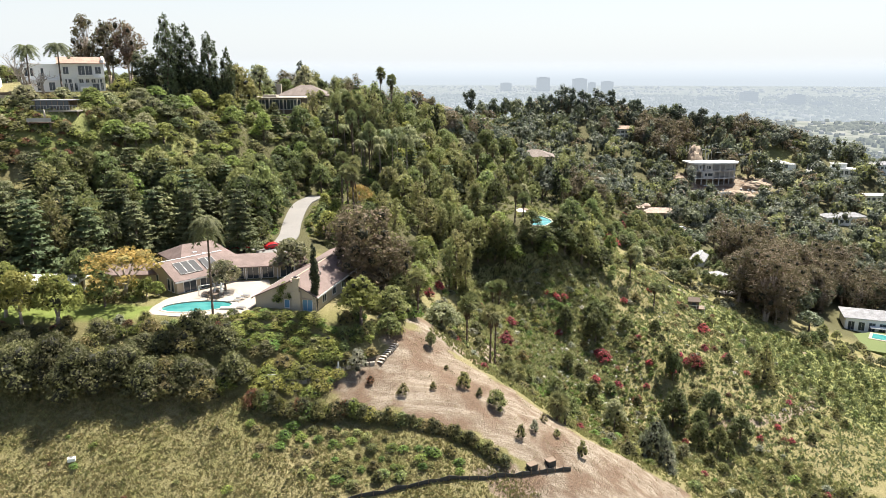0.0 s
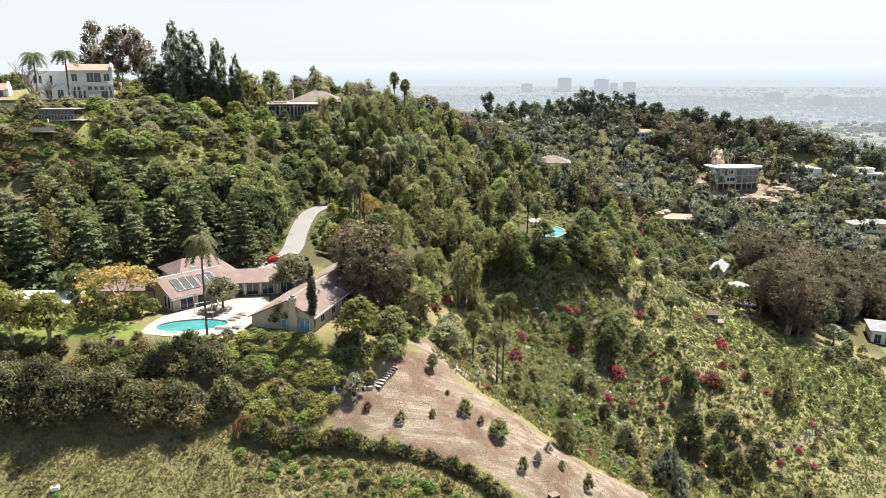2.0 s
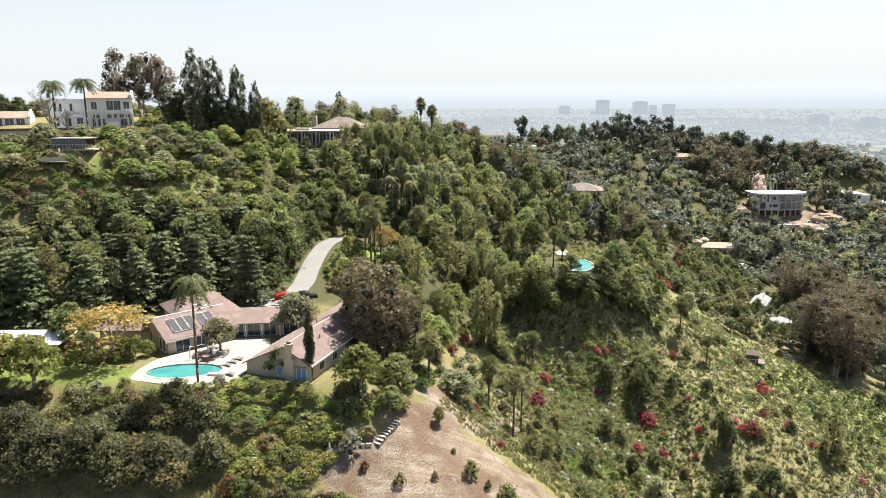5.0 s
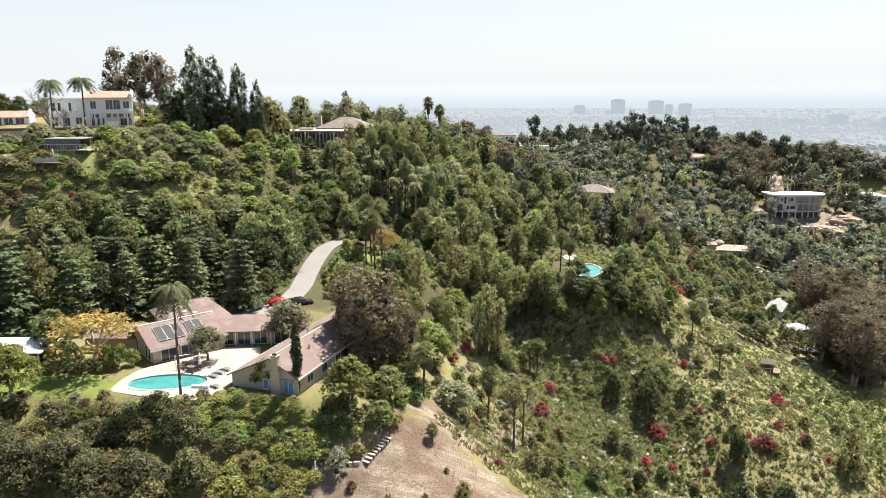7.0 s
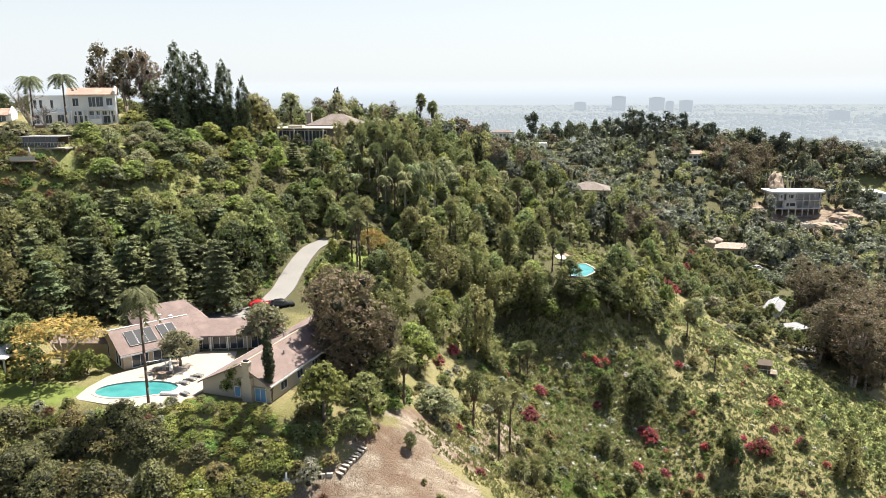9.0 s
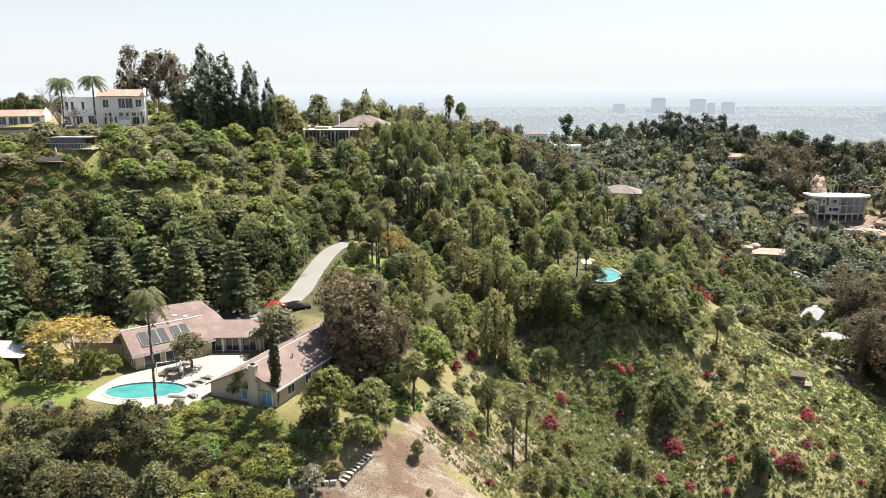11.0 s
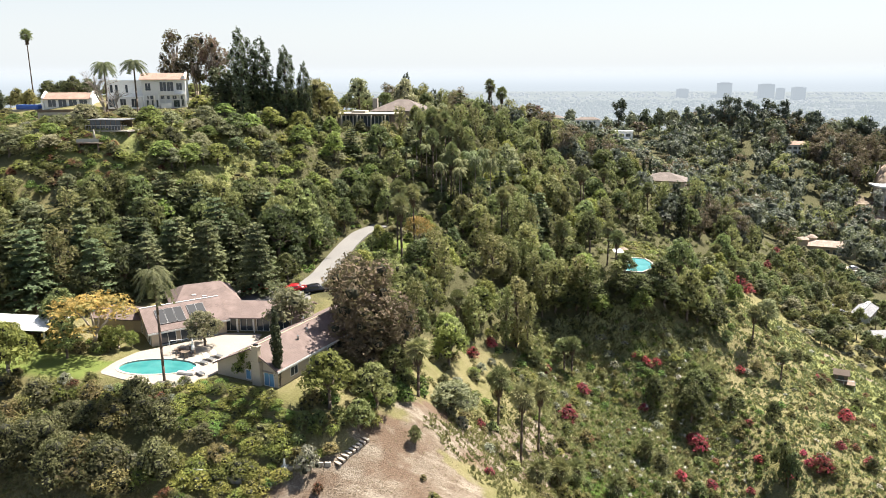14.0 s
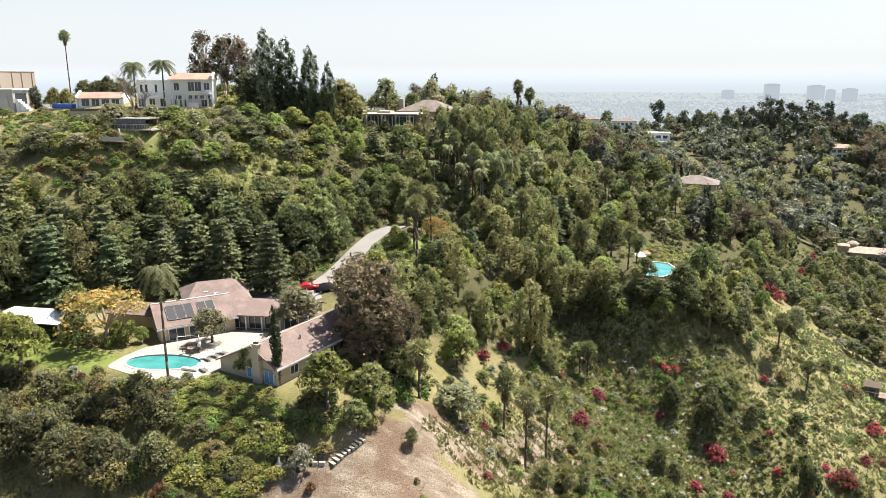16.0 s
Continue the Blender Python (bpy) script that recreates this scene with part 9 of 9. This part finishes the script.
for dx in (0, 0.5):
    tube(rb, (dx, 0, -0.3), (dx, 0, 1.2), 0.04, 0.04, 6)
    tube(rb, (dx, 0, 1.2), (dx + 0.4, 0.2, 1.6), 0.04, 0.04, 6)
    tube(rb, (dx + 0.4, 0.2, 1.6), (dx + 0.9, 0.4, 1.5), 0.04, 0.04, 6)
part("tube", rb, M["white"], rail)
bit = thing("white_box", "small white box lying in the grass", "box", pose(-46.2, 78.6, floor_at(-46.2, 78.6), 0, 0, 20))
part("body", boxed(-0.45, -0.3, -0.05, 0.45, 0.3, 0.45, bevel=0.05), M["white"], bit)
part("lid", boxed(-0.3, -0.2, 0.45, 0.2, 0.2, 0.5, bevel=0.02), M["metal"], bit)

# black erosion fence at the foot of the bare slope
SILT = [(-14, 72.6), (-9.7, 74.4), (-3.0, 75.8), (3.2, 77.0), (11.3, 80.7), (17.1, 84.4)]
silt = thing("silt_fence", "sagging black fabric erosion fence on stakes", "fence", pose(0, 0, 0))
for (ax, ay), (bx, by) in zip(SILT, SILT[1:]):
    n = max(2, int(math.hypot(bx - ax, by - ay) / 1.2))
    for i in range(n):
        k0, k1 = i / n, (i + 1) / n
        p0, p1 = (ax + (bx - ax) * k0, ay + (by - ay) * k0), (ax + (bx - ax) * k1, ay + (by - ay) * k1)
        z0, z1 = floor_at(*p0), floor_at(*p1)
        bm = bmesh.new()
        tall0, tall1 = 0.55 + 0.15 * math.sin(p0[0] * 2), 0.55 + 0.15 * math.sin(p1[0] * 2)
        vs = [bm.verts.new((p[0], p[1] + dy, z + h)) for dy in (0, 0.05) for p, z, h in ((p0, z0, -0.1), (p1, z1, -0.1), (p1, z1, tall1), (p0, z0, tall0))]
        for q in ((0, 1, 2, 3), (7, 6, 5, 4), (0, 4, 5, 1), (1, 5, 6, 2), (2, 6, 7, 3), (3, 7, 4, 0)):
            bm.faces.new([vs[j] for j in q])
        part("fabric", bm, M["silt"], silt)
        part("stake", boxed(p0[0] - 0.04, p0[1] - 0.08, z0 - 0.3, p0[0] + 0.04, p0[1], z0 + 0.9), M["timber"], silt)
for x, y in ((11.5, 81.6), (14.2, 83.6)):
    crate = thing("debris_crate", "dark crate standing by the erosion fence", "crate", pose(x, y, floor_at(x, y), 0, 0, 30))
    part("body", boxed(-0.6, -0.45, -0.1, 0.6, 0.45, 0.75, bevel=0.05), M["silt"], crate)
    part("lid", boxed(-0.65, -0.5, 0.75, 0.65, 0.5, 0.85), M["timber"], crate)

# little shed on its platform
sz = floor_at(77, 204.3)
shed = thing("garden_shed", "small dark timber shed on a stilted platform", "shed", pose(76.2, 203.6, sz + 0.4, 0, 0, -12))
part("platform", boxed(-1.9, -1.6, -0.2, 3.2, 2.0, 0.0), M["timber"], shed)
part("wall", boxed(-1.4, -1.0, 0.0, 1.4, 1.3, 2.2), M["timber"], shed)
part("roof", gable_roof(3.0, 2.5, 2.2, 2.2, 3.0, 1.25, 0.3, 0.1), M["bark"], shed, at=pose(-1.5, -1.1, 0))
part("window", boxed(-0.6, -1.03, 0.9, 0.6, -0.98, 1.7), M["glass"], shed)
part("rail", boxed(-1.9, -1.6, 0.9, 3.2, -1.52, 1.0), M["trim"], shed)
for x in (-1.8, 0.6, 3.0):
    part("post", boxed(x, -1.6, -2.5, x + 0.12, -1.48, 0.9), M["trim"], shed)

# sunshades on the neighbouring pool terrace
for x, y, mat_ in ((22.3, 200.4, "canvas"), (23.6, 201.6, "earth"), (22.6, 198.6, "canvas")):
    sh = thing("parasol", "open parasol on the neighbouring pool terrace", "parasol", pose(x, y, -4.6), "parasols by the far pool")
    part("pole", tube(bmesh.new(), (0, 0, 0), (0, 0, 2.4), 0.04, 0.04, 6), M["metal"], sh)
    part("canopy", tube(bmesh.new(), (0, 0, 2.1), (0, 0, 2.7), 1.3, 0.05, 8), M[mat_], sh)

# shrubs closing round the deck and the lookout
for seed_, x, y in [(k, -99 + (k % 14) * 2.3, 147 + (k // 14) * 2.4) for k in range(98)]:
    if not (-92.5 < x < -80.5 and 158 < y < 167) and not (-91.5 < x < -84 and 152.6 < y < 158.6):
        one = np.random.default_rng(900 + seed_)
        K[("yellowbush", "scrub", "brightbush", "yellowbush", "bankbush", "scrub", "rust")[seed_ * 5 % 7 if seed_ % 9 else 6]].plant(x + one.uniform(-0.8, 0.8), y + one.uniform(-0.8, 0.8), one.uniform(0.9, 2.0), one.uniform(2.2, 3.6), one)
for x, y, h, w in ((-94, 161, 3.5, 5), (-79, 163, 3.4, 5), (-76, 167, 4, 6), (-86, 168.5, 2.6, 5), (-92, 168, 2.6, 5), (-83, 156.5, 2.6, 4)):
    K["bankbush"].plant(x, y, h, w, rng)
for k in range(46):
    one = np.random.default_rng(1100 + k)
    K[("brightbush", "yellowbush", "rust", "bankbush")[k % 4]].plant(-97 + (k % 12) * 1.35 + one.uniform(-0.6, 0.6), 151.6 + (k // 12) * 2.1 + one.uniform(-0.5, 0.5), one.uniform(0.8, 1.5), one.uniform(2.0, 3.0), one)
# scrub on the far bank beside the round court
infill([(118, 318), (128, 330), (140, 345), (146, 372), (156, 420), (146, 440), (136, 400), (128, 360), (116, 340)], 4.0, 0.5, [("silverbush", 2.2, 4), ("fargrey", 4, 6), ("fargrey", 5, 6), ("far", 5, 6)], 95)
# trees before the hillside house
for x, y, h, w, kind in ((31, 279, 9, 8, "wispy"), (37, 280, 8, 9, "mid"), (44, 281, 10, 9, "wispy"), (49, 284, 11, 8, "fargum"), (27, 283, 10, 8, "bright"), (41, 274, 8, 8, "fargum"), (55, 282, 12, 9, "fargum")):
    K[kind].plant(x, y, h, w, rng)
# hedges on the garden terraces below the pavilion house
for x0, x1, y0, z in ((-60, -46, 226, 22.6), (-58, -45, 219, 20.2), (-56, -43, 213.5, 17.6)):
    for k in range(int((x1 - x0) / 1.7)):
        one = np.random.default_rng(int(z * 10) + k)
        K["finebright"].plant(x0 + 0.8 + k * 1.7, y0 + 1.5, one.uniform(1.1, 1.6), one.uniform(2.0, 2.6), one, "clipped green hedge on a garden terrace", z=z - 0.1)
K["goldtree"].plant(-154, 206, 7, 6, rng)
K["goldtree"].plant(-150.5, 207, 6, 5, rng)
K["column"].plant(-158, 203, 8.5, 4.4, rng)
# trees standing bare or slim on the ridge
K["bare"].plant(-106.4, 184, 13, 13, rng)
K["bare"].plant(-101, 182.5, 8.5, 9, rng)
for x, y, h in ((60, 548, 16), (66, 552, 15), (16, 512, 14), (4, 516, 13), (31, 300, 11), (33.5, 301, 12), (36, 302, 10)):
    K["thincypress"].plant(x, y, h, 3.0 if h > 12 else 2.2, rng)
# clipped hedges along the ridge garden
for x, y, h, w in ((-90, 201, 3.6, 6), (-86.5, 203, 3.4, 6), (-83.5, 204, 3.0, 5), (-88, 186, 1.6, 5), (-92, 184, 1.5, 5), (-84, 188, 1.8, 5), (-97, 181, 1.4, 5)):
    K["yellowbush"].plant(x, y, h, w, rng, "clipped yellow-green hedge on the ridge")
for x, y, h, w, kind in ((-62, 217, 15, 14, "goldtree"), (-64, 213, 9, 10, "goldtree"), (-58, 228, 3.4, 5, "bankbush"), (-54, 229, 4.2, 5, "bankbush"), (-46.5, 229, 4.4, 5, "bankbush"), (-46, 233, 5, 6, "slopetree"), (-50, 262, 14, 11, "midolive"), (-40, 238, 6, 7, "mid"), (-36, 246, 7, 9, "mid"), (-44, 226, 6, 7, "mid"), (-39, 232, 7, 7, "mid"), (-55, 208, 7, 7, "bright"), (-48, 205, 8, 7, "midpine"),
                         (-66, 195, 6, 7, "bright"), (-60, 200, 7, 8, "bright"), (-68, 188, 5, 7, "bright"), (-76, 190, 4, 7, "bright"), (-50, 198, 8, 7, "bright"), (-57, 193, 7, 8, "bright")):
    K[kind].plant(x, y, h, w, rng)
